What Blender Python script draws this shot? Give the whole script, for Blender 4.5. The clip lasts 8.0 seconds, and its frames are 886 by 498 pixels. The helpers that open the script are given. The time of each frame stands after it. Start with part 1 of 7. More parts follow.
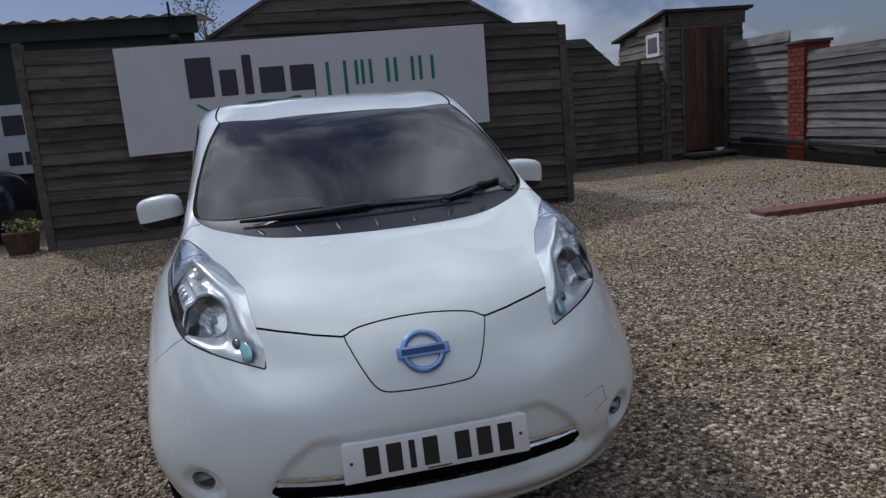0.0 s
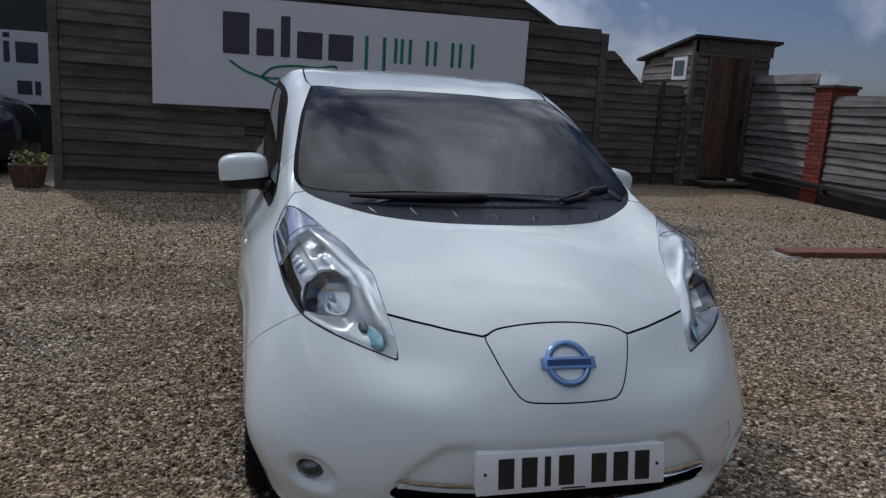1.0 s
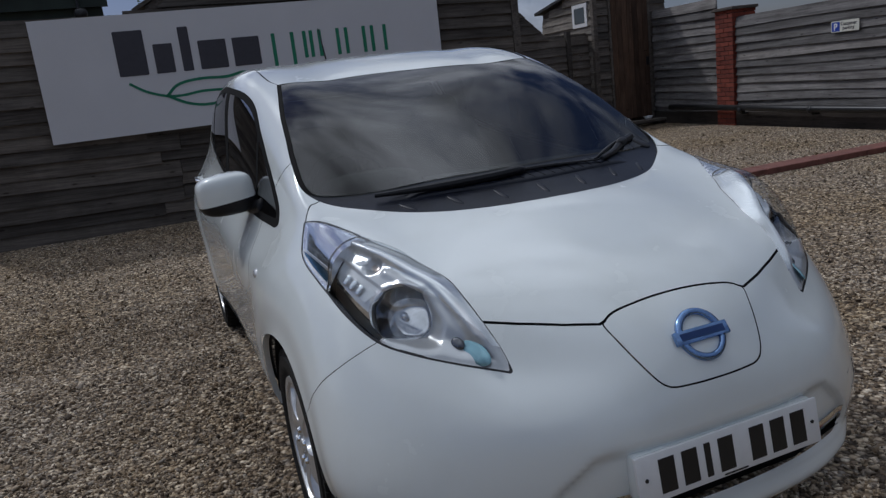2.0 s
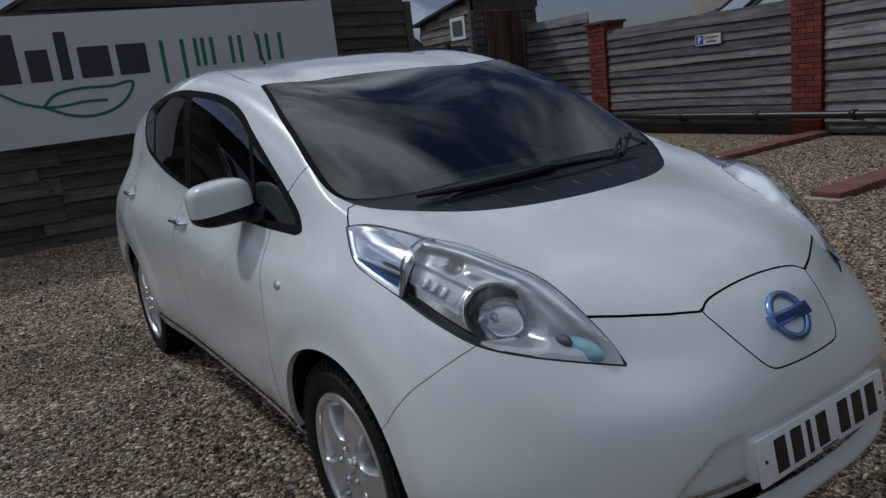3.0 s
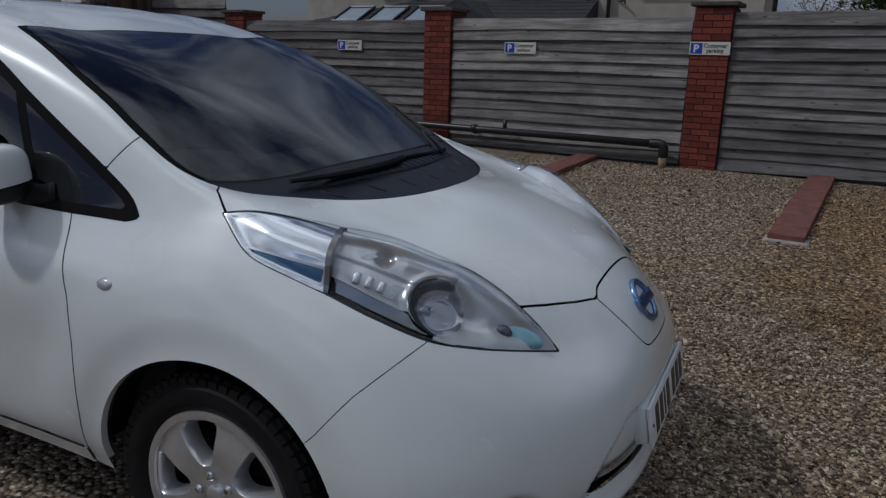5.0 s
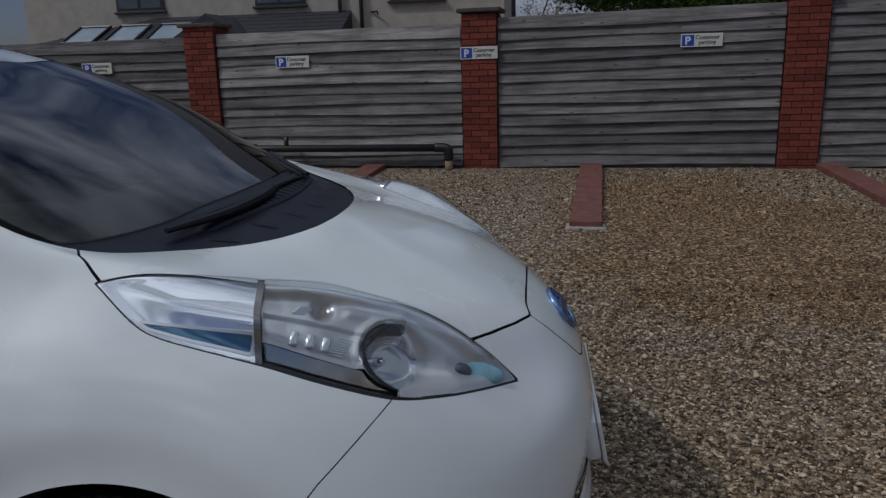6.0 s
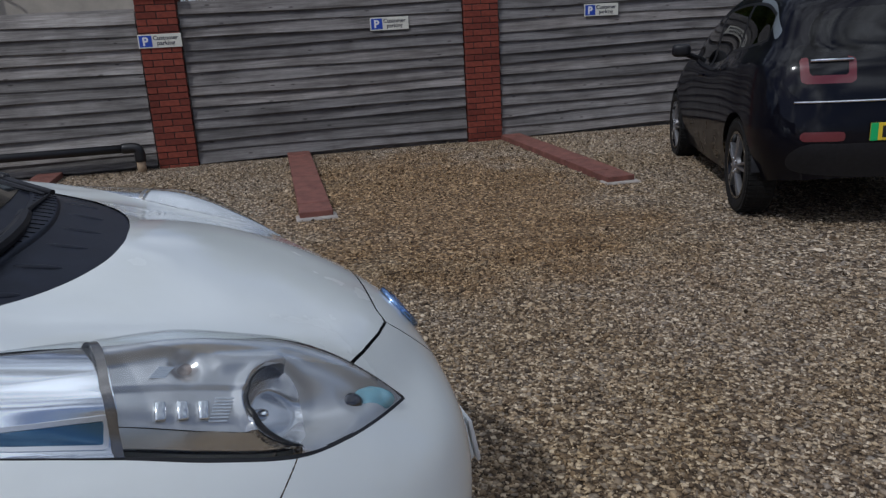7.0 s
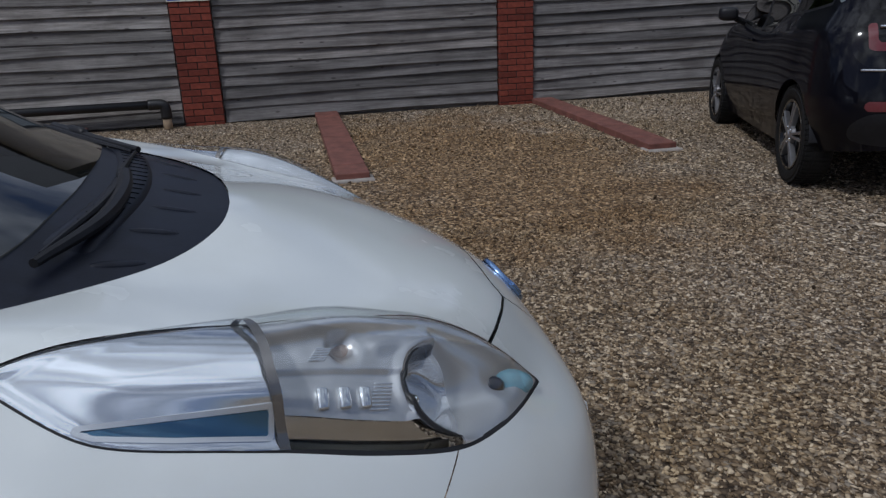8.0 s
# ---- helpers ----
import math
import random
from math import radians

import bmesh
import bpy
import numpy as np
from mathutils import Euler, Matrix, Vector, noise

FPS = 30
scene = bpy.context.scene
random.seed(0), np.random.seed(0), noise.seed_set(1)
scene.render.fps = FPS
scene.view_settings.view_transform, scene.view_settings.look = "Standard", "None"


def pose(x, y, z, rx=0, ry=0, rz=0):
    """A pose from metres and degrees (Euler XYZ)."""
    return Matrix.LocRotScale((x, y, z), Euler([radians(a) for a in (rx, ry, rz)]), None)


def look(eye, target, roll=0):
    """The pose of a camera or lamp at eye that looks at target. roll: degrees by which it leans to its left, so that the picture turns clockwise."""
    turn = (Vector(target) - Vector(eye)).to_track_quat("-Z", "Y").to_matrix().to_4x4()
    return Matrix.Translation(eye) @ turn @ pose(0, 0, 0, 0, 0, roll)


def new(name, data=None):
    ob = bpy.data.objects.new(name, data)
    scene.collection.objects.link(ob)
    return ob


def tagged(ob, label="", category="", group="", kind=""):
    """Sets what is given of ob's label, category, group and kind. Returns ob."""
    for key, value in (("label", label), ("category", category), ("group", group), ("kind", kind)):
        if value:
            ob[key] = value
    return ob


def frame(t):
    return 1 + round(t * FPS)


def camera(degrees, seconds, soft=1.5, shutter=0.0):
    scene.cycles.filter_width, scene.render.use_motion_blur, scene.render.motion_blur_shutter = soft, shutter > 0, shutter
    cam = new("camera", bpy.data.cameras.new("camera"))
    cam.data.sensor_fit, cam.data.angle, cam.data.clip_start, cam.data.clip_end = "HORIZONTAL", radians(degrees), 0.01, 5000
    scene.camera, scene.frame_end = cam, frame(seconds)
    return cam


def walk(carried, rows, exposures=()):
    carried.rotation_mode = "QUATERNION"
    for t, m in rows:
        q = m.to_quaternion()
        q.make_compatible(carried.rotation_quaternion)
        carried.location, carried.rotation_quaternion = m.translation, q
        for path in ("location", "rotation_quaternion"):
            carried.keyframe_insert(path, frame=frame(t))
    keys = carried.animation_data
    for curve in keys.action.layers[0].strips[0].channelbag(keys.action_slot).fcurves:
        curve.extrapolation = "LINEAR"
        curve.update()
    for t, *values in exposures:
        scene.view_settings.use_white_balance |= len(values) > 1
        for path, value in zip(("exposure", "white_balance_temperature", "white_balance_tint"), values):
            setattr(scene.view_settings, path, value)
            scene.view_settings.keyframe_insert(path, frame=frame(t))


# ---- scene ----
cam = camera(62.5, 8.0, 1.35)
PATH = [
    (0, (-0.361, -1.909, 1.41), (0.066, 0.01, 1.044), -4.9),
    (0.3, (-0.436, -1.828, 1.402), (-0.021, 0.081, 0.975), -2.8),
    (0.5, (-0.509, -1.772, 1.4), (-0.081, 0.133, 0.966), -0.5),
    (0.8, (-0.704, -1.694, 1.407), (-0.226, 0.215, 1.051), 0.1),
    (1, (-0.83, -1.647, 1.411), (-0.332, 0.25, 1.019), 3.5),
    (1.2, (-0.894, -1.600, 1.405), (-0.365, 0.286, 1.003), 1.6),
    (1.5, (-0.976, -1.462, 1.38), (-0.35, 0.392, 0.968), -2.6),
    (1.7, (-1.039, -1.343, 1.386), (-0.385, 0.500, 0.967), -7.6),
    (2, (-1.14, -1.222, 1.385), (-0.437, 0.597, 0.944), -6.6),
    (2.2, (-1.234, -1.159, 1.379), (-0.444, 0.624, 0.934), -2.8),
    (3.3, (-1.684, -0.776, 1.396), (-0.576, 0.818, 0.915), -8.9),
    (3.5, (-1.719, -0.691, 1.389), (-0.614, 0.881, 0.834), -9.3),
    (3.8, (-1.797, -0.582, 1.374), (-0.495, 0.814, 0.777), -3.5),
    (4, (-1.832, -0.54, 1.387), (-0.378, 0.714, 0.829), -3.5),
    (4.2, (-1.958, -0.481, 1.410), (-0.410, 0.649, 0.839), -1.3),
    (4.5, (-2.038, -0.407, 1.407), (-0.357, 0.557, 0.915), -4.2),
    (4.7, (-2.075, -0.347, 1.405), (-0.348, 0.538, 0.921), 0.9),
    (5.8, (-1.97, 0.091, 1.385), (-0.136, 0.667, 0.834), -3.7),
    (6, (-1.954, 0.179, 1.389), (-0.028, 0.421, 0.909), -1.7),
    (6.2, (-1.945, 0.288, 1.402), (-0.001, 0.173, 0.947), -2.9),
    (6.5, (-1.932, 0.378, 1.415), (0.001, 0.05, 1.022), -1.3),
    (6.8, (-1.824, 0.454, 1.383), (0.066, -0.022, 0.937), -3.7),
    (7, (-1.718, 0.511, 1.383), (0.118, -0.067, 0.836), -3.3),
    (7.2, (-1.658, 0.546, 1.380), (0.179, 0.006, 0.801), -2.4),
    (7.5, (-1.592, 0.594, 1.379), (0.177, -0.063, 0.714), -0.3),
    (7.8, (-1.551, 0.662, 1.378), (0.232, 0.013, 0.744), -1.4),
    (8, (-1.533, 0.704, 1.373), (0.282, 0.16, 0.733), -2.3),
]
walk(cam, [(t, look(eye, target, roll)) for t, eye, target, roll in PATH], [(0.0, -1.12, 5750, 11), (1.5, -1.33, 5750, 11), (3.5, -1.67, 5750, 11), (4.5, -1.76, 5750, 11), (5.9, -1.80, 5750, 11), (6.5, -1.47, 5750, 11), (7.0, -1.24, 5750, 11), (8.0, -1.35, 5750, 11)])

# ---- light: midday sun from behind the car's right rear, broken cloud ----
SUN_ELEV, SUN_AZ = 49.0, 121.0        # azimuth: direction towards the sun, degrees from +x
world = bpy.data.worlds.new("sky")
scene.world = world
world.use_nodes = True
wn, wl = world.node_tree.nodes, world.node_tree.links
wn.clear()
w_out = wn.new("ShaderNodeOutputWorld")
w_bg = wn.new("ShaderNodeBackground")
w_sky = wn.new("ShaderNodeTexSky")
w_sky.sky_type = "NISHITA"
w_sky.sun_disc = False
w_sky.sun_elevation = radians(SUN_ELEV)
w_sky.sun_rotation = radians(90 - SUN_AZ)
w_sky.air_density, w_sky.dust_density, w_sky.ozone_density = 1.0, 1.2, 1.0
w_tc = wn.new("ShaderNodeTexCoord")
w_sep = wn.new("ShaderNodeSeparateXYZ")
wl.new(w_tc.outputs["Generated"], w_sep.inputs[0])
# cloud banks, flatter than they are wide
w_cmb = wn.new("ShaderNodeVectorMath"); w_cmb.operation = "MULTIPLY"
w_cmb.inputs[1].default_value = (1.0, 1.0, 1.9)
wl.new(w_tc.outputs["Generated"], w_cmb.inputs[0])
w_n = wn.new("ShaderNodeTexNoise")
w_n.inputs["Scale"].default_value, w_n.inputs["Detail"].default_value = 3.3, 8.0
w_n.inputs["Roughness"].default_value, w_n.inputs["Distortion"].default_value = 0.55, 0.35
wl.new(w_cmb.outputs[0], w_n.inputs["Vector"])
w_ramp = wn.new("ShaderNodeValToRGB")
w_ramp.color_ramp.elements[0].position, w_ramp.color_ramp.elements[1].position = 0.40, 0.58
# the cloud thickens away from the sun
w_thick = wn.new("ShaderNodeMath"); w_thick.operation = "MULTIPLY_ADD"; w_thick.inputs[1].default_value = -0.05
wl.new(w_sep.outputs["Y"], w_thick.inputs[0]); wl.new(w_n.outputs["Fac"], w_thick.inputs[2])
w_high = wn.new("ShaderNodeMath"); w_high.operation = "MULTIPLY_ADD"; w_high.inputs[1].default_value = 0.26
wl.new(w_sep.outputs["Z"], w_high.inputs[0]); wl.new(w_thick.outputs[0], w_high.inputs[2])
w_less = wn.new("ShaderNodeMath"); w_less.operation = "SUBTRACT"; w_less.inputs[1].default_value = 0.115
wl.new(w_high.outputs[0], w_less.inputs[0])
wl.new(w_less.outputs[0], w_ramp.inputs["Fac"])
w_mix = wn.new("ShaderNodeMix"); w_mix.data_type = "RGBA"
wl.new(w_ramp.outputs["Color"], w_mix.inputs["Factor"])
w_dim = wn.new("ShaderNodeMix"); w_dim.data_type, w_dim.blend_type = "RGBA", "MULTIPLY"
w_dim.inputs["Factor"].default_value = 1.0
w_dim.inputs[7].default_value = (0.76, 0.74, 0.90, 1)
wl.new(w_sky.outputs[0], w_dim.inputs[6])
wl.new(w_dim.outputs[2], w_mix.inputs[6])
# clouds near the sun are brighter
w_dot = wn.new("ShaderNodeVectorMath"); w_dot.operation = "DOT_PRODUCT"
wl.new(w_tc.outputs["Generated"], w_dot.inputs[0])
w_dot.inputs[1].default_value = (math.cos(radians(SUN_ELEV)) * math.cos(radians(SUN_AZ)), math.cos(radians(SUN_ELEV)) * math.sin(radians(SUN_AZ)), math.sin(radians(SUN_ELEV)))
w_near = wn.new("ShaderNodeMapRange")
w_near.interpolation_type = "SMOOTHSTEP"
w_near.inputs["From Min"].default_value, w_near.inputs["From Max"].default_value = 0.2, 1.0
w_near.inputs["To Min"].default_value, w_near.inputs["To Max"].default_value = 0.0, 1.0
wl.new(w_dot.outputs["Value"], w_near.inputs["Value"])
w_cl = wn.new("ShaderNodeMix"); w_cl.data_type = "RGBA"
w_cl.inputs[6].default_value, w_cl.inputs[7].default_value = (7.4, 7.8, 8.6, 1), (20.0, 20.0, 20.0, 1)
wl.new(w_near.outputs[0], w_cl.inputs["Factor"])
# lit crowns and grey bases
w_n2 = wn.new("ShaderNodeTexNoise")
w_n2.inputs["Scale"].default_value, w_n2.inputs["Detail"].default_value, w_n2.inputs["Distortion"].default_value = 4.2, 6.0, 0.4
wl.new(w_cmb.outputs[0], w_n2.inputs["Vector"])
w_lit = wn.new("ShaderNodeMapRange")
w_lit.inputs["From Min"].default_value, w_lit.inputs["From Max"].default_value = 0.36, 0.66
w_lit.inputs["To Min"].default_value, w_lit.inputs["To Max"].default_value = 0.40, 1.5
wl.new(w_n2.outputs["Fac"], w_lit.inputs["Value"])
w_shade = wn.new("ShaderNodeVectorMath"); w_shade.operation = "SCALE"
wl.new(w_cl.outputs[2], w_shade.inputs[0]); wl.new(w_lit.outputs[0], w_shade.inputs["Scale"])
wl.new(w_shade.outputs[0], w_mix.inputs[7])
wl.new(w_mix.outputs[2], w_bg.inputs["Color"])
w_bg.inputs["Strength"].default_value = 0.115
wl.new(w_bg.outputs[0], w_out.inputs[0])
sun_data = bpy.data.lights.new("sun", "SUN")
sun_data.energy, sun_data.angle, sun_data.color = 3.1, radians(3.0), (1.0, 0.955, 0.88)
sun = new("sun", sun_data)
_e, _a = radians(SUN_ELEV), radians(SUN_AZ)
sun.matrix_world = look(Vector((math.cos(_e) * math.cos(_a), math.cos(_e) * math.sin(_a), math.sin(_e))) * 40, (0, 0, 0))


# ---- small tools ----
RNG = random.Random(7)


class Mesh:
    """Collects vertices and faces of one part."""

    def __init__(self):
        self.v, self.f = [], []

    def add(self, verts, faces):
        n = len(self.v)
        self.v += [tuple(p) for p in verts]
        self.f += [tuple(i + n for i in f) for f in faces]
        return self

    def box(self, x0, y0, z0, x1, y1, z1, m=None):
        p = [Vector((x, y, z)) for z in (z0, z1) for y in (y0, y1) for x in (x0, x1)]
        if m:
            p = [m @ q for q in p]
        return self.add(p, [(0, 2, 3, 1), (4, 5, 7, 6), (0, 1, 5, 4), (2, 6, 7, 3), (0, 4, 6, 2), (1, 3, 7, 5)])

    def rbox(self, x0, y0, z0, x1, y1, z1, r=0.01, m=None):
        """A box with chamfered edges."""
        c = Vector(((x0 + x1) / 2, (y0 + y1) / 2, (z0 + z1) / 2))
        h = Vector((abs(x1 - x0) / 2, abs(y1 - y0) / 2, abs(z1 - z0) / 2))
        r = min(r, 0.9 * min(h))
        bm = bmesh.new()
        bmesh.ops.create_cube(bm, size=2)
        for v in bm.verts:
            v.co = Vector(v.co[i] * h[i] for i in range(3))
        bmesh.ops.bevel(bm, geom=bm.edges[:], offset=r, segments=2, affect="EDGES", profile=0.5)
        bm.verts.index_update()
        p = [c + v.co for v in bm.verts]
        if m:
            p = [m @ q for q in p]
        self.add(p, [[v.index for v in f.verts] for f in bm.faces])
        bm.free()
        return self

    def tube(self, path, r, n=10, caps=True):
        """A round tube along points; r a number or one for each point."""
        path = [Vector(p) for p in path]
        rr = r if isinstance(r, (list, tuple)) else [r] * len(path)
        rings, up = [], None
        for i, p in enumerate(path):
            d = (path[min(i + 1, len(path) - 1)] - path[max(i - 1, 0)]).normalized()
            a = d.cross(Vector((0, 0, 1)) if abs(d.z) < 0.9 else Vector((1, 0, 0))).normalized() if up is None else (up - d * up.dot(d)).normalized()
            up = a
            b = d.cross(a)
            rings.append([p + (a * math.cos(2 * math.pi * k / n) + b * math.sin(2 * math.pi * k / n)) * rr[i] for k in range(n)])
        f = [(i * n + k, i * n + (k + 1) % n, (i + 1) * n + (k + 1) % n, (i + 1) * n + k) for i in range(len(path) - 1) for k in range(n)]
        if caps:
            f += [tuple(range(n))[::-1], tuple((len(path) - 1) * n + k for k in range(n))]
        return self.add([q for ring in rings for q in ring], f)

    def revolve(self, profile, n=32, m=None, a0=0.0, a1=360.0):
        """Turns a profile of (radius, x) round the x axis."""
        full = abs(a1 - a0) >= 360
        cols = n if full else n + 1
        v = []
        for k in range(cols):
            a = radians(a0 + (a1 - a0) * k / n)
            v += [Vector((x, r * math.cos(a), r * math.sin(a))) for r, x in profile]
        if m:
            v = [m @ q for q in v]
        k = len(profile)
        f = [(c * k + i, c * k + i + 1, (c + 1) % cols * k + i + 1, (c + 1) % cols * k + i) for c in range(n) for i in range(k - 1)]
        return self.add(v, f)

    def prism(self, outline, depth, m):
        """A flat outline (x, y) given depth along z, placed by m."""
        n = len(outline)
        v = [m @ Vector((x, y, 0)) for x, y in outline] + [m @ Vector((x, y, depth)) for x, y in outline]
        f = [tuple(range(n))[::-1], tuple(range(n, 2 * n))] + [(i, (i + 1) % n, n + (i + 1) % n, n + i) for i in range(n)]
        return self.add(v, f)

    def data(self, name, mat, smooth=False):
        me = bpy.data.meshes.new(name)
        me.from_pydata(self.v, [], self.f)
        if mat:
            me.materials.append(mat)
        if smooth is True:
            me.shade_smooth()
        elif smooth:
            me.shade_smooth()
            me.set_sharp_from_angle(angle=radians(smooth))
        return me


def part(name, mesh, mat, parent=None, label="", smooth=False):
    """Links a mesh as one object, under a thing or a part."""
    ob = new(name, mesh.data(name, mat, smooth))
    if parent:
        ob.parent = parent
    return tagged(ob, label)


def thing(name, label, category, group="", kind="", at=(0, 0, 0)):
    ob = new(name)
    ob.location = at
    ob.empty_display_size = 0.1
    return tagged(ob, label, category, group, kind)


def spline(pts, n, closed=False):
    """n points on a smooth curve through the given ones."""
    p = np.array(pts, float)
    k = len(p)
    if closed:
        q = np.vstack([p[-2:], p, p[:3]])
    else:
        q = np.vstack([2 * p[0] - p[1], p, 2 * p[-1] - p[-2]])
    lead = 2 if closed else 1
    t = np.r_[0, np.cumsum(np.maximum(np.linalg.norm(np.diff(q, axis=0), axis=1), 1e-9) ** 0.5)]
    m = np.zeros_like(q)
    d = np.diff(q, axis=0) / np.diff(t)[:, None]
    h = np.diff(t)[:, None]
    m[1:-1] = (d[:-1] * h[1:] + d[1:] * h[:-1]) / (h[:-1] + h[1:])
    m[0], m[-1] = d[0], d[-1]
    t0, t1 = t[lead], t[lead + k] if closed else t[lead + k - 1]
    s = np.linspace(t0, t1, n, endpoint=not closed)
    i = np.clip(np.searchsorted(t, s, "right") - 1, 0, len(t) - 2)
    hh = (t[i + 1] - t[i])[:, None]
    w = ((s - t[i])[:, None]) / hh
    return ((1 + 2 * w) * (1 - w) ** 2 * q[i] + w * (1 - w) ** 2 * hh * m[i] + w * w * (3 - 2 * w) * q[i + 1] + w * w * (w - 1) * hh * m[i + 1])


def ground_z(x, y):
    """The yard rises gently towards the fences."""
    rise = 0.018 * (math.log1p(math.exp(2.0 * (min(x, 14) - 0.8))) / 2.0)
    k = min(max((3.4 - x) / 4.0, 0.0), 1.0)
    return rise + 0.036 * max(0.0, min(y, 12) - 3.2) * k * k * (3 - 2 * k)

# ---- materials ----
def node_material(name):
    mat = bpy.data.materials.new(name)
    mat.use_nodes = True
    nt = mat.node_tree
    return mat, nt, nt.nodes["Principled BSDF"]


def tex_noise(nt, scale, detail=4.0, rough=0.55, coord=None, stretch=None):
    n = nt.nodes.new("ShaderNodeTexNoise")
    n.inputs["Scale"].default_value, n.inputs["Detail"].default_value, n.inputs["Roughness"].default_value = scale, detail, rough
    if coord is None:
        coord = nt.nodes.new("ShaderNodeTexCoord").outputs["Object"]
    if stretch:
        mp = nt.nodes.new("ShaderNodeMapping")
        mp.inputs["Scale"].default_value = stretch
        nt.links.new(coord, mp.inputs["Vector"])
        coord = mp.outputs["Vector"]
    nt.links.new(coord, n.inputs["Vector"])
    return n


def ramp(nt, fac, stops):
    r = nt.nodes.new("ShaderNodeValToRGB")
    el = r.color_ramp.elements
    while len(el) < len(stops):
        el.new(0.5)
    for e, (pos, col) in zip(el, stops):
        e.position = pos
        e.color = (*col, 1) if len(col) == 3 else col
    nt.links.new(fac, r.inputs["Fac"])
    return r.outputs["Color"]


def mixed(nt, fac, a, b, mode="MIX"):
    m = nt.nodes.new("ShaderNodeMix")
    m.data_type, m.blend_type = "RGBA", mode
    for sock, val in ((m.inputs["Factor"], fac), (m.inputs[6], a), (m.inputs[7], b)):
        if hasattr(val, "links"):
            nt.links.new(val, sock)
        elif isinstance(val, (int, float)):
            sock.default_value = val
        else:
            sock.default_value = (*val, 1)
    return m.outputs[2]


def bump(nt, bsdf, height, strength=0.3, dist=0.01):
    b = nt.nodes.new("ShaderNodeBump")
    b.inputs["Strength"].default_value, b.inputs["Distance"].default_value = strength, dist
    nt.links.new(height, b.inputs["Height"])
    nt.links.new(b.outputs["Normal"], bsdf.inputs["Normal"])
    return b


def simple(name, col, rough=0.5, metal=0.0, vary=0.15, scale=12.0, coat=0.0, bumps=0.0, spec=0.5):
    mat, nt, b = node_material(name)
    n = tex_noise(nt, scale)
    dark = tuple(c * (1 - vary) for c in col)
    lite = tuple(min(1, c * (1 + vary)) for c in col)
    nt.links.new(ramp(nt, n.outputs["Fac"], [(0.3, dark), (0.7, lite)]), b.inputs["Base Color"])
    b.inputs["Roughness"].default_value, b.inputs["Metallic"].default_value = rough, metal
    b.inputs["Coat Weight"].default_value, b.inputs["Coat Roughness"].default_value = coat, 0.03
    b.inputs["Specular IOR Level"].default_value = spec
    if bumps:
        bump(nt, b, tex_noise(nt, scale * 8).outputs["Fac"], bumps, 0.004)
    return mat


def car_paint(name, col, flake=0.04, metal=0.0, spec=0.25, coat=0.9, rough=0.45):
    mat, nt, b = node_material(name)
    n = tex_noise(nt, 900.0, 2.0)
    d = tex_noise(nt, 5.0, 5.0)
    c = mixed(nt, flake, col, n.outputs["Color"], "OVERLAY")
    dust = ramp(nt, d.outputs["Fac"], [(0.45, (1, 1, 1)), (0.8, (0.95, 0.945, 0.93))])
    nt.links.new(mixed(nt, 1.0, c, dust, "MULTIPLY"), b.inputs["Base Color"])
    b.inputs["Metallic"].default_value = metal
    r = ramp(nt, d.outputs["Fac"], [(0.3, (rough,) * 3), (0.8, (rough * 1.2,) * 3)])
    nt.links.new(r, b.inputs["Roughness"])
    b.inputs["Coat Weight"].default_value, b.inputs["Coat Roughness"].default_value = coat, 0.025
    b.inputs["Specular IOR Level"].default_value = spec
    return mat


def glass_pane(name, tint, gloss_rough=0.0, ior=1.5, boost=1.0):
    """A thin pane: tinted see-through with a real Fresnel gloss."""
    mat = bpy.data.materials.new(name)
    mat.use_nodes = True
    nt = mat.node_tree
    nt.nodes.clear()
    out = nt.nodes.new("ShaderNodeOutputMaterial")
    tr = nt.nodes.new("ShaderNodeBsdfTransparent")
    tr.inputs[0].default_value = (*tint, 1)
    gl = nt.nodes.new("ShaderNodeBsdfGlossy")
    gl.inputs["Roughness"].default_value = gloss_rough
    # Schlick's law, alike on both faces of the thin pane
    f0 = ((ior - 1) / (ior + 1)) ** 2
    lw = nt.nodes.new("ShaderNodeLayerWeight")
    lw.inputs["Blend"].default_value = 0.5
    p5 = nt.nodes.new("ShaderNodeMath")
    p5.operation = "POWER"
    p5.inputs[1].default_value = 5.0
    nt.links.new(lw.outputs["Facing"], p5.inputs[0])
    fr = nt.nodes.new("ShaderNodeMath")
    fr.operation = "MULTIPLY_ADD"
    fr.inputs[1].default_value, fr.inputs[2].default_value = 1 - f0, f0
    nt.links.new(p5.outputs[0], fr.inputs[0])
    mul = nt.nodes.new("ShaderNodeMath")
    mul.operation = "MULTIPLY"
    mul.use_clamp = True
    mul.inputs[1].default_value = boost
    nt.links.new(fr.outputs[0], mul.inputs[0])
    mx = nt.nodes.new("ShaderNodeMixShader")
    nt.links.new(mul.outputs[0], mx.inputs[0])
    nt.links.new(tr.outputs[0], mx.inputs[1])
    nt.links.new(gl.outputs[0], mx.inputs[2])
    nt.links.new(mx.outputs[0], out.inputs[0])
    return mat


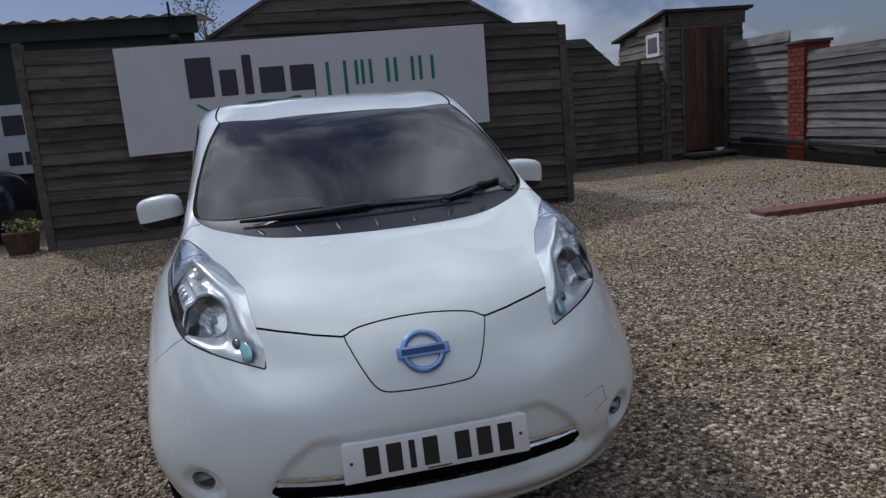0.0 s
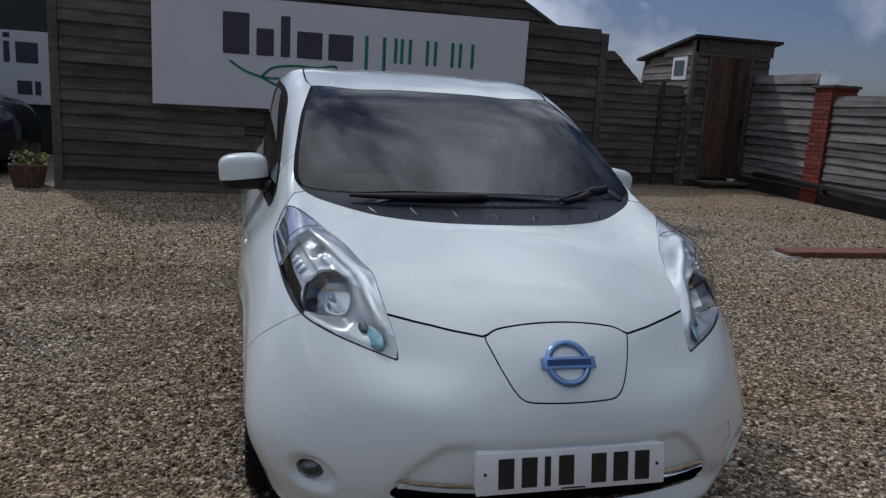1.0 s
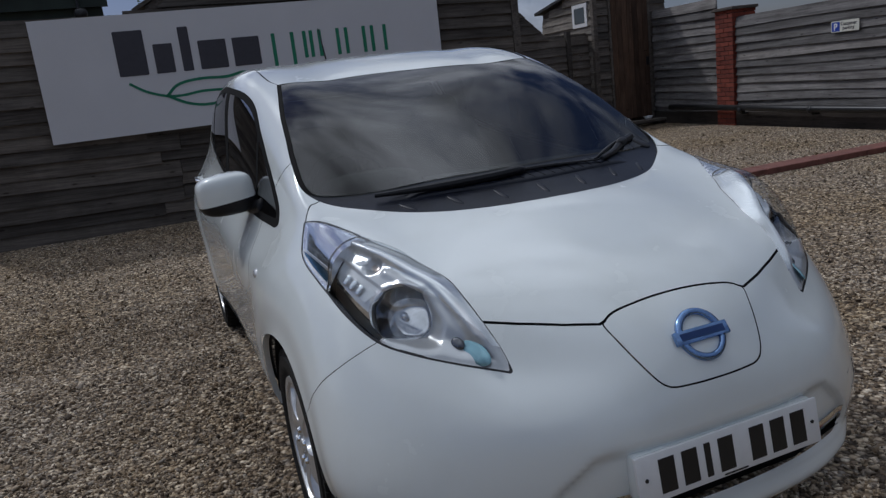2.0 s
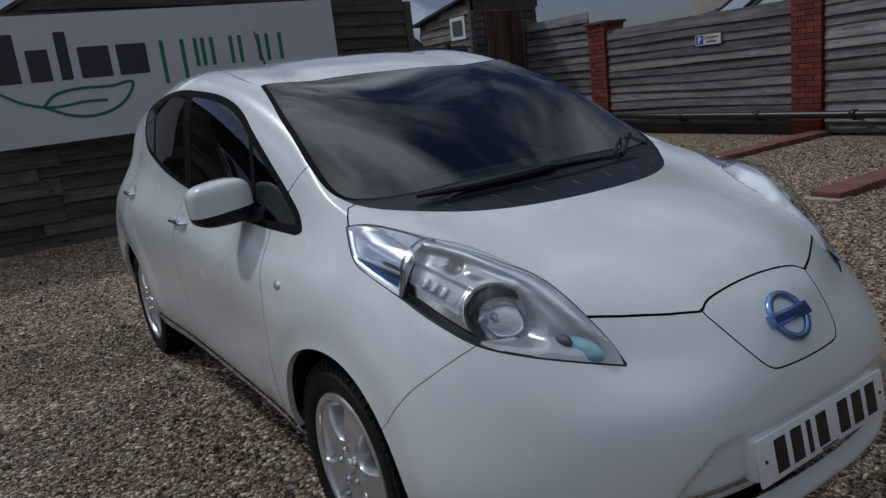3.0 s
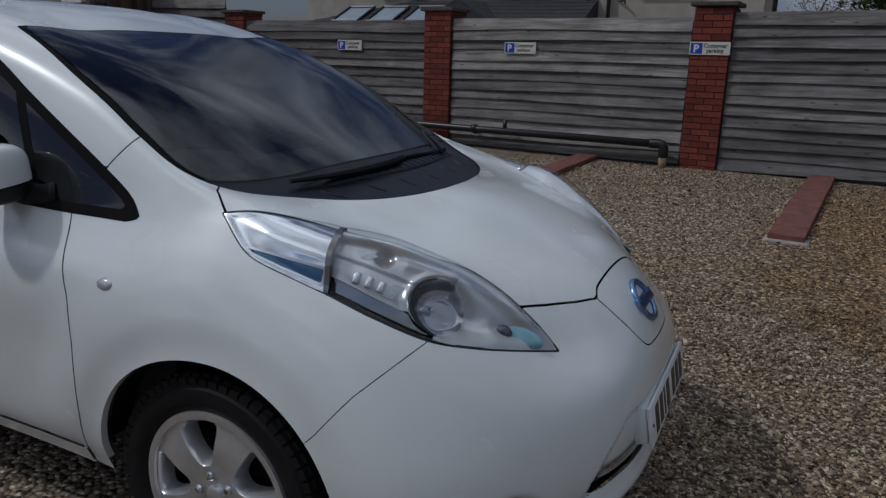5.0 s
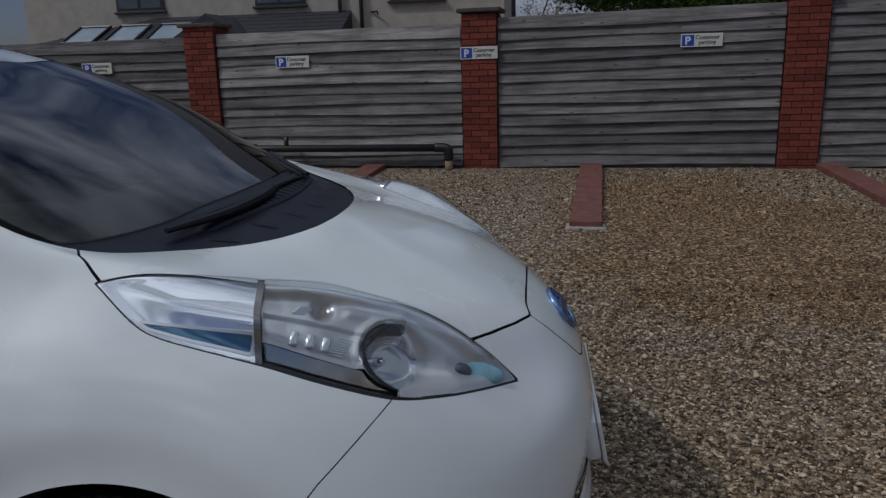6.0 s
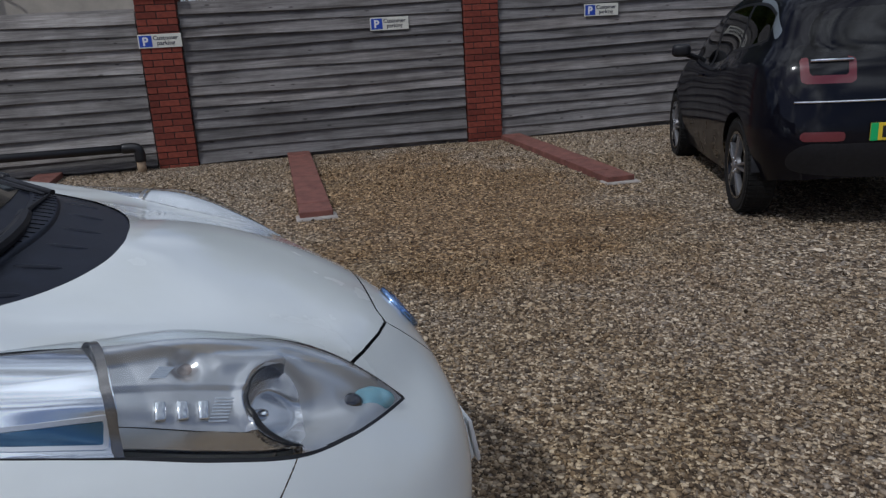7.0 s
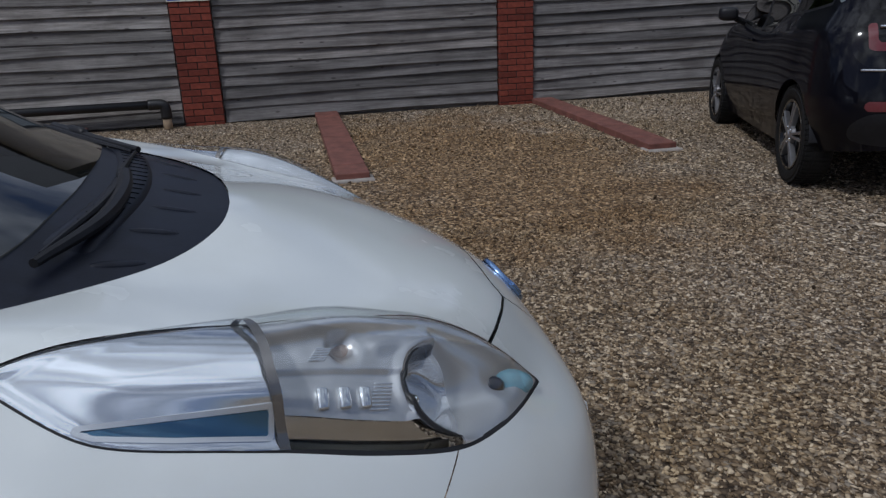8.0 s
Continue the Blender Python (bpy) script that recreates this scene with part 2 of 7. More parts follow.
def board_wood(name, light, dark, grain=(1, 1, 1), grey=0.5):
    """Weathered sawn boards: grain along the local y axis, each board its own shade."""
    mat, nt, b = node_material(name)
    tc = nt.nodes.new("ShaderNodeTexCoord")
    info = nt.nodes.new("ShaderNodeObjectInfo")
    add = nt.nodes.new("ShaderNodeVectorMath")
    add.operation = "ADD"
    off = nt.nodes.new("ShaderNodeVectorMath")
    off.operation = "SCALE"
    off.inputs[0].default_value = (7.0, 13.0, 5.0)
    nt.links.new(info.outputs["Random"], off.inputs["Scale"])
    nt.links.new(tc.outputs["Object"], add.inputs[0])
    nt.links.new(off.outputs[0], add.inputs[1])
    co = add.outputs[0]
    g = tex_noise(nt, 1.0, 6.0, 0.65, co, grain)
    st = tex_noise(nt, 2.3, 5.0, 0.6, co)
    fine = tex_noise(nt, 6.0, 4.0, 0.7, co, tuple(4 * s for s in grain))
    base = ramp(nt, g.outputs["Fac"], [(0.25, dark), (0.55, light), (0.8, tuple(min(1, 1.25 * c) for c in light))])
    stain = ramp(nt, st.outputs["Fac"], [(0.36, (0.48, 0.46, 0.44)), (0.58, (1, 1, 1))])
    streak = tex_noise(nt, 1.0, 5.0, 0.7, co, tuple(s * k for s, k in zip(grain, (4, 3, 4))))
    c0 = mixed(nt, 1.0, base, ramp(nt, streak.outputs["Fac"], [(0.3, (0.62, 0.61, 0.60)), (0.52, (1, 1, 1)), (0.72, (1.35, 1.34, 1.32))]), "MULTIPLY")
    c1 = mixed(nt, 0.5, c0, stain, "MULTIPLY")
    per = ramp(nt, info.outputs["Random"], [(0.0, (0.60, 0.60, 0.60)), (0.5, (1, 1, 1)), (1.0, (1.25, 1.22, 1.18))])
    c2 = mixed(nt, 1.0, c1, per, "MULTIPLY")
    # knots
    vo = nt.nodes.new("ShaderNodeTexVoronoi")
    vo.inputs["Scale"].default_value = 1.0
    mp = nt.nodes.new("ShaderNodeMapping")
    mp.inputs["Scale"].default_value = (2.0, 3.4, 11.0)
    nt.links.new(co, mp.inputs["Vector"])
    nt.links.new(mp.outputs[0], vo.inputs["Vector"])
    kn = ramp(nt, vo.outputs["Distance"], [(0.06, (0.16, 0.14, 0.13)), (0.13, (1, 1, 1))])
    c3 = mixed(nt, 0.75, c2, kn, "MULTIPLY")
    nt.links.new(c3, b.inputs["Base Color"])
    b.inputs["Roughness"].default_value = 0.85
    b.inputs["Specular IOR Level"].default_value = 0.25
    bump(nt, b, fine.outputs["Fac"], 0.5, 0.004)
    return mat


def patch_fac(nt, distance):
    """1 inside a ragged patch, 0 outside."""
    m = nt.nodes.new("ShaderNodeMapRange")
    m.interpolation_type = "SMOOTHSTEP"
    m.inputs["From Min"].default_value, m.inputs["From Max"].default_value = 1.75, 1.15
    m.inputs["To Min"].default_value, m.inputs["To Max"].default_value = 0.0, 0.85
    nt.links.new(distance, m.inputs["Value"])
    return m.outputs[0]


def gravel_look(name, island=False):
    """River gravel in browns, creams and greys."""
    mat, nt, b = node_material(name)
    tc = nt.nodes.new("ShaderNodeTexCoord")
    co = tc.outputs["Object"]
    stones = [(0.0, (0.064, 0.052, 0.042)), (0.22, (0.137, 0.107, 0.080)), (0.45, (0.27, 0.214, 0.150)), (0.60, (0.25, 0.232, 0.215)), (0.8, (0.42, 0.352, 0.262)), (1.0, (0.66, 0.605, 0.52))]
    big = tex_noise(nt, 0.55, 4.0, 0.6, co)
    rusty = ramp(nt, big.outputs["Fac"], [(0.34, (1.11, 1.06, 0.99)), (0.50, (1.02, 0.94, 0.82)), (0.68, (0.94, 0.81, 0.60))])
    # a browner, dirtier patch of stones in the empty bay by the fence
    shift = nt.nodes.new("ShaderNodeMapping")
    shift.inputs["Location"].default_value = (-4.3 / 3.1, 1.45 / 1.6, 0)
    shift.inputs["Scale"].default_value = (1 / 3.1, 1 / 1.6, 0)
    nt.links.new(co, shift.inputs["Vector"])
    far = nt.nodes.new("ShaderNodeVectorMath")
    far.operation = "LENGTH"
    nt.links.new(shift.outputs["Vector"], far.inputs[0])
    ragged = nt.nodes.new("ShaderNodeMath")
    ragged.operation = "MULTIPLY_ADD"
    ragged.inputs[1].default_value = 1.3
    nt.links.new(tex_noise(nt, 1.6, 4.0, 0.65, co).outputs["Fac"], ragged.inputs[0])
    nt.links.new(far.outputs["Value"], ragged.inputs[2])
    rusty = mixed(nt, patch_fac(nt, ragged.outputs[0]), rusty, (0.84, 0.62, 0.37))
    if island:
        geo = nt.nodes.new("ShaderNodeNewGeometry")
        c = ramp(nt, geo.outputs["Random Per Island"], stones)
        n = tex_noise(nt, 180.0, 3.0, 0.6, co)
        c = mixed(nt, 0.6, c, ramp(nt, n.outputs["Fac"], [(0.3, (0.7, 0.68, 0.66)), (0.7, (1.15, 1.12, 1.1))]), "MULTIPLY")
        height = n.outputs["Fac"]
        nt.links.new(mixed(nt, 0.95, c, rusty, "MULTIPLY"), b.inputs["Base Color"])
        bump(nt, b, height, 0.3, 0.002)
    else:
        warp = tex_noise(nt, 40.0, 2.0, 0.5, co)
        off = mixed(nt, 0.012, co, warp.outputs["Color"], "ADD")
        vo = nt.nodes.new("ShaderNodeTexVoronoi")
        vo.inputs["Scale"].default_value = 48.0
        vo.inputs["Randomness"].default_value = 1.0
        nt.links.new(off, vo.inputs["Vector"])
        sep = nt.nodes.new("ShaderNodeSeparateColor")
        nt.links.new(vo.outputs["Color"], sep.inputs[0])
        c = ramp(nt, sep.outputs["Red"], stones)
        # shade in the gaps between stones, painted into the bed's colour
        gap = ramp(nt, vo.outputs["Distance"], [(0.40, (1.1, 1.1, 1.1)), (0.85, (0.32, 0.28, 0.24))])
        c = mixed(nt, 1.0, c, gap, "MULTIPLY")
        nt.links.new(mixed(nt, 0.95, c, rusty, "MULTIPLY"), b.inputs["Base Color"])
        inv = nt.nodes.new("ShaderNodeMath")
        inv.operation = "MULTIPLY_ADD"
        inv.inputs[1].default_value, inv.inputs[2].default_value = -1.0, 1.0
        nt.links.new(vo.outputs["Distance"], inv.inputs[0])
        bump(nt, b, inv.outputs[0], 1.0, 0.016)
    b.inputs["Roughness"].default_value = 0.8
    b.inputs["Specular IOR Level"].default_value = 0.3
    return mat


def brick_look(name, col):
    mat, nt, b = node_material(name)
    info = nt.nodes.new("ShaderNodeObjectInfo")
    tc = nt.nodes.new("ShaderNodeTexCoord")
    n = tex_noise(nt, 22.0, 6.0, 0.65, tc.outputs["Object"])
    c = ramp(nt, n.outputs["Fac"], [(0.25, tuple(0.6 * v for v in col)), (0.6, col), (0.85, tuple(min(1, 1.3 * v) for v in col))])
    per = ramp(nt, info.outputs["Random"], [(0.0, (0.65, 0.6, 0.6)), (0.5, (1, 1, 1)), (1.0, (1.2, 1.25, 1.25))])
    nt.links.new(mixed(nt, 1.0, c, per, "MULTIPLY"), b.inputs["Base Color"])
    b.inputs["Roughness"].default_value = 0.9
    bump(nt, b, n.outputs["Fac"], 0.5, 0.005)
    return mat


WHITE_PAINT = car_paint("pearl_white_paint", (0.79, 0.83, 0.815), metal=0.04, rough=0.24, spec=0.1, coat=1.0)
BLACK_PAINT = car_paint("black_metallic_paint", (0.012, 0.012, 0.018), spec=0.15)
NAVY_PAINT = car_paint("dark_blue_paint", (0.003, 0.003, 0.006), spec=0.05, coat=0.45)
CAR_GLASS = glass_pane("car_window_glass", (0.30, 0.34, 0.33), 0.0, 1.6, 1.45)
DARK_GLASS = glass_pane("privacy_glass", (0.05, 0.055, 0.06), 0.0, 1.5, 1.2)
SIDE_GLASS = glass_pane("front_side_glass", (0.11, 0.12, 0.125), 0.0, 1.55, 1.9)
LAMP_LENS = glass_pane("clear_lamp_lens", (0.93, 0.95, 0.96), 0.0, 1.45, 0.9)
CHROME = simple("chrome", (0.80, 0.82, 0.85), 0.08, 1.0, 0.03)
LAMP_CHROME = simple("lamp_reflector_chrome", (0.88, 0.90, 0.93), 0.14, 0.92, 0.05)


def brushed(mat, along, side_way, fine, strength):
    """Long streaks along one direction, the same on both sides of the car."""
    nt = mat.node_tree
    tc = nt.nodes.new("ShaderNodeTexCoord")
    ab = nt.nodes.new("ShaderNodeVectorMath")
    ab.operation = "ABSOLUTE"
    nt.links.new(tc.outputs["Object"], ab.inputs[0])
    cmb = nt.nodes.new("ShaderNodeCombineXYZ")
    for vec, sock in ((along, "X"), (side_way, "Y")):
        d = nt.nodes.new("ShaderNodeVectorMath")
        d.operation = "DOT_PRODUCT"
        d.inputs[1].default_value = vec
        nt.links.new(ab.outputs[0], d.inputs[0])
        nt.links.new(d.outputs["Value"], cmb.inputs[sock])
    n = tex_noise(nt, 1.0, 3.0, 0.5, cmb.outputs[0], (2.0, fine, 1.0))
    bump(nt, nt.nodes["Principled BSDF"], n.outputs["Fac"], strength, 0.004)


brushed(LAMP_CHROME, (.295, .897, .329), (.67, -.07, .737), 34.0, 0.22)
BAND_CHROME = simple("band_chrome", (0.74, 0.71, 0.67), 0.12, 1.0, 0.05)
FRAME_SILVER = simple("silver_insert_frame", (0.72, 0.73, 0.75), 0.32, 0.7, 0.05)
LOUVRE = simple("clear_louvre", (0.82, 0.84, 0.86), 0.12, 0.8, 0.08, 60)
ALLOY = simple("silver_alloy", (0.70, 0.71, 0.72), 0.30, 0.75, 0.06, 30)
TRIM = simple("black_plastic", (0.012, 0.012, 0.014), 0.42, 0, 0.25, 40, bumps=0.05, spec=0.3)
COWL = simple("dark_cowl_plastic", (0.010, 0.012, 0.020), 0.36, 0, 0.3, 20, bumps=0.04, spec=0.25)
RUBBER = simple("tyre_rubber", (0.010, 0.010, 0.010), 0.7, 0, 0.3, 30, bumps=0.3, spec=0.25)
GAP = simple("panel_gap_black", (0.008, 0.008, 0.008), 0.8, 0, 0.1, spec=0.08)
CABIN = simple("cabin_charcoal", (0.035, 0.035, 0.037), 0.7, 0, 0.25, 18, bumps=0.2)
CABIN_GREY = simple("cabin_grey_cloth", (0.055, 0.054, 0.052), 0.85, 0, 0.2, 30, bumps=0.2)
PLATE = simple("plate_white", (0.78, 0.78, 0.77), 0.35, 0, 0.03, 30)
PLATE_INK = simple("plate_black", (0.015, 0.015, 0.015), 0.4, 0, 0.1)
PLATE_YELLOW = simple("plate_yellow", (0.72, 0.52, 0.03), 0.4, 0, 0.04, 30)
PLATE_GREEN = simple("plate_green_band", (0.02, 0.42, 0.12), 0.4, 0, 0.05)
BADGE_BLUE = simple("blue_chrome", (0.22, 0.34, 0.58), 0.2, 0.9, 0.05)
BADGE_DARK = simple("badge_navy", (0.02, 0.05, 0.16), 0.3, 0.2, 0.1)
BLUE_REFLECT = simple("blue_lamp_insert", (0.09, 0.19, 0.30), 0.14, 0.7, 0.1)
DARK_REFLECT = simple("dark_reflector", (0.16, 0.16, 0.17), 0.1, 1.0, 0.1)
AMBER = glass_pane("bulb_glass", (0.80, 0.74, 0.70), 0.05, 1.5, 1.0)
RED_LENS = simple("red_lamp_lens", (0.13, 0.022, 0.028), 0.2, 0, 0.1, coat=0.5)
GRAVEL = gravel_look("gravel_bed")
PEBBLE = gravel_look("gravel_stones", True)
WOOD_DARK = board_wood("brown_weatherboard", (0.128, 0.113, 0.099), (0.056, 0.048, 0.042), (9.0, 0.9, 16.0))
WOOD_STAINED = board_wood("dark_stained_board", (0.045, 0.038, 0.034), (0.02, 0.018, 0.016), (9.0, 0.9, 16.0))
WOOD_GREY = board_wood("silvered_fence_board", (0.228, 0.217, 0.211), (0.080, 0.074, 0.071), (9.0, 0.9, 16.0))
WOOD_PALE = board_wood("pale_silvered_board", (0.345, 0.328, 0.312), (0.12, 0.112, 0.105), (9.0, 0.9, 16.0))
WOOD_DOOR = board_wood("brown_door_planks", (0.105, 0.064, 0.043), (0.060, 0.038, 0.027), (9.0, 9.0, 0.8))
BRICK = brick_look("red_brick", (0.215, 0.045, 0.026))
MORTAR = simple("dark_red_mortar", (0.045, 0.026, 0.022), 0.95, 0, 0.2, 60, bumps=0.4)
KERB_RED = simple("red_painted_concrete", (0.165, 0.064, 0.048), 0.75, 0, 0.3, 9, bumps=0.4)
CONCRETE = simple("pale_concrete", (0.33, 0.30, 0.27), 0.9, 0, 0.25, 14, bumps=0.5)
CAP_STONE = simple("dark_coping", (0.085, 0.07, 0.06), 0.85, 0, 0.3, 14, bumps=0.4)
PIPE = simple("black_pipe", (0.014, 0.014, 0.015), 0.38, 0, 0.2, 10)
CLAY = simple("buff_pipe_stub", (0.34, 0.25, 0.16), 0.8, 0, 0.2, 20)
SIGN_WHITE = simple("white_sign_panel", (0.60, 0.60, 0.625), 0.45, 0, 0.03, 1.5)
SIGN_GREY = simple("charcoal_sign_print", (0.035, 0.033, 0.045), 0.5, 0, 0.08, 20)
SIGN_GREEN = simple("green_sign_print", (0.012, 0.19, 0.10), 0.5, 0, 0.1, 20)
SIGN_BLUE = simple("blue_sign_print", (0.025, 0.07, 0.42), 0.4, 0, 0.05, 20)
SIGN_CREAM = simple("parking_sign_plate", (0.70, 0.69, 0.60), 0.4, 0, 0.05, 20)
FELT = simple("roofing_felt", (0.025, 0.025, 0.027), 0.9, 0, 0.3, 20, bumps=0.5)
PVC = simple("white_window_frame", (0.78, 0.78, 0.78), 0.35, 0, 0.03)
WINDOW = simple("dim_window_glass", (0.03, 0.045, 0.055), 0.05, 0, 0.2, 2.0, spec=0.8)
RENDER = simple("cream_render", (0.43, 0.39, 0.33), 0.9, 0, 0.12, 3, bumps=0.3)
SLATE = simple("slate", (0.034, 0.035, 0.041), 0.6, 0, 0.35, 9, bumps=0.4)
GREEN_TIN = simple("dark_green_sheet", (0.018, 0.030, 0.022), 0.6, 0, 0.3, 4)
TIN_ROOF = simple("grey_corrugated_sheet", (0.26, 0.27, 0.28), 0.55, 0.2, 0.25, 5)
BARK = simple("bark", (0.10, 0.08, 0.06), 0.9, 0, 0.35, 14, bumps=0.6)
HOUSING = simple("lamp_housing_silver", (0.60, 0.605, 0.61), 0.22, 0.55, 0.12, 25)
brushed(HOUSING, (.67, -.07, .737), (.295, .897, .329), 26.0, 0.22)
BOWL = simple("bowl_reflector", (0.66, 0.665, 0.68), 0.16, 0.8, 0.10, 20)
TEAL_SOLID = simple("teal_lamp_lens", (0.26, 0.47, 0.54), 0.14, 0.2, 0.2, 30, coat=0.5)
BARREL = simple("dull_wheel_barrel", (0.022, 0.022, 0.024), 0.5, 0.4, 0.2, 20)
DARK_STEEL = simple("brake_steel", (0.05, 0.05, 0.05), 0.45, 0.8, 0.3, 20)
REPEATER = simple("clear_repeater", (0.62, 0.62, 0.62), 0.12, 0.4, 0.1, 60, coat=0.8)
WOOD_GREY_DARK = board_wood("grey_hut_board", (0.24, 0.215, 0.185), (0.12, 0.105, 0.09), (9.0, 0.9, 16.0))
BROW = simple("pale_lamp_lip", (0.89, 0.90, 0.895), 0.17, 0.70, 0.06, 20)
TRAY = simple("smooth_silver_trough", (0.60, 0.605, 0.61), 0.28, 0.55, 0.06, 12)
SEAL_BLACK = simple("black_lamp_seal", (0.015, 0.015, 0.016), 0.4, 0, 0.1, 30)
FOG_SILVER = simple("fog_reflector", (0.26, 0.26, 0.27), 0.2, 0.9, 0.1, 30)
HANDLE_GREY = simple("seam_grey", (0.16, 0.155, 0.145), 0.6, 0, 0.1)
BAR_GREY = simple("lamp_divider_grey", (0.24, 0.235, 0.23), 0.18, 0.75, 0.1, 30)

# ---- ground ----
def build_ground():
    xs = sorted({*np.round(np.arange(-6, 10.01, .5), 2).tolist(), -400, -120, -50, -25, -14, -9, 13, 18, 26, 50, 120, 400})
    ys = sorted({*np.round(np.arange(-6, 13.01, .5), 2).tolist(), -400, -120, -50, -25, -14, -9, 18, 26, 50, 120, 400})
    m = Mesh()
    m.add([(x, y, ground_z(x, y)) for y in ys for x in xs], [(j * len(xs) + i, j * len(xs) + i + 1, (j + 1) * len(xs) + i + 1, (j + 1) * len(xs) + i) for j in range(len(ys) - 1) for i in range(len(xs) - 1)])
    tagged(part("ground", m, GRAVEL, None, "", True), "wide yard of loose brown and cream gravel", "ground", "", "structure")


build_ground()

# ---- the right-hand fence: a line leaning slightly from the yard's axis ----
FDIR = Vector((0.0896, 0.996, 0)).normalized()
FOUT = Vector((FDIR.y, -FDIR.x, 0))          # away from the yard
FZERO = Vector((7.38, 0, 0))


def fence_pose(s, z=0.0, out=0.0):
    """On the pillars' faces, s metres along; local x runs out of the yard, y along, z up."""
    p = FZERO + FDIR * s + FOUT * out
    return Matrix.Translation((p.x, p.y, z)) @ Matrix(((FOUT.x, FDIR.x, 0, 0), (FOUT.y, FDIR.y, 0, 0), (0, 0, 1, 0), (0, 0, 0, 1)))


PILLARS = [-7.05, -2.95, 0.84, 4.66, 8.75]


def board_mesh(length, width, thick=0.026, wave=0.010, cut=(0.0, 0.0)):
    """A feather-edged board along y: thin at its top, its lower edge proud; a little uneven; ends cut square or aslant."""
    m = Mesh()
    n = max(2, int(length / 0.5))
    rows = []
    ph = RNG.uniform(0, 6)
    for i in range(n + 1):
        y = -length / 2 + length * i / n
        dz = wave * math.sin(ph + y * 1.7) + RNG.uniform(-.002, .002)
        dx = wave * 0.8 * math.sin(ph * 2 + y * 1.1)
        rows.append([(dx - thick * 1.6, y, dz - width / 2), (dx - thick * 1.6 + .003, y, dz - width / 2 - .003), (dx, y, dz - width / 2), (dx + .002, y, width / 2 + .02), (dx - .006, y, width / 2 + .02)])
    rows[0] = [(x, y + (z + width / 2) * cut[0], z) for x, y, z in rows[0]]
    rows[-1] = [(x, y - (z + width / 2) * cut[1], z) for x, y, z in rows[-1]]
    k = 5
    m.add([q for r in rows for q in r], [(i * k + j, i * k + (j + 1) % k, (i + 1) * k + (j + 1) % k, (i + 1) * k + j) for i in range(n) for j in range(k)] + [tuple(range(k))[::-1], tuple(n * k + j for j in range(k))])
    return m


def clad(parent, place, length, z0, z1, width, mat, slope=0.0, splits=(), first=0.0):
    """Boards from z0 up to z1 between two ends; place(s, z) gives a pose whose y runs along."""
    n = max(1, round((z1 - z0) / width))
    w = (z1 - z0) / n
    for k in range(n):
        ends = [0.0, *[s + RNG.uniform(-.3, .3) for s in splits], length]
        for a, b in zip(ends, ends[1:]):
            ob = part("board", board_mesh(b - a - .006, w), mat, parent)
            ob.matrix_world = place(first + (a + b) / 2, z0 + (k + .5) * w + RNG.uniform(-.004, .004)) @ pose(0, 0, 0, RNG.uniform(-.25, .25) + slope, RNG.uniform(-.8, .8), 0)


fence_east = thing("wall_east", "silvered feather-edge board fence between brick pillars", "fence", "", "structure")
m = Mesh()
for a, b in zip(PILLARS, PILLARS[1:]):
    m.box(.10, a, .05, .14, b, 1.9, fence_pose(0, 0))
part("backing", m, WOOD_GREY, fence_east)
for i, (a, b) in enumerate(zip(PILLARS, PILLARS[1:])):
    top = (2.02, 1.98, 1.90, 1.86)[i]
    clad(fence_east, lambda s, z: fence_pose(s, z, .075), b - a - .47, .16, top, .134, WOOD_PALE if i == 2 else WOOD_GREY, (-.55, -.6, -.2, 0)[i], (), a + .235)
clad(fence_east, lambda s, z: fence_pose(s, z, .075), 2.0, .16, 2.25, .143, WOOD_GREY, 0.6, (), PILLARS[-1] + .235)
clad(fence_east, lambda s, z: fence_pose(s, z, .075), 5.0, .16, 2.06, .143, WOOD_GREY, 0, (), PILLARS[0] - 5.2)


# dark gravel boards at the fence's foot, beyond the near bays
for a, b in ((4.66, 8.75), (8.75, 11.2)):
    part("gravel_board", Mesh().rbox(.020, a + .235, .05, .060, b - .235, .36, .006, fence_pose(0, 0)), WOOD_STAINED, fence_east, "dark stained gravel board")


def brick_mesh(lx, ly, lz):
    return Mesh().rbox(-lx / 2, -ly / 2, -lz / 2, lx / 2, ly / 2, lz / 2, .004).data("brick", BRICK)


BRICK_LONG, BRICK_HALF, BRICK_SIDE = brick_mesh(.10, .212, .065), brick_mesh(.10, .102, .065), brick_mesh(.212, .10, .065)


def build_pillar(s, top):
    base = ground_z(*(FZERO + FDIR * s).xy) - .04
    courses = round((top - base) / .075)
    pil = thing("brick_pillar", "red brick pillar with a dark stone cap in the fence", "pillar", "fence pillars")
    part("mortar_core", Mesh().box(.006, s - .214, base - .03, .434, s + .214, top - .01, fence_pose(0, 0)), MORTAR, pil)
    part("coping", Mesh().rbox(-.04, s - .275, top, .48, s + .275, top + .05, .01, fence_pose(0, 0)), CAP_STONE, pil)
    for c in range(courses):
        z = base + (c + .5) * .075
        front = [(-.112, BRICK_LONG), (.112, BRICK_LONG)] if c % 2 else [(-.168, BRICK_HALF), (0, BRICK_LONG), (.168, BRICK_HALF)]
        for dy, me in front:
            ob = new("brick", me)
            ob.parent = pil
            ob.matrix_world = fence_pose(s + dy, z, .049 + RNG.uniform(-.002, .002)) @ pose(0, 0, 0, RNG.uniform(-.4, .4), 0, RNG.uniform(-.6, .6))
        for sgn in (-1, 1):
            for dx in ((.21, .36) if c % 2 else (.13, .35)):
                ob = new("brick", BRICK_SIDE)
                ob.parent = pil
                ob.matrix_world = fence_pose(s + sgn * .171, z, dx)


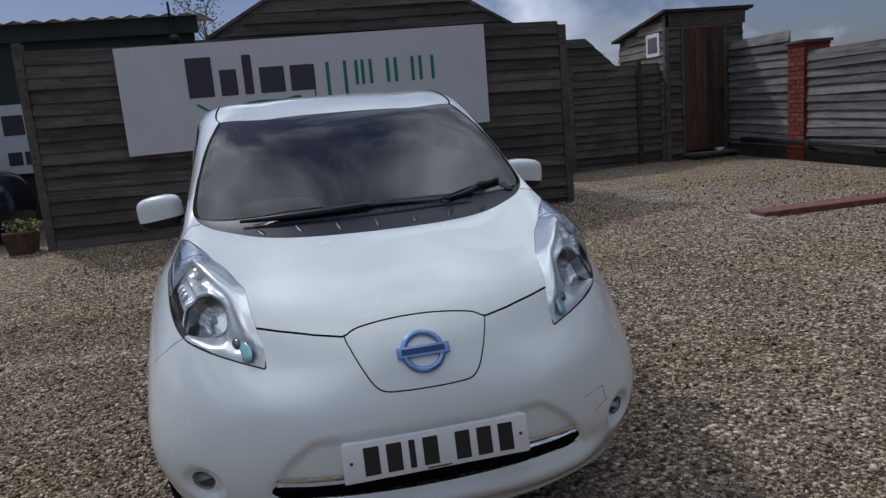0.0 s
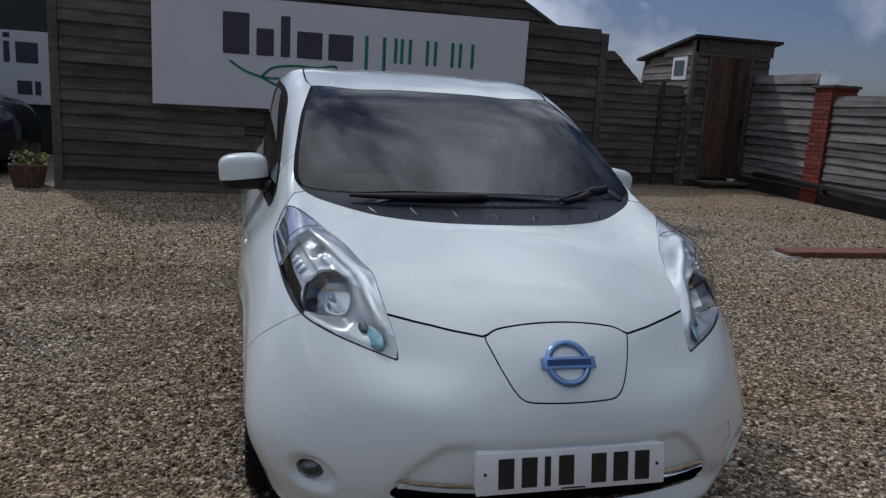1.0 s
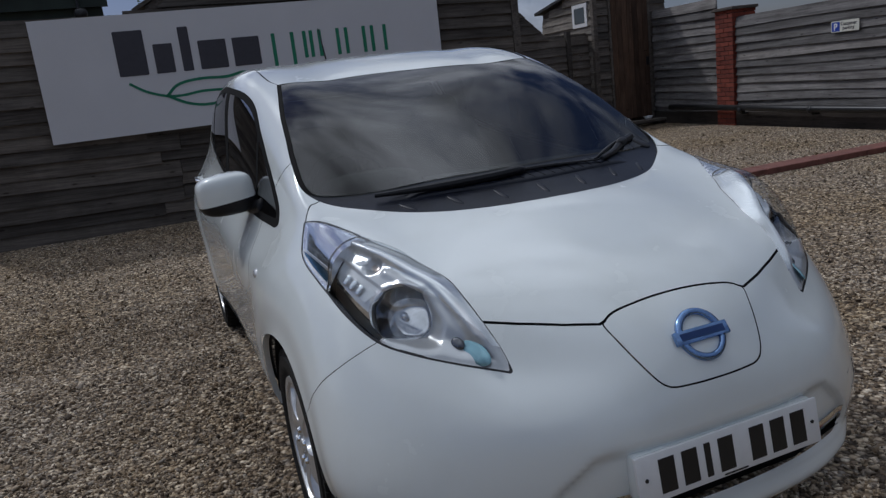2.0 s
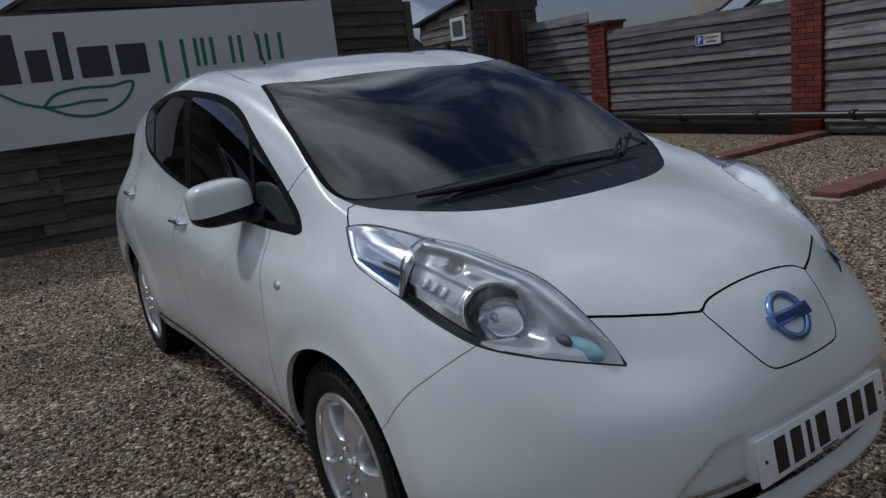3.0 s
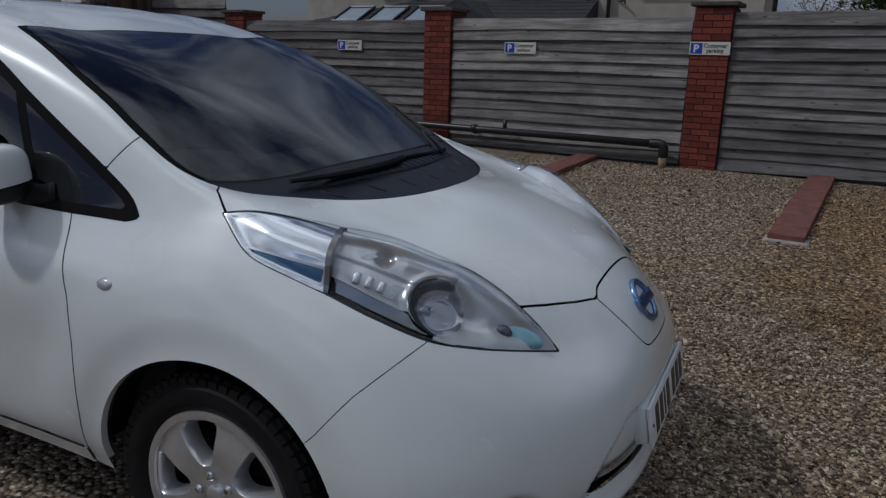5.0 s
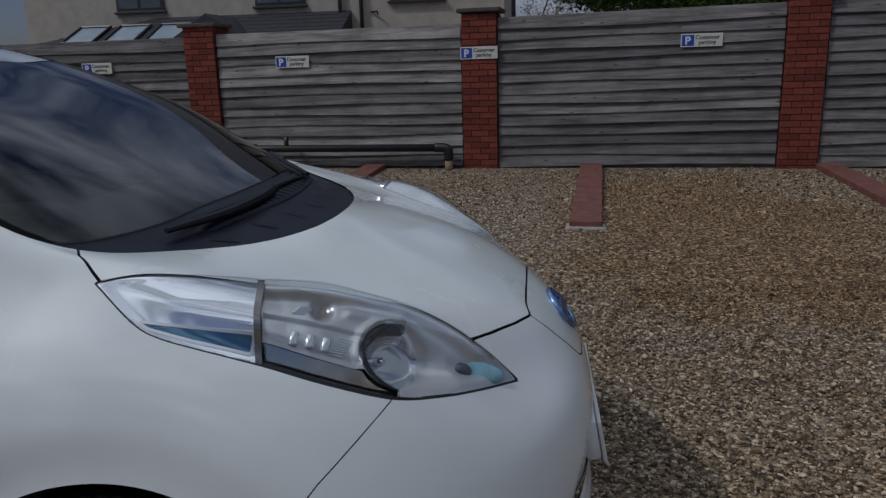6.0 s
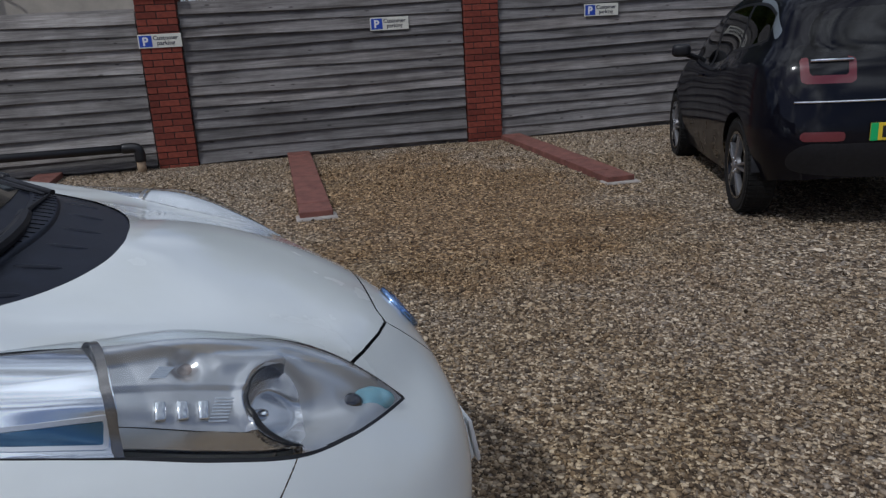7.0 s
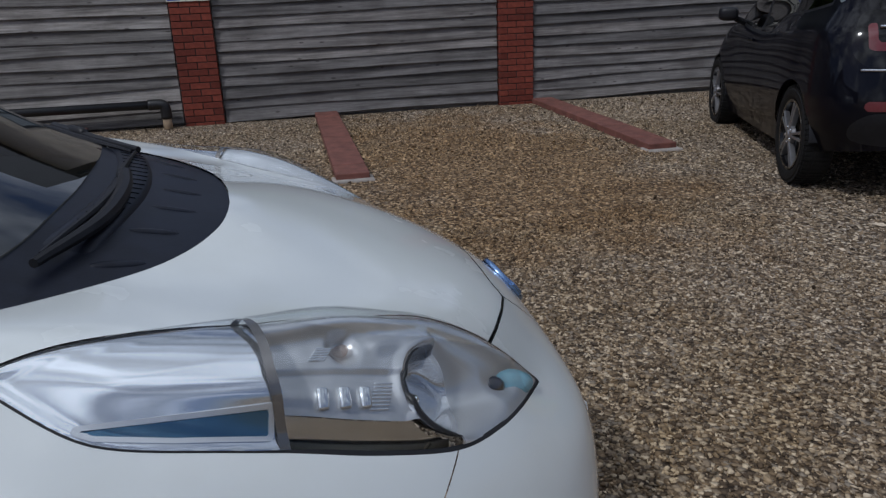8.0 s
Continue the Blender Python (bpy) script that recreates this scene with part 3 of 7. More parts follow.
for s, top in zip(PILLARS, (2.16, 2.09, 2.05, 2.02, 2.02)):
    build_pillar(s, top)

# ---- the back fence that carries the big sign ----
BFA, BFB = Vector((-3.05, 7.70, 0)), Vector((3.62, 7.58, 0))
BDIR = (BFB - BFA).normalized()
BOUT = Vector((-BDIR.y, BDIR.x, 0))


def back_pose(s, z=0.0, out=0.0):
    p = BFA + BDIR * s + BOUT * out
    return Matrix.Translation((p.x, p.y, z)) @ Matrix(((BOUT.x, BDIR.x, 0, 0), (BOUT.y, BDIR.y, 0, 0), (0, 0, 1, 0), (0, 0, 0, 1)))


fence_north = thing("wall_north", "brown weathered weatherboard wall behind the car", "wall", "", "structure")
BLEN = (BFB - BFA).length
part("backing", Mesh().box(.03, 0, .0, .10, BLEN, 2.44, back_pose(0, 0)), WOOD_DARK, fence_north)
clad(fence_north, lambda s, z: back_pose(s, z), BLEN - .1, .14, 2.48, .142, WOOD_DARK, -.8, (2.2, 4.5), .05)
for s, z1 in ((0.0, 2.60), (BLEN, 2.43)):
    part("post", Mesh().rbox(-.05, s - .05, .02, .09, s + .05, z1, .006, back_pose(0, 0)), WOOD_DARK, fence_north)


# barn gable that shows above the back fence
def gable_boards():
    barn = thing("barn", "brown weatherboarded barn with a low gable roof", "barn")
    x0, x1, apex, y = -.83, 3.10, (1.0, 3.62), 7.86
    part("gable_wall", Mesh().prism([(x0, .1), (x1, .1), (x1, 2.44), apex, (x0, 2.58)], .08, Matrix.Translation((0, y + .08, 0)) @ pose(0, 0, 0, 90, 0, 0)), WOOD_DARK, barn)
    z, w = 2.40, .142
    while z < apex[1] - .1:
        k = (apex[1] - z - w * .1) / (apex[1] - 2.5)
        a, b = apex[0] + (x0 - apex[0]) * min(k, 1), apex[0] + (x1 - apex[0]) * min(k, 1)
        ob = part("board", board_mesh(b - a, w, cut=(1.875, 1.63)), WOOD_DARK, barn)
        ob.matrix_world = Matrix.Translation(((a + b) / 2, y - .01, z + w / 2)) @ pose(0, 0, 0, 0, 0, -90) @ pose(0, 0, 0, 0, 0, 180)
        z += w
    for xe, ze in ((x0 - .12, 2.52), (x1 + .12, 2.37)):
        d = Vector((xe - apex[0], 0, ze - apex[1]))
        q = Vector((-d.z, 0, d.x)).normalized() * (.04 if d.x < 0 else -.04)
        if q.z < 0:
            q = -q
        mm = Mesh()
        p0, p1 = Vector((apex[0], y - .05, apex[1])), Vector((xe, y - .05, ze))
        back = Vector((0, 3.2, 0))
        mm.add([p0, p1, p1 + back, p0 + back, p0 + q, p1 + q, p1 + back + q, p0 + back + q], [(0, 1, 2, 3), (7, 6, 5, 4), (0, 4, 5, 1), (1, 5, 6, 2), (2, 6, 7, 3), (3, 7, 4, 0)])
        part("roof_slope", mm, WOOD_DARK, barn)


gable_boards()

# the lower fence beyond, up to the hut
fence_far = thing("wall_north_far", "low weatherboard fence beside the hut", "fence", "", "structure")
part("backing", Mesh().prism([(3.7, 0), (7.2, 0), (7.2, 2.0), (6.15, 2.0), (5.65, 2.44), (3.7, 2.44)], .06, Matrix.Translation((0, 11.20, 0)) @ pose(0, 0, 0, 90, 0, 0)), WOOD_DARK, fence_far)
for k in range(17):
    z = .05 + k * .145
    b = 7.2 if z < 1.9 else 6.2 - (z - 1.95) * 1.1
    ob = part("board", board_mesh(b - 3.7, .145, cut=(1.1 if z > 1.9 else 0, 0)), WOOD_DARK, fence_far)
    ob.matrix_world = Matrix.Translation(((b + 3.7) / 2, 11.10, z + .07)) @ pose(0, 0, 0, 0, RNG.uniform(-.6, .6), 90)
for x in (5.2, 6.6):
    part("post", Mesh().rbox(x - .045, 11.02, 0, x + .045, 11.12, 2.06, .006), WOOD_DARK, fence_far)

# ---- the white hatchback: one lofted shell, cut into panels ----
SILL = [(0, .12, .20), (-.40, .17, .20), (-.73, .40, .20), (-.84, .95, .26), (-.83, 1.5, .285), (-.83, 2.5, .285), (-.84, 3.6, .27), (-.70, 4.18, .27), (0, 4.31, .29)]
BUMP = [(0, .02, .39), (-.42, .072, .39), (-.79, .36, .39), (-.875, .95, .39), (-.865, 1.5, .38), (-.865, 2.5, .38), (-.88, 3.6, .40), (-.77, 4.2, .45), (0, 4.38, .45)]
CHEEK = [(0, .028, .60), (-.43, .095, .60), (-.775, .42, .61), (-.885, .95, .64), (-.88, 1.5, .60), (-.885, 2.5, .60), (-.895, 3.6, .64), (-.79, 4.2, .66), (0, 4.36, .66)]
SHOULDER = [(0, .105, .745), (-.445, .215, .725), (-.705, .46, .79), (-.815, .90, .865), (-.875, 1.45, .83), (-.885, 2.5, .86), (-.885, 3.6, .90), (-.76, 4.18, .90), (0, 4.30, .90)]
BELT = [(0, .19, .82), (-.42, .325, .847), (-.59, .54, .942), (-.712, .92, 1.017), (-.79, 1.42, .975), (-.80, 2.5, 1.04), (-.78, 3.5, 1.10), (-.65, 4.12, 1.12), (0, 4.26, 1.10)]
RAIL = [(0, .34, .90), (-.36, .48, .920), (-.50, .75, .992), (-.655, 1.08, 1.070), (-.645, 1.5, 1.298), (-.685, 2.35, 1.505), (-.655, 3.4, 1.44), (-.56, 4.0, 1.34), (0, 4.20, 1.25)]
SPINE = [(0, .47, .955), (0, .60, .99), (0, .78, 1.03), (0, 1.05, 1.13), (0, 1.40, 1.288), (0, 2.3, 1.56), (0, 3.4, 1.475), (0, 4.0, 1.37), (0, 4.16, 1.31)]
NU, NV = 250, 122


def hermite_rows(p, k, mirror_start, mirror_end):
    """Smooth interpolation along axis 0 of p (rows of points), k samples."""
    first = p[1] * (-1, 1, 1) if mirror_start else 2 * p[0] - p[1]
    last = p[-2] * (-1, 1, 1) if mirror_end else 2 * p[-1] - p[-2]
    q = np.concatenate([first[None], p, last[None]])
    step = np.maximum(np.linalg.norm(np.diff(q, axis=0), axis=-1), 1e-6) ** 0.5
    d = np.diff(q, axis=0) / step[..., None]
    m = (d[:-1] * step[1:, :, None] + d[1:] * step[:-1, :, None]) / (step[:-1] + step[1:])[..., None]
    s = np.linspace(0, len(p) - 1, k)
    i = np.minimum(s.astype(int), len(p) - 2)
    w = (s - i)[:, None, None]
    h = step[1:-1][i][..., None]
    return (1 + 2 * w) * (1 - w) ** 2 * p[i] + w * (1 - w) ** 2 * h * m[i] + w * w * (3 - 2 * w) * p[i + 1] + w * w * (w - 1) * h * m[i + 1]


CROWN = [(.5 * a[0], .85 * b[1] + .15 * a[1], .84 * b[2] + .16 * a[2]) for a, b in zip(RAIL, SPINE)]
rings = np.array([SILL, BUMP, CHEEK, SHOULDER, BELT, RAIL, CROWN, SPINE], float)
around = hermite_rows(rings.transpose(1, 0, 2), NU, True, True)          # NU x 7 x 3
shell = hermite_rows(around.transpose(1, 0, 2), NV, False, True)         # NV x NU x 3
shell = shell.transpose(1, 0, 2)                                         # NU x NV x 3


def ease(a, b, v):
    k = np.clip((v - a) / (b - a), 0, 1)
    return k * k * (3 - 2 * k)


# soft forms pressed into the shell: number-plate recess, fog-lamp bowls, arch flares, handle bowls
sx, sy, sz = shell[..., 0], shell[..., 1], shell[..., 2]
front = 1 - ease(.35, .5, sy)
recess_half = np.interp(sz, [.33, .40, .47, .53, .56], [.50, .475, .425, .35, .27])
recess = front * ease(-.012, .022, recess_half + sx) * ease(.350, .368, sz) * (1 - ease(.520, .547, sz))
lip = front * ease(.21, .29, sz) * (1 - ease(.295, .360, sz)) * (1 - ease(.47, .66, -sx))
bowl = front * (1 - ease(.030, .062, np.hypot((sx + .676) * .85, sz - .382)))
shell[..., 1] += .016 * recess - .042 * lip + .028 * bowl
shell[..., 0] += .018 * bowl
for hub_y in (.955, 3.605):
    far = np.hypot(sy - hub_y, sz - .318)
    flare = ease(.385, .485, far) * (1 - ease(.505, .66, far)) * ease(.5, .7, -sx) * ease(.30, .45, sz)
    shell[..., 0] -= .011 * flare
for hy, hz in ((2.40, .922), (3.40, .985)):
    shell[..., 0] += .014 * (1 - ease(.3, 1, np.hypot((sy - hy) / .085, (sz - hz) / .035))) * (sx < -.6)
# the bonnet falls away to the headlamp's upper edge
edge_x = -np.interp(sy, [.449, .536, .613, .699, .786, .915], [.490, .521, .551, .595, .633, .684])
aside = sx - edge_x
shell[..., 2] -= np.interp(sy, [.34, .45, .54, .62, .70, .79, .95], [0, .006, .015, .018, .017, .010, 0]) * np.exp(-(aside / np.where(aside > 0, .062, .075)) ** 2) * (sz > .7)
du, dv = np.gradient(shell, axis=0), np.gradient(shell, axis=1)
shell_n = np.cross(du, dv)
shell_n /= np.maximum(np.linalg.norm(shell_n, axis=-1, keepdims=True), 1e-12)
if shell_n[NU // 2, NV // 3, 0] > 0:
    shell_n = -shell_n
for edge in (0, -1):
    shell_n[edge, :, 0] = 0
shell_n[:, -1, 0] = 0
shell_n[:, -1] += (0, 0, 1e-6)
shell_n /= np.maximum(np.linalg.norm(shell_n, axis=-1, keepdims=True), 1e-12)


class Shell:
    """Polygons that can be split along lines; each carries a label."""

    def __init__(self, pos, nor):
        k = pos.shape[1]
        self.p, self.n = [*pos.reshape(-1, 3)], [*nor.reshape(-1, 3)]
        self.poly = [(i * k + j, i * k + j + 1, (i + 1) * k + j + 1, (i + 1) * k + j) for i in range(pos.shape[0] - 1) for j in range(k - 1)]
        self.tag = ["body"] * len(self.poly)

    def split(self, value, only=None):
        """Cuts all polygons (of the labels in only) where value, an array over the vertices, crosses zero. Returns the mean sign of each polygon."""
        val = list(value)
        new_poly, new_tag, cuts = [], [], {}
        for poly, tag in zip(self.poly, self.tag):
            s = [val[i] for i in poly]
            if (only and tag not in only) or min(s) >= 0 or max(s) <= 0:
                new_poly.append(poly)
                new_tag.append(tag)
                continue
            pos, neg = [], []
            for a, b, sa, sb in zip(poly, poly[1:] + poly[:1], s, s[1:] + s[:1]):
                (pos if sa >= 0 else neg).append(a)
                if sa == 0:
                    neg.append(a)
                if sa * sb < 0:
                    key = (min(a, b), max(a, b))
                    if key not in cuts:
                        w = sa / (sa - sb)
                        cuts[key] = len(self.p)
                        self.p.append(self.p[a] * (1 - w) + self.p[b] * w)
                        nn = self.n[a] * (1 - w) + self.n[b] * w
                        self.n.append(nn / max(np.linalg.norm(nn), 1e-9))
                        val.append(0.0)
                    pos.append(cuts[key])
                    neg.append(cuts[key])
            for part_poly in (pos, neg):
                if len(part_poly) > 2:
                    new_poly.append(tuple(part_poly))
                    new_tag.append(tag)
        self.poly, self.tag = new_poly, new_tag
        out = []
        for poly in self.poly:
            s = [val[i] for i in poly]
            out.append(1 if sum(s) > 0 else -1)
        return out

    def carve(self, label, fun, only=None, where=None):
        """Gives the label to what lies inside fun(points) < 0."""
        side = self.split(fun(np.array(self.p)), only)
        pts = np.array(self.p)
        for k, poly in enumerate(self.poly):
            if side[k] < 0 and (not only or self.tag[k] in only) and (where is None or where(pts[list(poly)].mean(0))):
                self.tag[k] = label


def inside(outline, axes):
    """Signed distance (below zero inside) to a closed outline, over two axes (index pairs or vectors)."""
    o = np.array(outline, float)
    e1, e2 = [np.eye(3)[a] if isinstance(a, int) else np.array(a, float) for a in axes]

    def fun(p):
        q = np.stack([p @ e1, p @ e2], -1)
        best, odd = np.full(len(q), 1e9), np.zeros(len(q), bool)
        for a, b in zip(o, np.roll(o, -1, 0)):
            ab = b - a
            w = np.clip(((q - a) @ ab) / max(ab @ ab, 1e-12), 0, 1)
            best = np.minimum(best, np.linalg.norm(q - a - w[:, None] * ab, axis=1))
            cross = (a[1] > q[:, 1]) != (b[1] > q[:, 1])
            with np.errstate(divide="ignore", invalid="ignore"):
                odd ^= cross & (q[:, 0] < a[0] + (q[:, 1] - a[1]) / (b[1] - a[1]) * (b[0] - a[0]))
        return np.where(odd, -best, best)

    return fun


def near_line(line, axes, half):
    """Distance to an open line, less half its width."""
    o = np.array(line, float)
    e1, e2 = [np.eye(3)[a] if isinstance(a, int) else np.array(a, float) for a in axes]

    def fun(p):
        q = np.stack([p @ e1, p @ e2], -1)
        best = np.full(len(q), 1e9)
        for a, b in zip(o, o[1:]):
            ab = b - a
            w = np.clip(((q - a) @ ab) / max(ab @ ab, 1e-12), 0, 1)
            best = np.minimum(best, np.linalg.norm(q - a - w[:, None] * ab, axis=1))
        return best - half

    return fun


def side_of(line, axes):
    """Signed distance to an open line that runs on straight past its ends: below zero on its left."""
    o = np.array(line, float)
    o = np.vstack([o[0] + (o[0] - o[1]) * 50, o, o[-1] + (o[-1] - o[-2]) * 50])
    e1, e2 = [np.eye(3)[a] if isinstance(a, int) else np.array(a, float) for a in axes]

    def fun(p):
        q = np.stack([p @ e1, p @ e2], -1)
        best, sign = np.full(len(q), 1e9), np.ones(len(q))
        for a, b in zip(o, o[1:]):
            ab = b - a
            w = np.clip(((q - a) @ ab) / max(ab @ ab, 1e-12), 0, 1)
            d = np.linalg.norm(q - a - w[:, None] * ab, axis=1)
            s = -np.sign(ab[0] * (q[:, 1] - a[1]) - ab[1] * (q[:, 0] - a[0]))
            take = d < best - 1e-9
            best, sign = np.where(take, d, best), np.where(take, s, sign)
        return best * sign

    return fun


body = Shell(shell, shell_n)
# the screen and the dark cowl below it, seen from above
SCREEN = np.vstack([spline([(.10, .705), (-.08, .703), (-.25, .732), (-.42, .812), (-.56, .945), (-.645, 1.045), (-.688, 1.14), (-.684, 1.30), (-.668, 1.42), (-.646, 1.58), (-.612, 1.75), (-.588, 1.875)], 110), spline([(-.580, 1.885), (-.45, 1.872), (-.25, 1.868), (0, 1.868), (.10, 1.868)], 40)])
screen_in = inside(SCREEN, (0, 1))


def cut_panel(label, fun, only=("body",), gap=.0045, where=None):
    """A panel with a thin dark gap round it."""
    body.carve("tmp", fun, only, where)
    body.carve(label, lambda p: fun(p) + gap, ("tmp",))
    body.tag = ["gap" if t == "tmp" else t for t in body.tag]


def on_side(fun):
    return lambda p: np.where(p[:, 0] > -.40, 1.0, fun(p))


# screen, with its dark surround and the cowl below
screen_cut = lambda p: np.where(p[:, 1] > 2.6, 1.0, screen_in(p))
body.carve("screen_trim", screen_cut)
body.carve("windscreen", lambda p: screen_cut(p) + .018, ("screen_trim",))
COWL_LINE = spline([(-.75, 1.20), (-.66, 1.105), (-.56, 1.045), (-.42, .988), (-.2, .955), (.05, .95)], 40)
body.carve("cowl", side_of(COWL_LINE[::-1], (0, 1)), ("windscreen", "screen_trim"))
# side glass
WIN = np.vstack([spline([(1.222, .984), (1.264, 1.030), (1.378, 1.102), (1.535, 1.194), (1.67, 1.274), (1.84, 1.374), (2.03, 1.432), (2.29, 1.466), (2.55, 1.482), (2.86, 1.472), (3.18, 1.445), (3.30, 1.432)], 90), spline([(3.335, 1.41), (3.32, 1.33), (3.275, 1.255), (3.19, 1.210), (3.01, 1.160), (2.854, 1.122), (2.593, 1.078), (2.395, 1.054), (2.05, 1.018), (1.6, .980), (1.26, .972)], 70)])
win_in = on_side(inside(WIN, (1, 2)))
body.carve("window_trim", win_in, ("body",))
body.carve("glass", lambda p: win_in(p) + .026, ("window_trim",))
body.carve("quarter_glass", lambda p: p[:, 1] - (1.60 + .42 * (p[:, 2] - 1.06)), ("glass",))
PILLAR = lambda p: -.12 * (p[:, 2] - 1.09)
body.carve("front_glass", lambda p: np.maximum(p[:, 1] - 2.375 - PILLAR(p), (1.63 + .42 * (p[:, 2] - 1.06)) - p[:, 1]), ("glass",))
body.carve("rear_glass", lambda p: np.maximum(p[:, 1] - 3.03 - PILLAR(p), 2.475 + PILLAR(p) - p[:, 1]), ("glass",))
body.carve("back_glass", lambda p: 3.06 + PILLAR(p) - p[:, 1], ("glass",))
# wheel arches
HUBS = (.955, 3.605)
for hub_y in HUBS:
    body.carve("arch", on_side(lambda p: np.hypot(p[:, 1] - hub_y, p[:, 2] - .318) - .372))
# headlamp, drawn square to its own lens
LAMP_E1 = np.array((-.295, .897, .329)) / np.linalg.norm((-.295, .897, .329))
LAMP_N = np.array((-.681, -.436, .579)) / np.linalg.norm((-.681, -.436, .579))
LAMP_E2 = np.cross(LAMP_N, LAMP_E1)
LAMP_TOP = [(-.718, 1.003, 1.010), (-.684, .915, 1.018), (-.633, .786, .999), (-.595, .699, .974), (-.551, .613, .951), (-.521, .536, .927), (-.490, .449, .901), (-.475, .37, .858), (-.465, .30, .81), (-.456, .248, .765), (-.448, .204, .713)]
LAMP_LOW = [(-.448, .204, .713), (-.553, .284, .743), (-.629, .354, .762), (-.69, .438, .783), (-.735, .56, .832), (-.751, .67, .872), (-.758, .74, .893), (-.763, .86, .927), (-.757, .903, .946), (-.718, 1.003, 1.010)]

LAMP_LOW = [tuple(np.array(p) + LAMP_E2 * .007 * (0 < k < 9)) for k, p in enumerate(LAMP_LOW)]


def lamp_flat(p):
    return np.stack([np.array(p) @ LAMP_E1, np.array(p) @ LAMP_E2], -1)


LAMP = np.vstack([spline(lamp_flat(LAMP_TOP), 50), spline(lamp_flat(LAMP_LOW), 50)[1:-1]])
_lamp = inside(LAMP, (LAMP_E1, LAMP_E2))
lamp_in = lambda p: np.where((p[:, 0] > -.40) | (p[:, 1] > 1.1), 1.0, _lamp(p))
low_edge = near_line(spline(lamp_flat(LAMP_LOW), 50), (LAMP_E1, LAMP_E2), 0)
def seal_line(p):
    """The inner edge of the lamp's seal, broader along the front lower edge."""
    return lamp_in(p) + .0032 + .0040 * (1 - ease(.012, .030, low_edge(p))) * (1 - ease(.60, .72, p[:, 1]))


body.carve("lamp_seal", lamp_in, ("body",))
body.carve("lamp", seal_line, ("lamp_seal",))
for contour in (.009, .015, .023, .033):
    body.split(lamp_in(np.array(body.p)) + contour, ("lamp",))
DIV = lamp_flat([(-.57, .722, 1.02), (-.598, .713, .992), (-.700, .688, .94), (-.751, .672, .872), (-.765, .668, .85)])
div_side = side_of(DIV, (LAMP_E1, LAMP_E2))
if div_side(np.array([(-.70, .90, .98)]))[0] < 0:
    _d = div_side
    div_side = lambda p: -_d(p)
body.carve("lamp_front", lambda p: div_side(p), ("lamp",))
body.carve("lamp_bar", lambda p: div_side(p) - .012, ("lamp",))
# charging flap and bonnet
HOOD = [(.2, .198), (0, .191), (-.12, .192), (-.172, .192), (-.197, .188), (-.214, .179), (-.30, .216), (-.40, .267), (-.480, .312), (-.60, .50), (-.71, .80), (-.735, .97), (-.716, 1.006), (-.690, 1.045), (-.66, 1.065), (-.55, 1.2), (.2, 1.2)]
cut_panel("bonnet", lambda p: np.where((p[:, 1] > 1.2) | (p[:, 2] < .6), 1.0, inside(HOOD, (0, 1))(p)), gap=.005)
FLAP = spline([(.10, .90), (0, .90), (-.15, .90), (-.200, .82), (-.217, .785), (-.207, .758), (-.184, .711), (-.155, .665), (-.133, .648), (-.07, .642), (0, .641), (.10, .641)], 70)
cut_panel("flap", lambda p: np.where(p[:, 1] > .4, 1.0, inside(FLAP, (0, 2))(p)), gap=.004)
# lower intake
OPENING = spline([(.1, .398), (0, .398), (-.25, .399), (-.42, .400), (-.464, .400), (-.476, .380), (-.466, .364), (-.335, .359), (-.088, .354), (0, .353), (.1, .353)], 60)
body.carve("opening", lambda p: np.where(p[:, 1] > .4, 1.0, inside(OPENING, (0, 2))(p)), ("body",))
FOG = lambda p: np.where(p[:, 1] > .6, 1.0, np.hypot((p[:, 0] + .676) * .84, (p[:, 2] - .382) * 1.15) - .031)
body.carve("fog", FOG, ("body",))
# bumper, wing, doors, sill, roof
BUMPER = [(-.6, 1.3), (.30, 1.3), (.425, .81), (.446, .780), (.498, .732), (.562, .672), (.645, .571), (.72, .50), (.72, -.5), (-.6, -.5)]
cut_panel("bumper", inside(BUMPER, (1, 2)), gap=.0024)
WING = [(.3, 1.35), (1.28, 1.20), (1.318, 1.155), (1.356, 1.112), (1.42, 1.02), (1.456, .99), (1.428, .905), (1.385, .78), (1.371, .66), (1.374, .56), (1.382, .45), (1.40, .338), (1.40, .30), (1.40, -.5), (.3, -.5)]
cut_panel("wing", on_side(inside(WING, (1, 2))), gap=.004)
SILL_LINE = lambda p: p[:, 2] - .338
cut_panel("sill", on_side(lambda p: np.maximum(SILL_LINE(p), np.abs(p[:, 1] - 2.28) - 1.1)), gap=.002)
DOOR_F = [(1.3, .33), (1.3, 1.2), (1.6, 1.5), (2.45, 1.50), (2.48, 1.05), (2.475, .8), (2.45, .55), (2.42, .33)]
cut_panel("front_door", on_side(lambda p: np.maximum(inside(DOOR_F, (1, 2))(p), p[:, 2] - 1.10)), gap=.004)
DOOR_R = [(2.3, .33), (2.3, 1.25), (3.17, 1.27), (3.36, 1.12), (3.42, 1.0), (3.33, .86), (3.24, .72), (3.21, .6), (3.16, .33)]
cut_panel("rear_door", on_side(lambda p: np.maximum(inside(DOOR_R, (1, 2))(p), p[:, 2] - 1.28)), gap=.004)
ROOF = spline([(.1, 1.76), (-.50, 1.76), (-.592, 1.90), (-.605, 2.3), (-.60, 2.8), (-.585, 3.4), (-.54, 3.72), (0, 3.85), (.1, 3.85)], 60)
cut_panel("roof", lambda p: np.where(p[:, 2] < 1.2, 1.0, inside(ROOF, (0, 1))(p)), gap=.008)


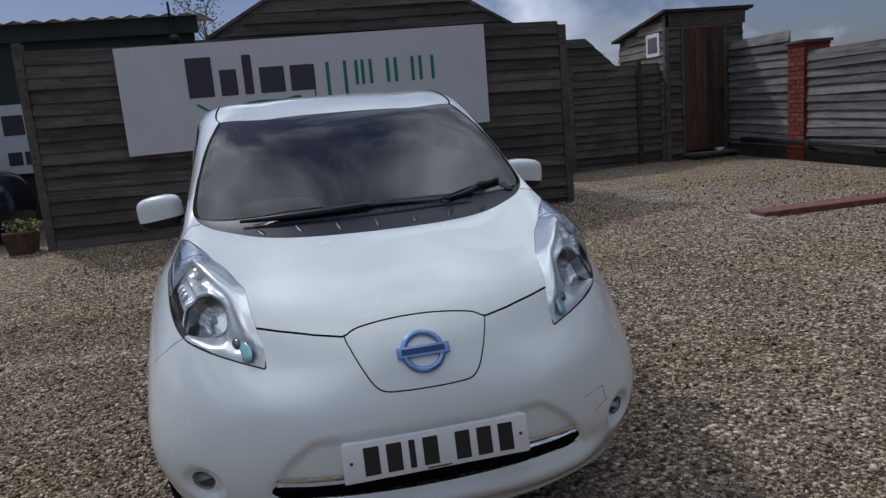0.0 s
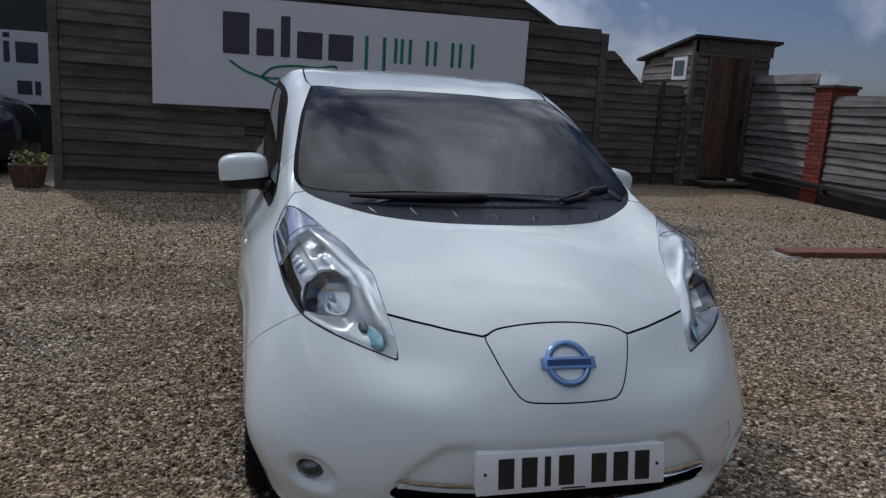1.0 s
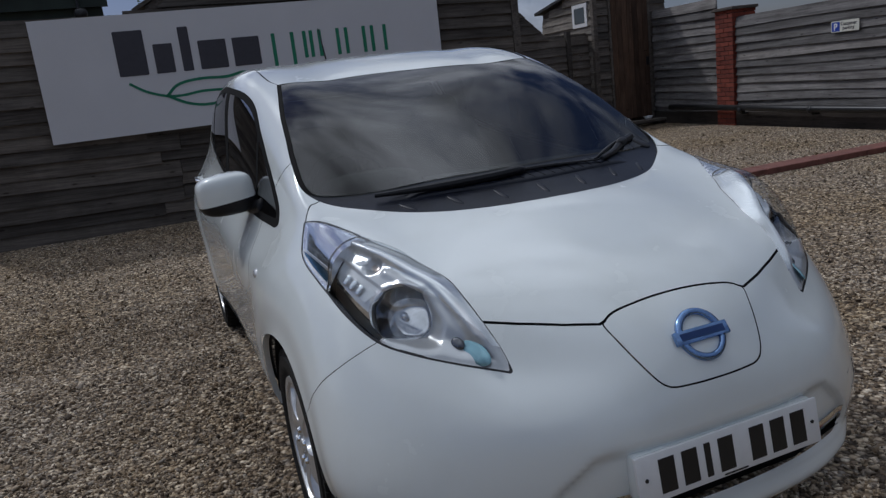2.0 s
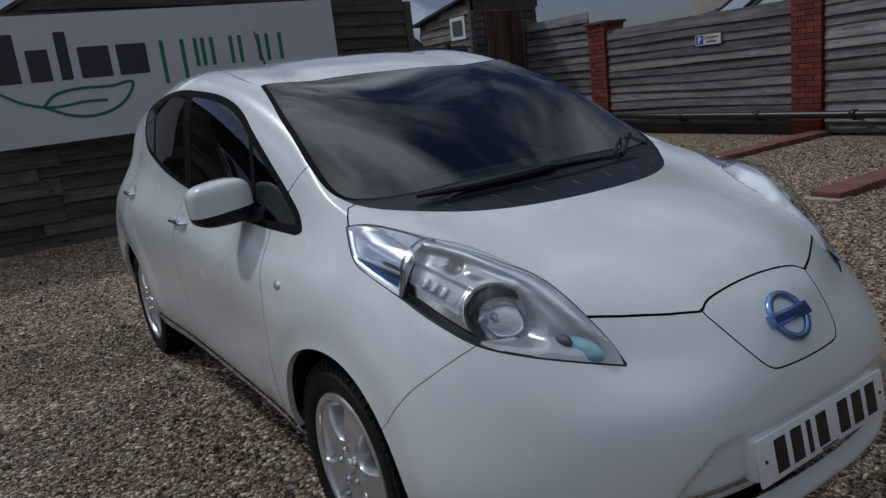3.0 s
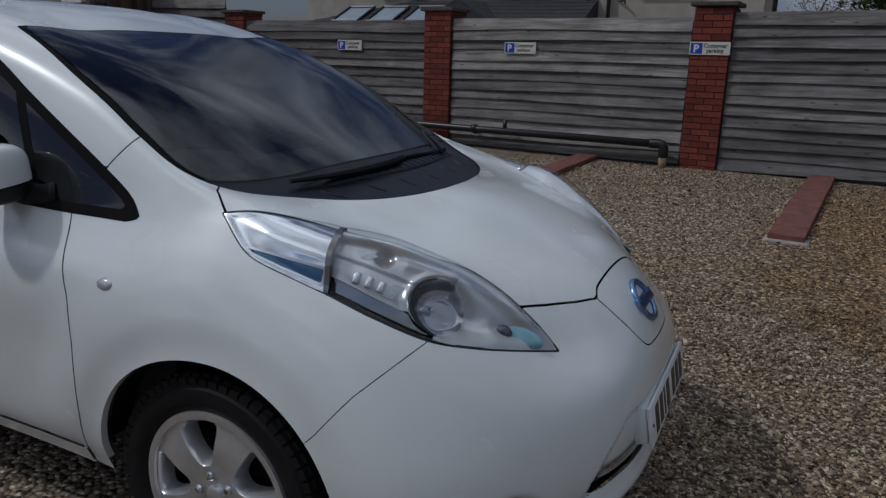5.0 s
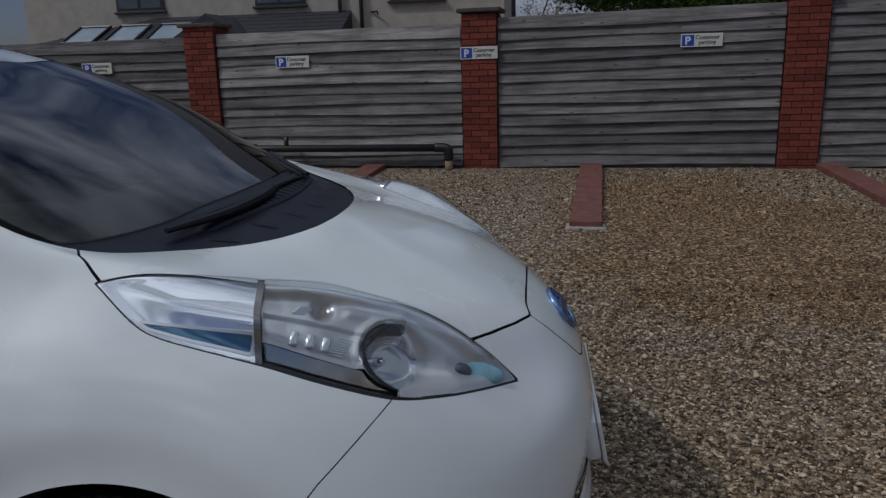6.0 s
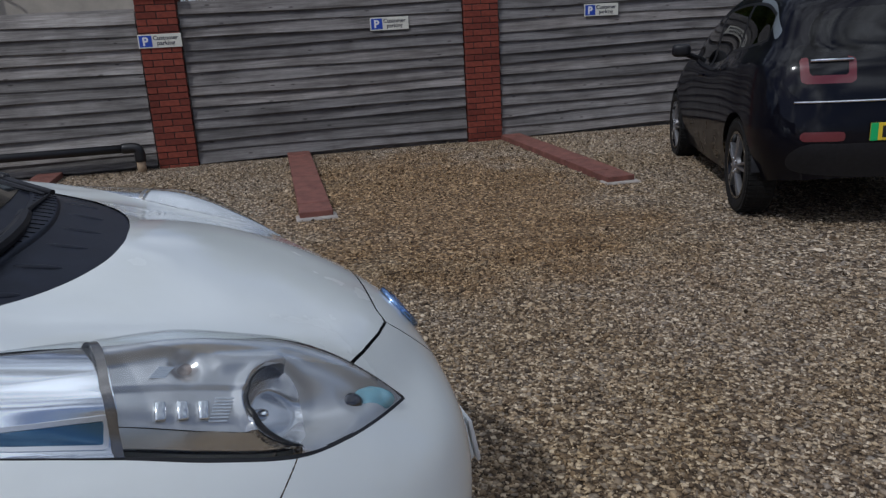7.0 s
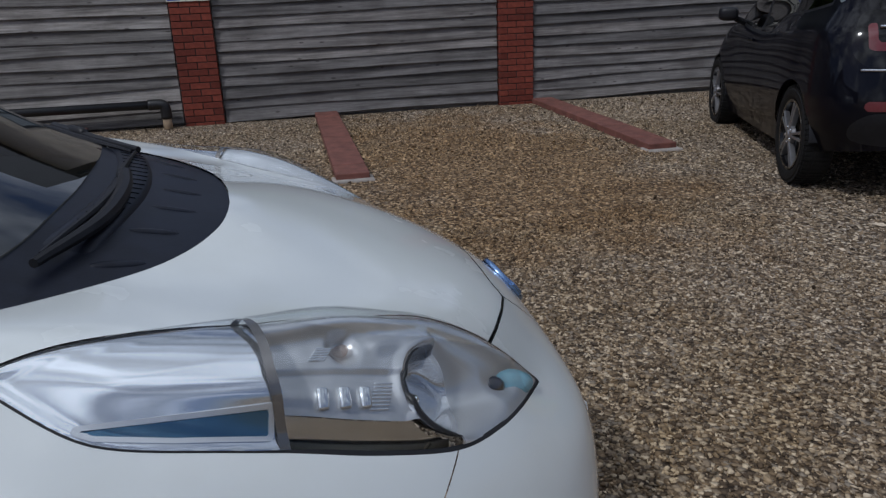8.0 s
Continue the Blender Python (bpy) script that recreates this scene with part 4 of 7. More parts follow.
def panel(name, tags, mat, parent, mirror=1, lift=0.0, label="", shell_obj=None, skirt=False):
    """The polygons of the given labels as one object on one side (mirror -1: the far side; 2: both sides joined)."""
    shell_obj = shell_obj or body
    polys = [p for p, t in zip(shell_obj.poly, shell_obj.tag) if t in tags]
    if not polys:
        return None
    used = sorted({i for p in polys for i in p})
    at = {i: k for k, i in enumerate(used)}
    raised = callable(lift)
    lifts = lift(np.array(shell_obj.p)) if raised else np.full(len(shell_obj.p), lift)
    pos = np.array([shell_obj.p[i] + shell_obj.n[i] * lifts[i] for i in used])
    nor = np.array([shell_obj.n[i] for i in used])
    verts, norms, faces = [], [], []
    for flip in ((1,) if mirror == 1 else (-1,) if mirror == -1 else (1, -1)):
        index = {}
        for k, (a, b) in enumerate(zip(pos, nor)):
            if flip == -1 and mirror == 2 and abs(a[0]) < 1e-7:
                index[k] = k
                continue
            index[k] = len(verts)
            verts.append((a[0] * flip, a[1], a[2]))
            norms.append((b[0] * flip, b[1], b[2]))
        for p in polys:
            f = [index[at[i]] for i in p]
            faces.append(f if flip == 1 else f[::-1])
    shown = list(faces)
    if skirt:
        seen = {}
        for p in polys:
            for a, b in zip(p, p[1:] + p[:1]):
                seen[(min(a, b), max(a, b))] = seen.get((min(a, b), max(a, b)), 0) + 1
        sgn = mirror if mirror != 2 else 1
        for (a, b), count in seen.items():
            if count == 1:
                base = len(verts)
                for i, up in ((a, lifts[a]), (b, lifts[b]), (b, -.001), (a, -.001)):
                    q = shell_obj.p[i] + shell_obj.n[i] * up
                    verts.append((q[0] * sgn, q[1], q[2]))
                    norms.append((shell_obj.n[i][0] * sgn, shell_obj.n[i][1], shell_obj.n[i][2]))
                faces.append([base, base + 1, base + 2, base + 3])
    me = bpy.data.meshes.new(name)
    me.from_pydata(verts, [], faces)
    me.materials.append(mat)
    score = 0
    for f in shown[:: max(1, len(shown) // 25)]:
        v0, v1, v2 = [Vector(verts[i]) for i in f[:3]]
        score += 1 if (v1 - v0).cross(v2 - v0).dot(Vector(norms[f[0]])) > 0 else -1
    if score < 0:
        me.flip_normals()
    me.shade_smooth()
    if not raised:
        me.normals_split_custom_set_from_vertices([Vector(n).normalized() for n in norms])
    ob = new(name, me)
    ob.parent = parent
    return tagged(ob, label)


def even_out(tags, order, bend=1.0):
    """Fits one smooth field of normals over a pressed panel or pane."""
    ids = sorted({i for p, t in zip(body.poly, body.tag) if t in tags for i in p})
    q = np.array([body.p[i] for i in ids])
    n = np.array([body.n[i] for i in ids])
    good = n[:, 2] > .2
    y = (q[:, 1] - q[:, 1].mean()) / np.ptp(q[:, 1])
    x2 = (q[:, 0] / .7) ** 2
    terms = np.stack([x2 ** a * y ** b for a in range(order) for b in range(order + 1) if a + b <= order], 1)
    fx = terms @ np.linalg.lstsq(terms[good] * q[good, :1], (n[:, 0] / n[:, 2])[good], rcond=None)[0] * q[:, 0]
    fy = terms @ np.linalg.lstsq(terms[good], (n[:, 1] / n[:, 2])[good], rcond=None)[0]
    fx, fy = fx * bend, fy.mean() + (fy - fy.mean()) * bend
    out = np.stack([fx, fy, np.ones(len(q))], 1)
    out /= np.linalg.norm(out, axis=1, keepdims=True)
    for i, k, ok in zip(ids, out, good):
        if ok:
            body.n[i] = k


even_out(("windscreen",), 2, .5)
even_out(("bonnet",), 3)

# ---- the car put together ----
car = thing("hatchback_car", "pearl white electric hatchback parked on gravel", "car")
panel("body_shell", ("body",), WHITE_PAINT, car, 2)
panel("roof", ("roof",), WHITE_PAINT, car, 2, -.004)
panel("bonnet", ("bonnet",), WHITE_PAINT, car, 2)
front_bumper = panel("front_bumper", ("bumper",), WHITE_PAINT, car, 2)
panel("charging_flap", ("flap",), WHITE_PAINT, car, 2)
panel("panel_gap", ("gap",), GAP, car, 2, -.005)
panel("windscreen", ("windscreen",), CAR_GLASS, car, 2).visible_shadow = False
panel("windscreen_trim", ("screen_trim",), GAP, car, 2, -.003)
panel("inner_skin", ("body", "wing", "front_door", "rear_door", "roof", "sill"), CABIN, car, 2, -.030)
cowl = panel("cowl_panel", ("cowl",), COWL, car, 2, -.004, "dark ribbed plastic cowl below the windscreen")
for side in (1, -1):
    panel("front_wing", ("wing",), WHITE_PAINT, car, side)
    panel("sill", ("sill",), WHITE_PAINT, car, side, .005, "", None, True)
    panel("window_trim", ("window_trim", "glass"), GAP, car, side, .001)
    for nm, tg in (("front_door", "front_door"), ("rear_door", "rear_door")):
        panel(nm, (tg,), WHITE_PAINT, car, side)
    for tg, lb in (("quarter_glass", "quarter_window"), ("front_glass", "front_side_window"), ("rear_glass", "rear_side_window"), ("back_glass", "rear_quarter_window")):
        panel(lb, (tg,), DARK_GLASS if "rear" in lb else SIDE_GLASS, car, side).visible_shadow = False


FLAT_P, FLAT_N = shell.reshape(-1, 3), shell_n.reshape(-1, 3)


def at_shell(x, y_or_z, by="xz"):
    """The shell's point and normal at a place in front view (x, z), plan (x, y) or side view (y, z), by a local plane."""
    i, j, k, bad = {"xz": (0, 2, 1, FLAT_P[:, 1] > 1.0), "xy": (0, 1, 2, FLAT_N[:, 2] < 0.15), "yz": (1, 2, 0, FLAT_P[:, 0] > -.4)}[by]
    u, v = (x if by == "yz" else -abs(x)), y_or_z
    mirrored = [(1, 1, 1)] if by == "yz" else [(1, 1, 1), (-1, 1, 1)]
    rows, wts, nors = [], [], []
    for m3 in mirrored:
        p = FLAT_P * m3
        d = np.hypot(p[:, i] - u, p[:, j] - v) + 10 * bad
        near = d < max(.028, np.partition(d, 8)[8] * 1.01)
        rows.append(p[near])
        nors.append((FLAT_N * m3)[near])
        wts.append(np.exp(-(d[near] / .014) ** 2) + 1e-9)
    p, n, w = np.concatenate(rows), np.concatenate(nors), np.concatenate(wts)
    sw = np.sqrt(w)[:, None]
    a_m = np.stack([np.ones(len(p)), p[:, i] - u, p[:, j] - v], 1)
    c = np.linalg.lstsq(a_m * sw, p[:, k:k + 1] * sw, rcond=None)[0]
    out = [0.0, 0.0, 0.0]
    out[i], out[j], out[k] = u, v, float(c[0, 0])
    nn = (n * w[:, None]).sum(0)
    q, nn = Vector(out), Vector(nn / np.linalg.norm(nn))
    if by != "yz" and x > 0:
        q.x, nn.x = -q.x, -nn.x
    return q, nn


def frame_at(p, n, up=(0, 0, 1)):
    """A pose at p with z along n and y as near up as can be."""
    n = Vector(n).normalized()
    x = Vector(up).cross(n).normalized()
    y = n.cross(x)
    return Matrix((( x.x, y.x, n.x, p[0]), (x.y, y.y, n.y, p[1]), (x.z, y.z, n.z, p[2]), (0, 0, 0, 1)))


# number plate on its plinth; the characters are plain bars
plate_pose = Matrix.Translation((0, -.001, .474)) @ pose(0, 0, 0, 90 - 10, 0, 0)
plate = part("number_plate", Mesh().rbox(-.272, -.056, -.010, .272, .056, .0, .004, plate_pose), PLATE, front_bumper, "white plate with black bars and a raised edge", 30)
part("plate_plinth", Mesh().rbox(-.270, -.050, -.052, .270, .058, -.011, .012, plate_pose), WHITE_PAINT, front_bumper, "", 30)
cx = -.2125
for k in range(7):
    w = .018 if k == 2 else .044
    if k == 4:
        cx += .030
    part("plate_bar", Mesh().rbox(cx, -.041, .0, cx + w, .039, .0015, .0007, plate_pose), PLATE_INK, plate)
    cx += w + (.0205 if k != 2 else .0225)
for sgn in (-1, 1):
    part("plate_screw", Mesh().revolve([(0, .003), (.004, .0025), (.005, 0)], 10, plate_pose @ Matrix.Translation((sgn * .248, 0, 0)) @ pose(0, 0, 0, 0, -90, 0)), PLATE_INK, plate)
part("maker_strip", Mesh().box(-.035, -.0515, .0, .035, -.0475, .0008, plate_pose), PLATE_INK, plate)

# chrome strip over the intake, black intake floor
for sgn in (-1, 1):
    top, low = [], []
    for k in range(15):
        x = sgn * (.20 + .258 * k / 14)
        a, na = at_shell(x, .4285)
        b, nb = at_shell(x, .4015)
        top.append(a + na * .004)
        low.append(b + nb * .006)
    m = Mesh()
    back = Vector((0, .012, 0))
    m.add([*top, *low, *[p + back for p in low]], [(i, i + 1, 16 + i, 15 + i) if sgn < 0 else (i, 15 + i, 16 + i, i + 1) for i in range(14)] + [(15 + i, 16 + i, 31 + i, 30 + i) for i in range(14)])
    part("chrome_strip", m, CHROME, front_bumper, "chrome strip above the lower intake", True)
part("intake", Mesh().add([(-.50, .14, .33), (.50, .14, .33), (.50, .14, .43), (-.50, .14, .43), (-.50, .16, .33), (.50, .16, .33), (.50, .16, .43), (-.50, .16, .43)], [(0, 1, 2, 3), (7, 6, 5, 4), (0, 4, 5, 1), (2, 6, 7, 3), (1, 5, 6, 2), (0, 3, 7, 4)]), TRIM, front_bumper)
part("intake_floor", Mesh().add([(-.47, .108, .360), (-.25, .052, .355), (.25, .052, .355), (.47, .108, .360), (.47, .17, .348), (-.47, .17, .348)], [(0, 1, 2, 3, 4, 5)]), TRIM, front_bumper)
# tow-eye cover outline
m = Mesh()
eye = [at_shell(x, z)[0] + at_shell(x, z)[1] * .0006 for x, z in ((.50, .50), (.585, .505), (.60, .455), (.545, .44))]
for a, b in zip(eye[:3], eye[1:]):
    m.tube([a.lerp(b, k / 6) for k in range(7)], .0012, 5)
part("tow_eye_cover", m, HANDLE_GREY, front_bumper)

# badge: a ring and a bar, without letters
bp, bn = at_shell(0.0001, .735)
bp.x = 0
bm_ = frame_at(bp + bn * .001, bn) @ Matrix.Diagonal((1, 1, .7, 1))
badge = part("badge", Mesh().revolve([(.050, -.004), (.049, .006), (.055, .011), (.064, .009), (.067, .0), (.066, -.006)], 48, bm_ @ pose(0, 0, 0, 0, -90, 0)), BADGE_BLUE, car, "blue chrome ring badge with a plain bar", True)
part("badge_bar", Mesh().rbox(-.078, -.017, -.004, .078, .017, .013, .003, bm_), BADGE_BLUE, badge, "", 30)
part("badge_strip", Mesh().rbox(-.064, -.009, .012, .064, .009, .0145, .001, bm_), BADGE_DARK, badge)

# fog lamps
for sgn in (-1, 1):
    p, n = at_shell(sgn * .676, .382)
    f = frame_at(p, Vector((n.x * .8, n.y, 0))) @ Matrix.Diagonal((1.12, .85, 1, 1))
    fog = part("fog_lamp", Mesh().revolve([(.0, -.035), (.022, -.028), (.032, -.004), (.036, .004), (.039, .0), (.039, -.03)], 28, f @ pose(0, 0, 0, 0, -90, 0)), FOG_SILVER, front_bumper, "round clear fog lamp", True)
    part("lens", Mesh().revolve([(0.0, .010), (.016, .009), (.027, .005), (.033, .0)], 28, f @ pose(0, 0, 0, 0, -90, 0)), LAMP_LENS, fog, "", True).visible_shadow = False

# ---- headlamps ----
LAMP_POSE = Matrix(((LAMP_E1[0], LAMP_E2[0], LAMP_N[0], 0), (LAMP_E1[1], LAMP_E2[1], LAMP_N[1], 0), (LAMP_E1[2], LAMP_E2[2], LAMP_N[2], 0), (0, 0, 0, 1)))
MIRROR = Matrix.Diagonal((-1, 1, 1, 1))
_near = (FLAT_P[:, 0] < -.33) & (FLAT_P[:, 1] < 1.2) & (FLAT_P[:, 2] > .6) & (FLAT_N @ LAMP_N > .1)
NEAR_U, NEAR_V, NEAR_H = FLAT_P[_near] @ LAMP_E1, FLAT_P[_near] @ LAMP_E2, FLAT_P[_near] @ LAMP_N


def lens_height(u, v):
    """Height of the shell over the lamp's plane, by local planes."""
    out = np.empty(len(u))
    for k in range(len(u)):
        du_, dv_ = NEAR_U - u[k], NEAR_V - v[k]
        w = np.exp(-(du_ ** 2 + dv_ ** 2) / .022 ** 2) + 1e-12
        a_m = np.stack([np.ones(len(w)), du_, dv_], 1)
        out[k] = np.linalg.lstsq((a_m.T * w) @ a_m + 1e-12 * np.eye(3), (a_m.T * w) @ NEAR_H, rcond=None)[0][0]
    return out


def lamp_point(q, up=0.0):
    """The place in the world over (u, v) of the lamp's plane, up metres above the shell."""
    h = lens_height(np.array([q[0]]), np.array([q[1]]))[0] + up
    return LAMP_E1 * q[0] + LAMP_E2 * q[1] + LAMP_N * h


LOW_Q = lamp_flat([(-.620, .430, .832)])[0]
IND_Q = lamp_flat([(-.642, .585, .936)])[0]
TIP_Q = lamp_flat([(-.545, .318, .783)])[0]
TEAL_Q = lamp_flat([(-.520, .290, .766)])[0]
IND_R, LOW_U, LOW_V = .030, .092, .072
INSERT = lamp_flat([(-.722, .700, .908), (-.741, .698, .886), (-.752, .800, .914), (-.757, .880, .938), (-.755, .895, .946)])
insert_in = inside(INSERT, (LAMP_E1, LAMP_E2))
CREST_U = lamp_flat([(-.60, .62, .96)])[0][0]
BAND_TOP, BAND_FRONT = .047, LOW_Q[0] + .010


def bowl_eccentric(p):
    """0 in the middle of the dipped-beam bowl, 1 on its edge."""
    u = p @ LAMP_E1 - LOW_Q[0]
    return np.hypot(u / np.where(u > 0, LOW_U, LOW_U * 1.5), (p @ LAMP_E2 - LOW_Q[1]) / LOW_V)


def lens_lift(p):
    """The clear lens stands proud of the bonnet along its upper edge."""
    d = np.clip(-lamp_in(p) - .003, 0, 1)
    u = p @ LAMP_E1
    tall = .011 + .031 * np.exp(-((u - CREST_U) / .17) ** 2)
    return tall * np.sqrt(np.clip(d / .060, 0, 1)) * ease(0, .085, low_edge(p)) + .003 * np.sqrt(np.clip(d / .01, 0, 1))


def bed_lift(p):
    """How far the chamber follows the lens."""
    d = np.clip(-lamp_in(p) - .010, 0, 1)
    return (.014 + .014 * np.exp(-((p @ LAMP_E1 - CREST_U) / .15) ** 2)) * np.sqrt(np.clip(d / .040, 0, 1)) * ease(0, .075, low_edge(p))


def ridge(p):
    """A bright lip that stands up inside the lens along its upper edge."""
    d = np.clip(-lamp_in(p) - .003, 0, 1)
    return .86 * lens_lift(p) * (1 - ease(.022, .050, d)) * ease(.05, .08, low_edge(p))


def chamber_depth(p):
    """The silver chamber: a bowl steep at its back and open to the front, a trough to the tip, the indicator's cup."""
    u, v = p @ LAMP_E1, p @ LAMP_E2
    inward = np.clip(-lamp_in(p), 0, 1)
    e = bowl_eccentric(p)
    rear = ease(-.55, .25, (u - LOW_Q[0]) / LOW_U)
    low = .03 + .57 * rear
    k = np.clip((e - low) / (1.04 - low), 0, 1)
    bowl_d = .060 * (1 - k * k * (3 - 2 * k))
    ax, ay = TIP_Q - LOW_Q
    along = np.clip(((u - LOW_Q[0]) * ax + (v - LOW_Q[1]) * ay) / (ax * ax + ay * ay), 0, 1.15)
    off = np.hypot(u - LOW_Q[0] - along * ax, v - LOW_Q[1] - along * ay)
    trough = .020 * (1 - .55 * along) * np.exp(-(off / (.034 - .014 * along)) ** 2) * ease(0, .2, along)
    cup = .018 * (1 - ease(.25, 1.0, np.hypot(u - IND_Q[0], v - IND_Q[1]) / IND_R))
    bx, by = LOW_Q + (.02, -.078) - IND_Q
    way = np.clip(((u - IND_Q[0]) * bx + (v - IND_Q[1]) * by) / (bx * bx + by * by), 0, 1)
    swoop = .010 * np.exp(-(np.hypot(u - IND_Q[0] - way * bx, v - IND_Q[1] - way * by) / .014) ** 2) * ease(.18, .35, way)
    shelf = .007 * ease(.030, .036, v - IND_Q[1]) * (u > LOW_Q[0] + .09)
    return .002 + .020 * ease(.015, .060, inward) + np.maximum(bowl_d, trough) * ease(.0, .02, inward) + cup + shelf - swoop - .009 * rear * np.exp(-((e - 1.10) / .10) ** 2)


def chamber_lift(p):
    return -chamber_depth(p) + bed_lift(p) + ridge(p)


def band_lift(p):
    return -.034 + .022 * np.clip(low_edge(p) / BAND_TOP, 0, 1)


def rear_lift(p):
    d = np.clip(-lamp_in(p), 0, 1)
    return -.003 - .005 * ease(0, .02, d) + .92 * lens_lift(p)


def grow(bm_mesh, m):
    out = Mesh()
    out.add([m @ Vector(v) for v in bm_mesh.v], bm_mesh.f if m.determinant() > 0 else [f[::-1] for f in bm_mesh.f])
    return out


# a fine sheet under the lens, cut into the pieces of the chamber
_u = np.arange(LAMP[:, 0].min() - .004, LAMP[:, 0].max() + .010, .0042)
_v = np.arange(LAMP[:, 1].min() - .004, LAMP[:, 1].max() + .010, .0042)
_uu, _vv = np.meshgrid(_u, _v, indexing="ij")
_hh = lens_height(_uu.ravel(), _vv.ravel()).reshape(_uu.shape)
sheet = _uu[..., None] * LAMP_E1 + _vv[..., None] * LAMP_E2 + _hh[..., None] * LAMP_N
floor_shell = Shell(sheet, np.broadcast_to(LAMP_N, sheet.shape))
floor_shell.tag = ["none"] * len(floor_shell.poly)
floor_shell.carve("lamp", lambda p: seal_line(p) - .0015)
floor_shell.carve("lamp_front", div_side, ("lamp",))
floor_shell.carve("insert_frame", lambda p: insert_in(p) - .006, ("lamp",))
floor_shell.carve("insert", insert_in, ("insert_frame",))
floor_shell.carve("bowl_back", lambda p: np.maximum(np.abs(bowl_eccentric(p) - .90) - .10, LOW_Q[0] + .012 + .012 * np.sin((p @ LAMP_E2) * 60) - p @ LAMP_E1), ("lamp_front",))
floor_shell.carve("bowl", lambda p: np.hypot((p @ LAMP_E1 - LOW_Q[0] - .030) / .075, (p @ LAMP_E2 - LOW_Q[1]) / LOW_V) - .95, ("lamp_front",))
floor_shell.carve("band", lambda p: np.maximum(low_edge(p) - BAND_TOP, BAND_FRONT - p @ LAMP_E1), ("lamp_front",))
floor_shell.carve("tray", lambda p: p @ LAMP_E1 - LOW_Q[0] - .005, ("lamp_front",))
BROW_A, BROW_B = lamp_flat([(-.47, .29, .80), (-.598, .713, .992)])[:, 0]
brow_width = lambda p: .014 + .040 * np.sin(math.pi * np.clip((p @ LAMP_E1 - BROW_A) / (BROW_B - BROW_A), 0, 1))
floor_shell.carve("brow", lambda p: np.maximum(-lamp_in(p) - brow_width(p), .060 - low_edge(p)), ("lamp_front", "tray"))

REV = pose(0, 0, 0, 0, -90, 0)


def depth_at(q):
    return float(chamber_lift(np.array([lamp_point(q)]))[0])


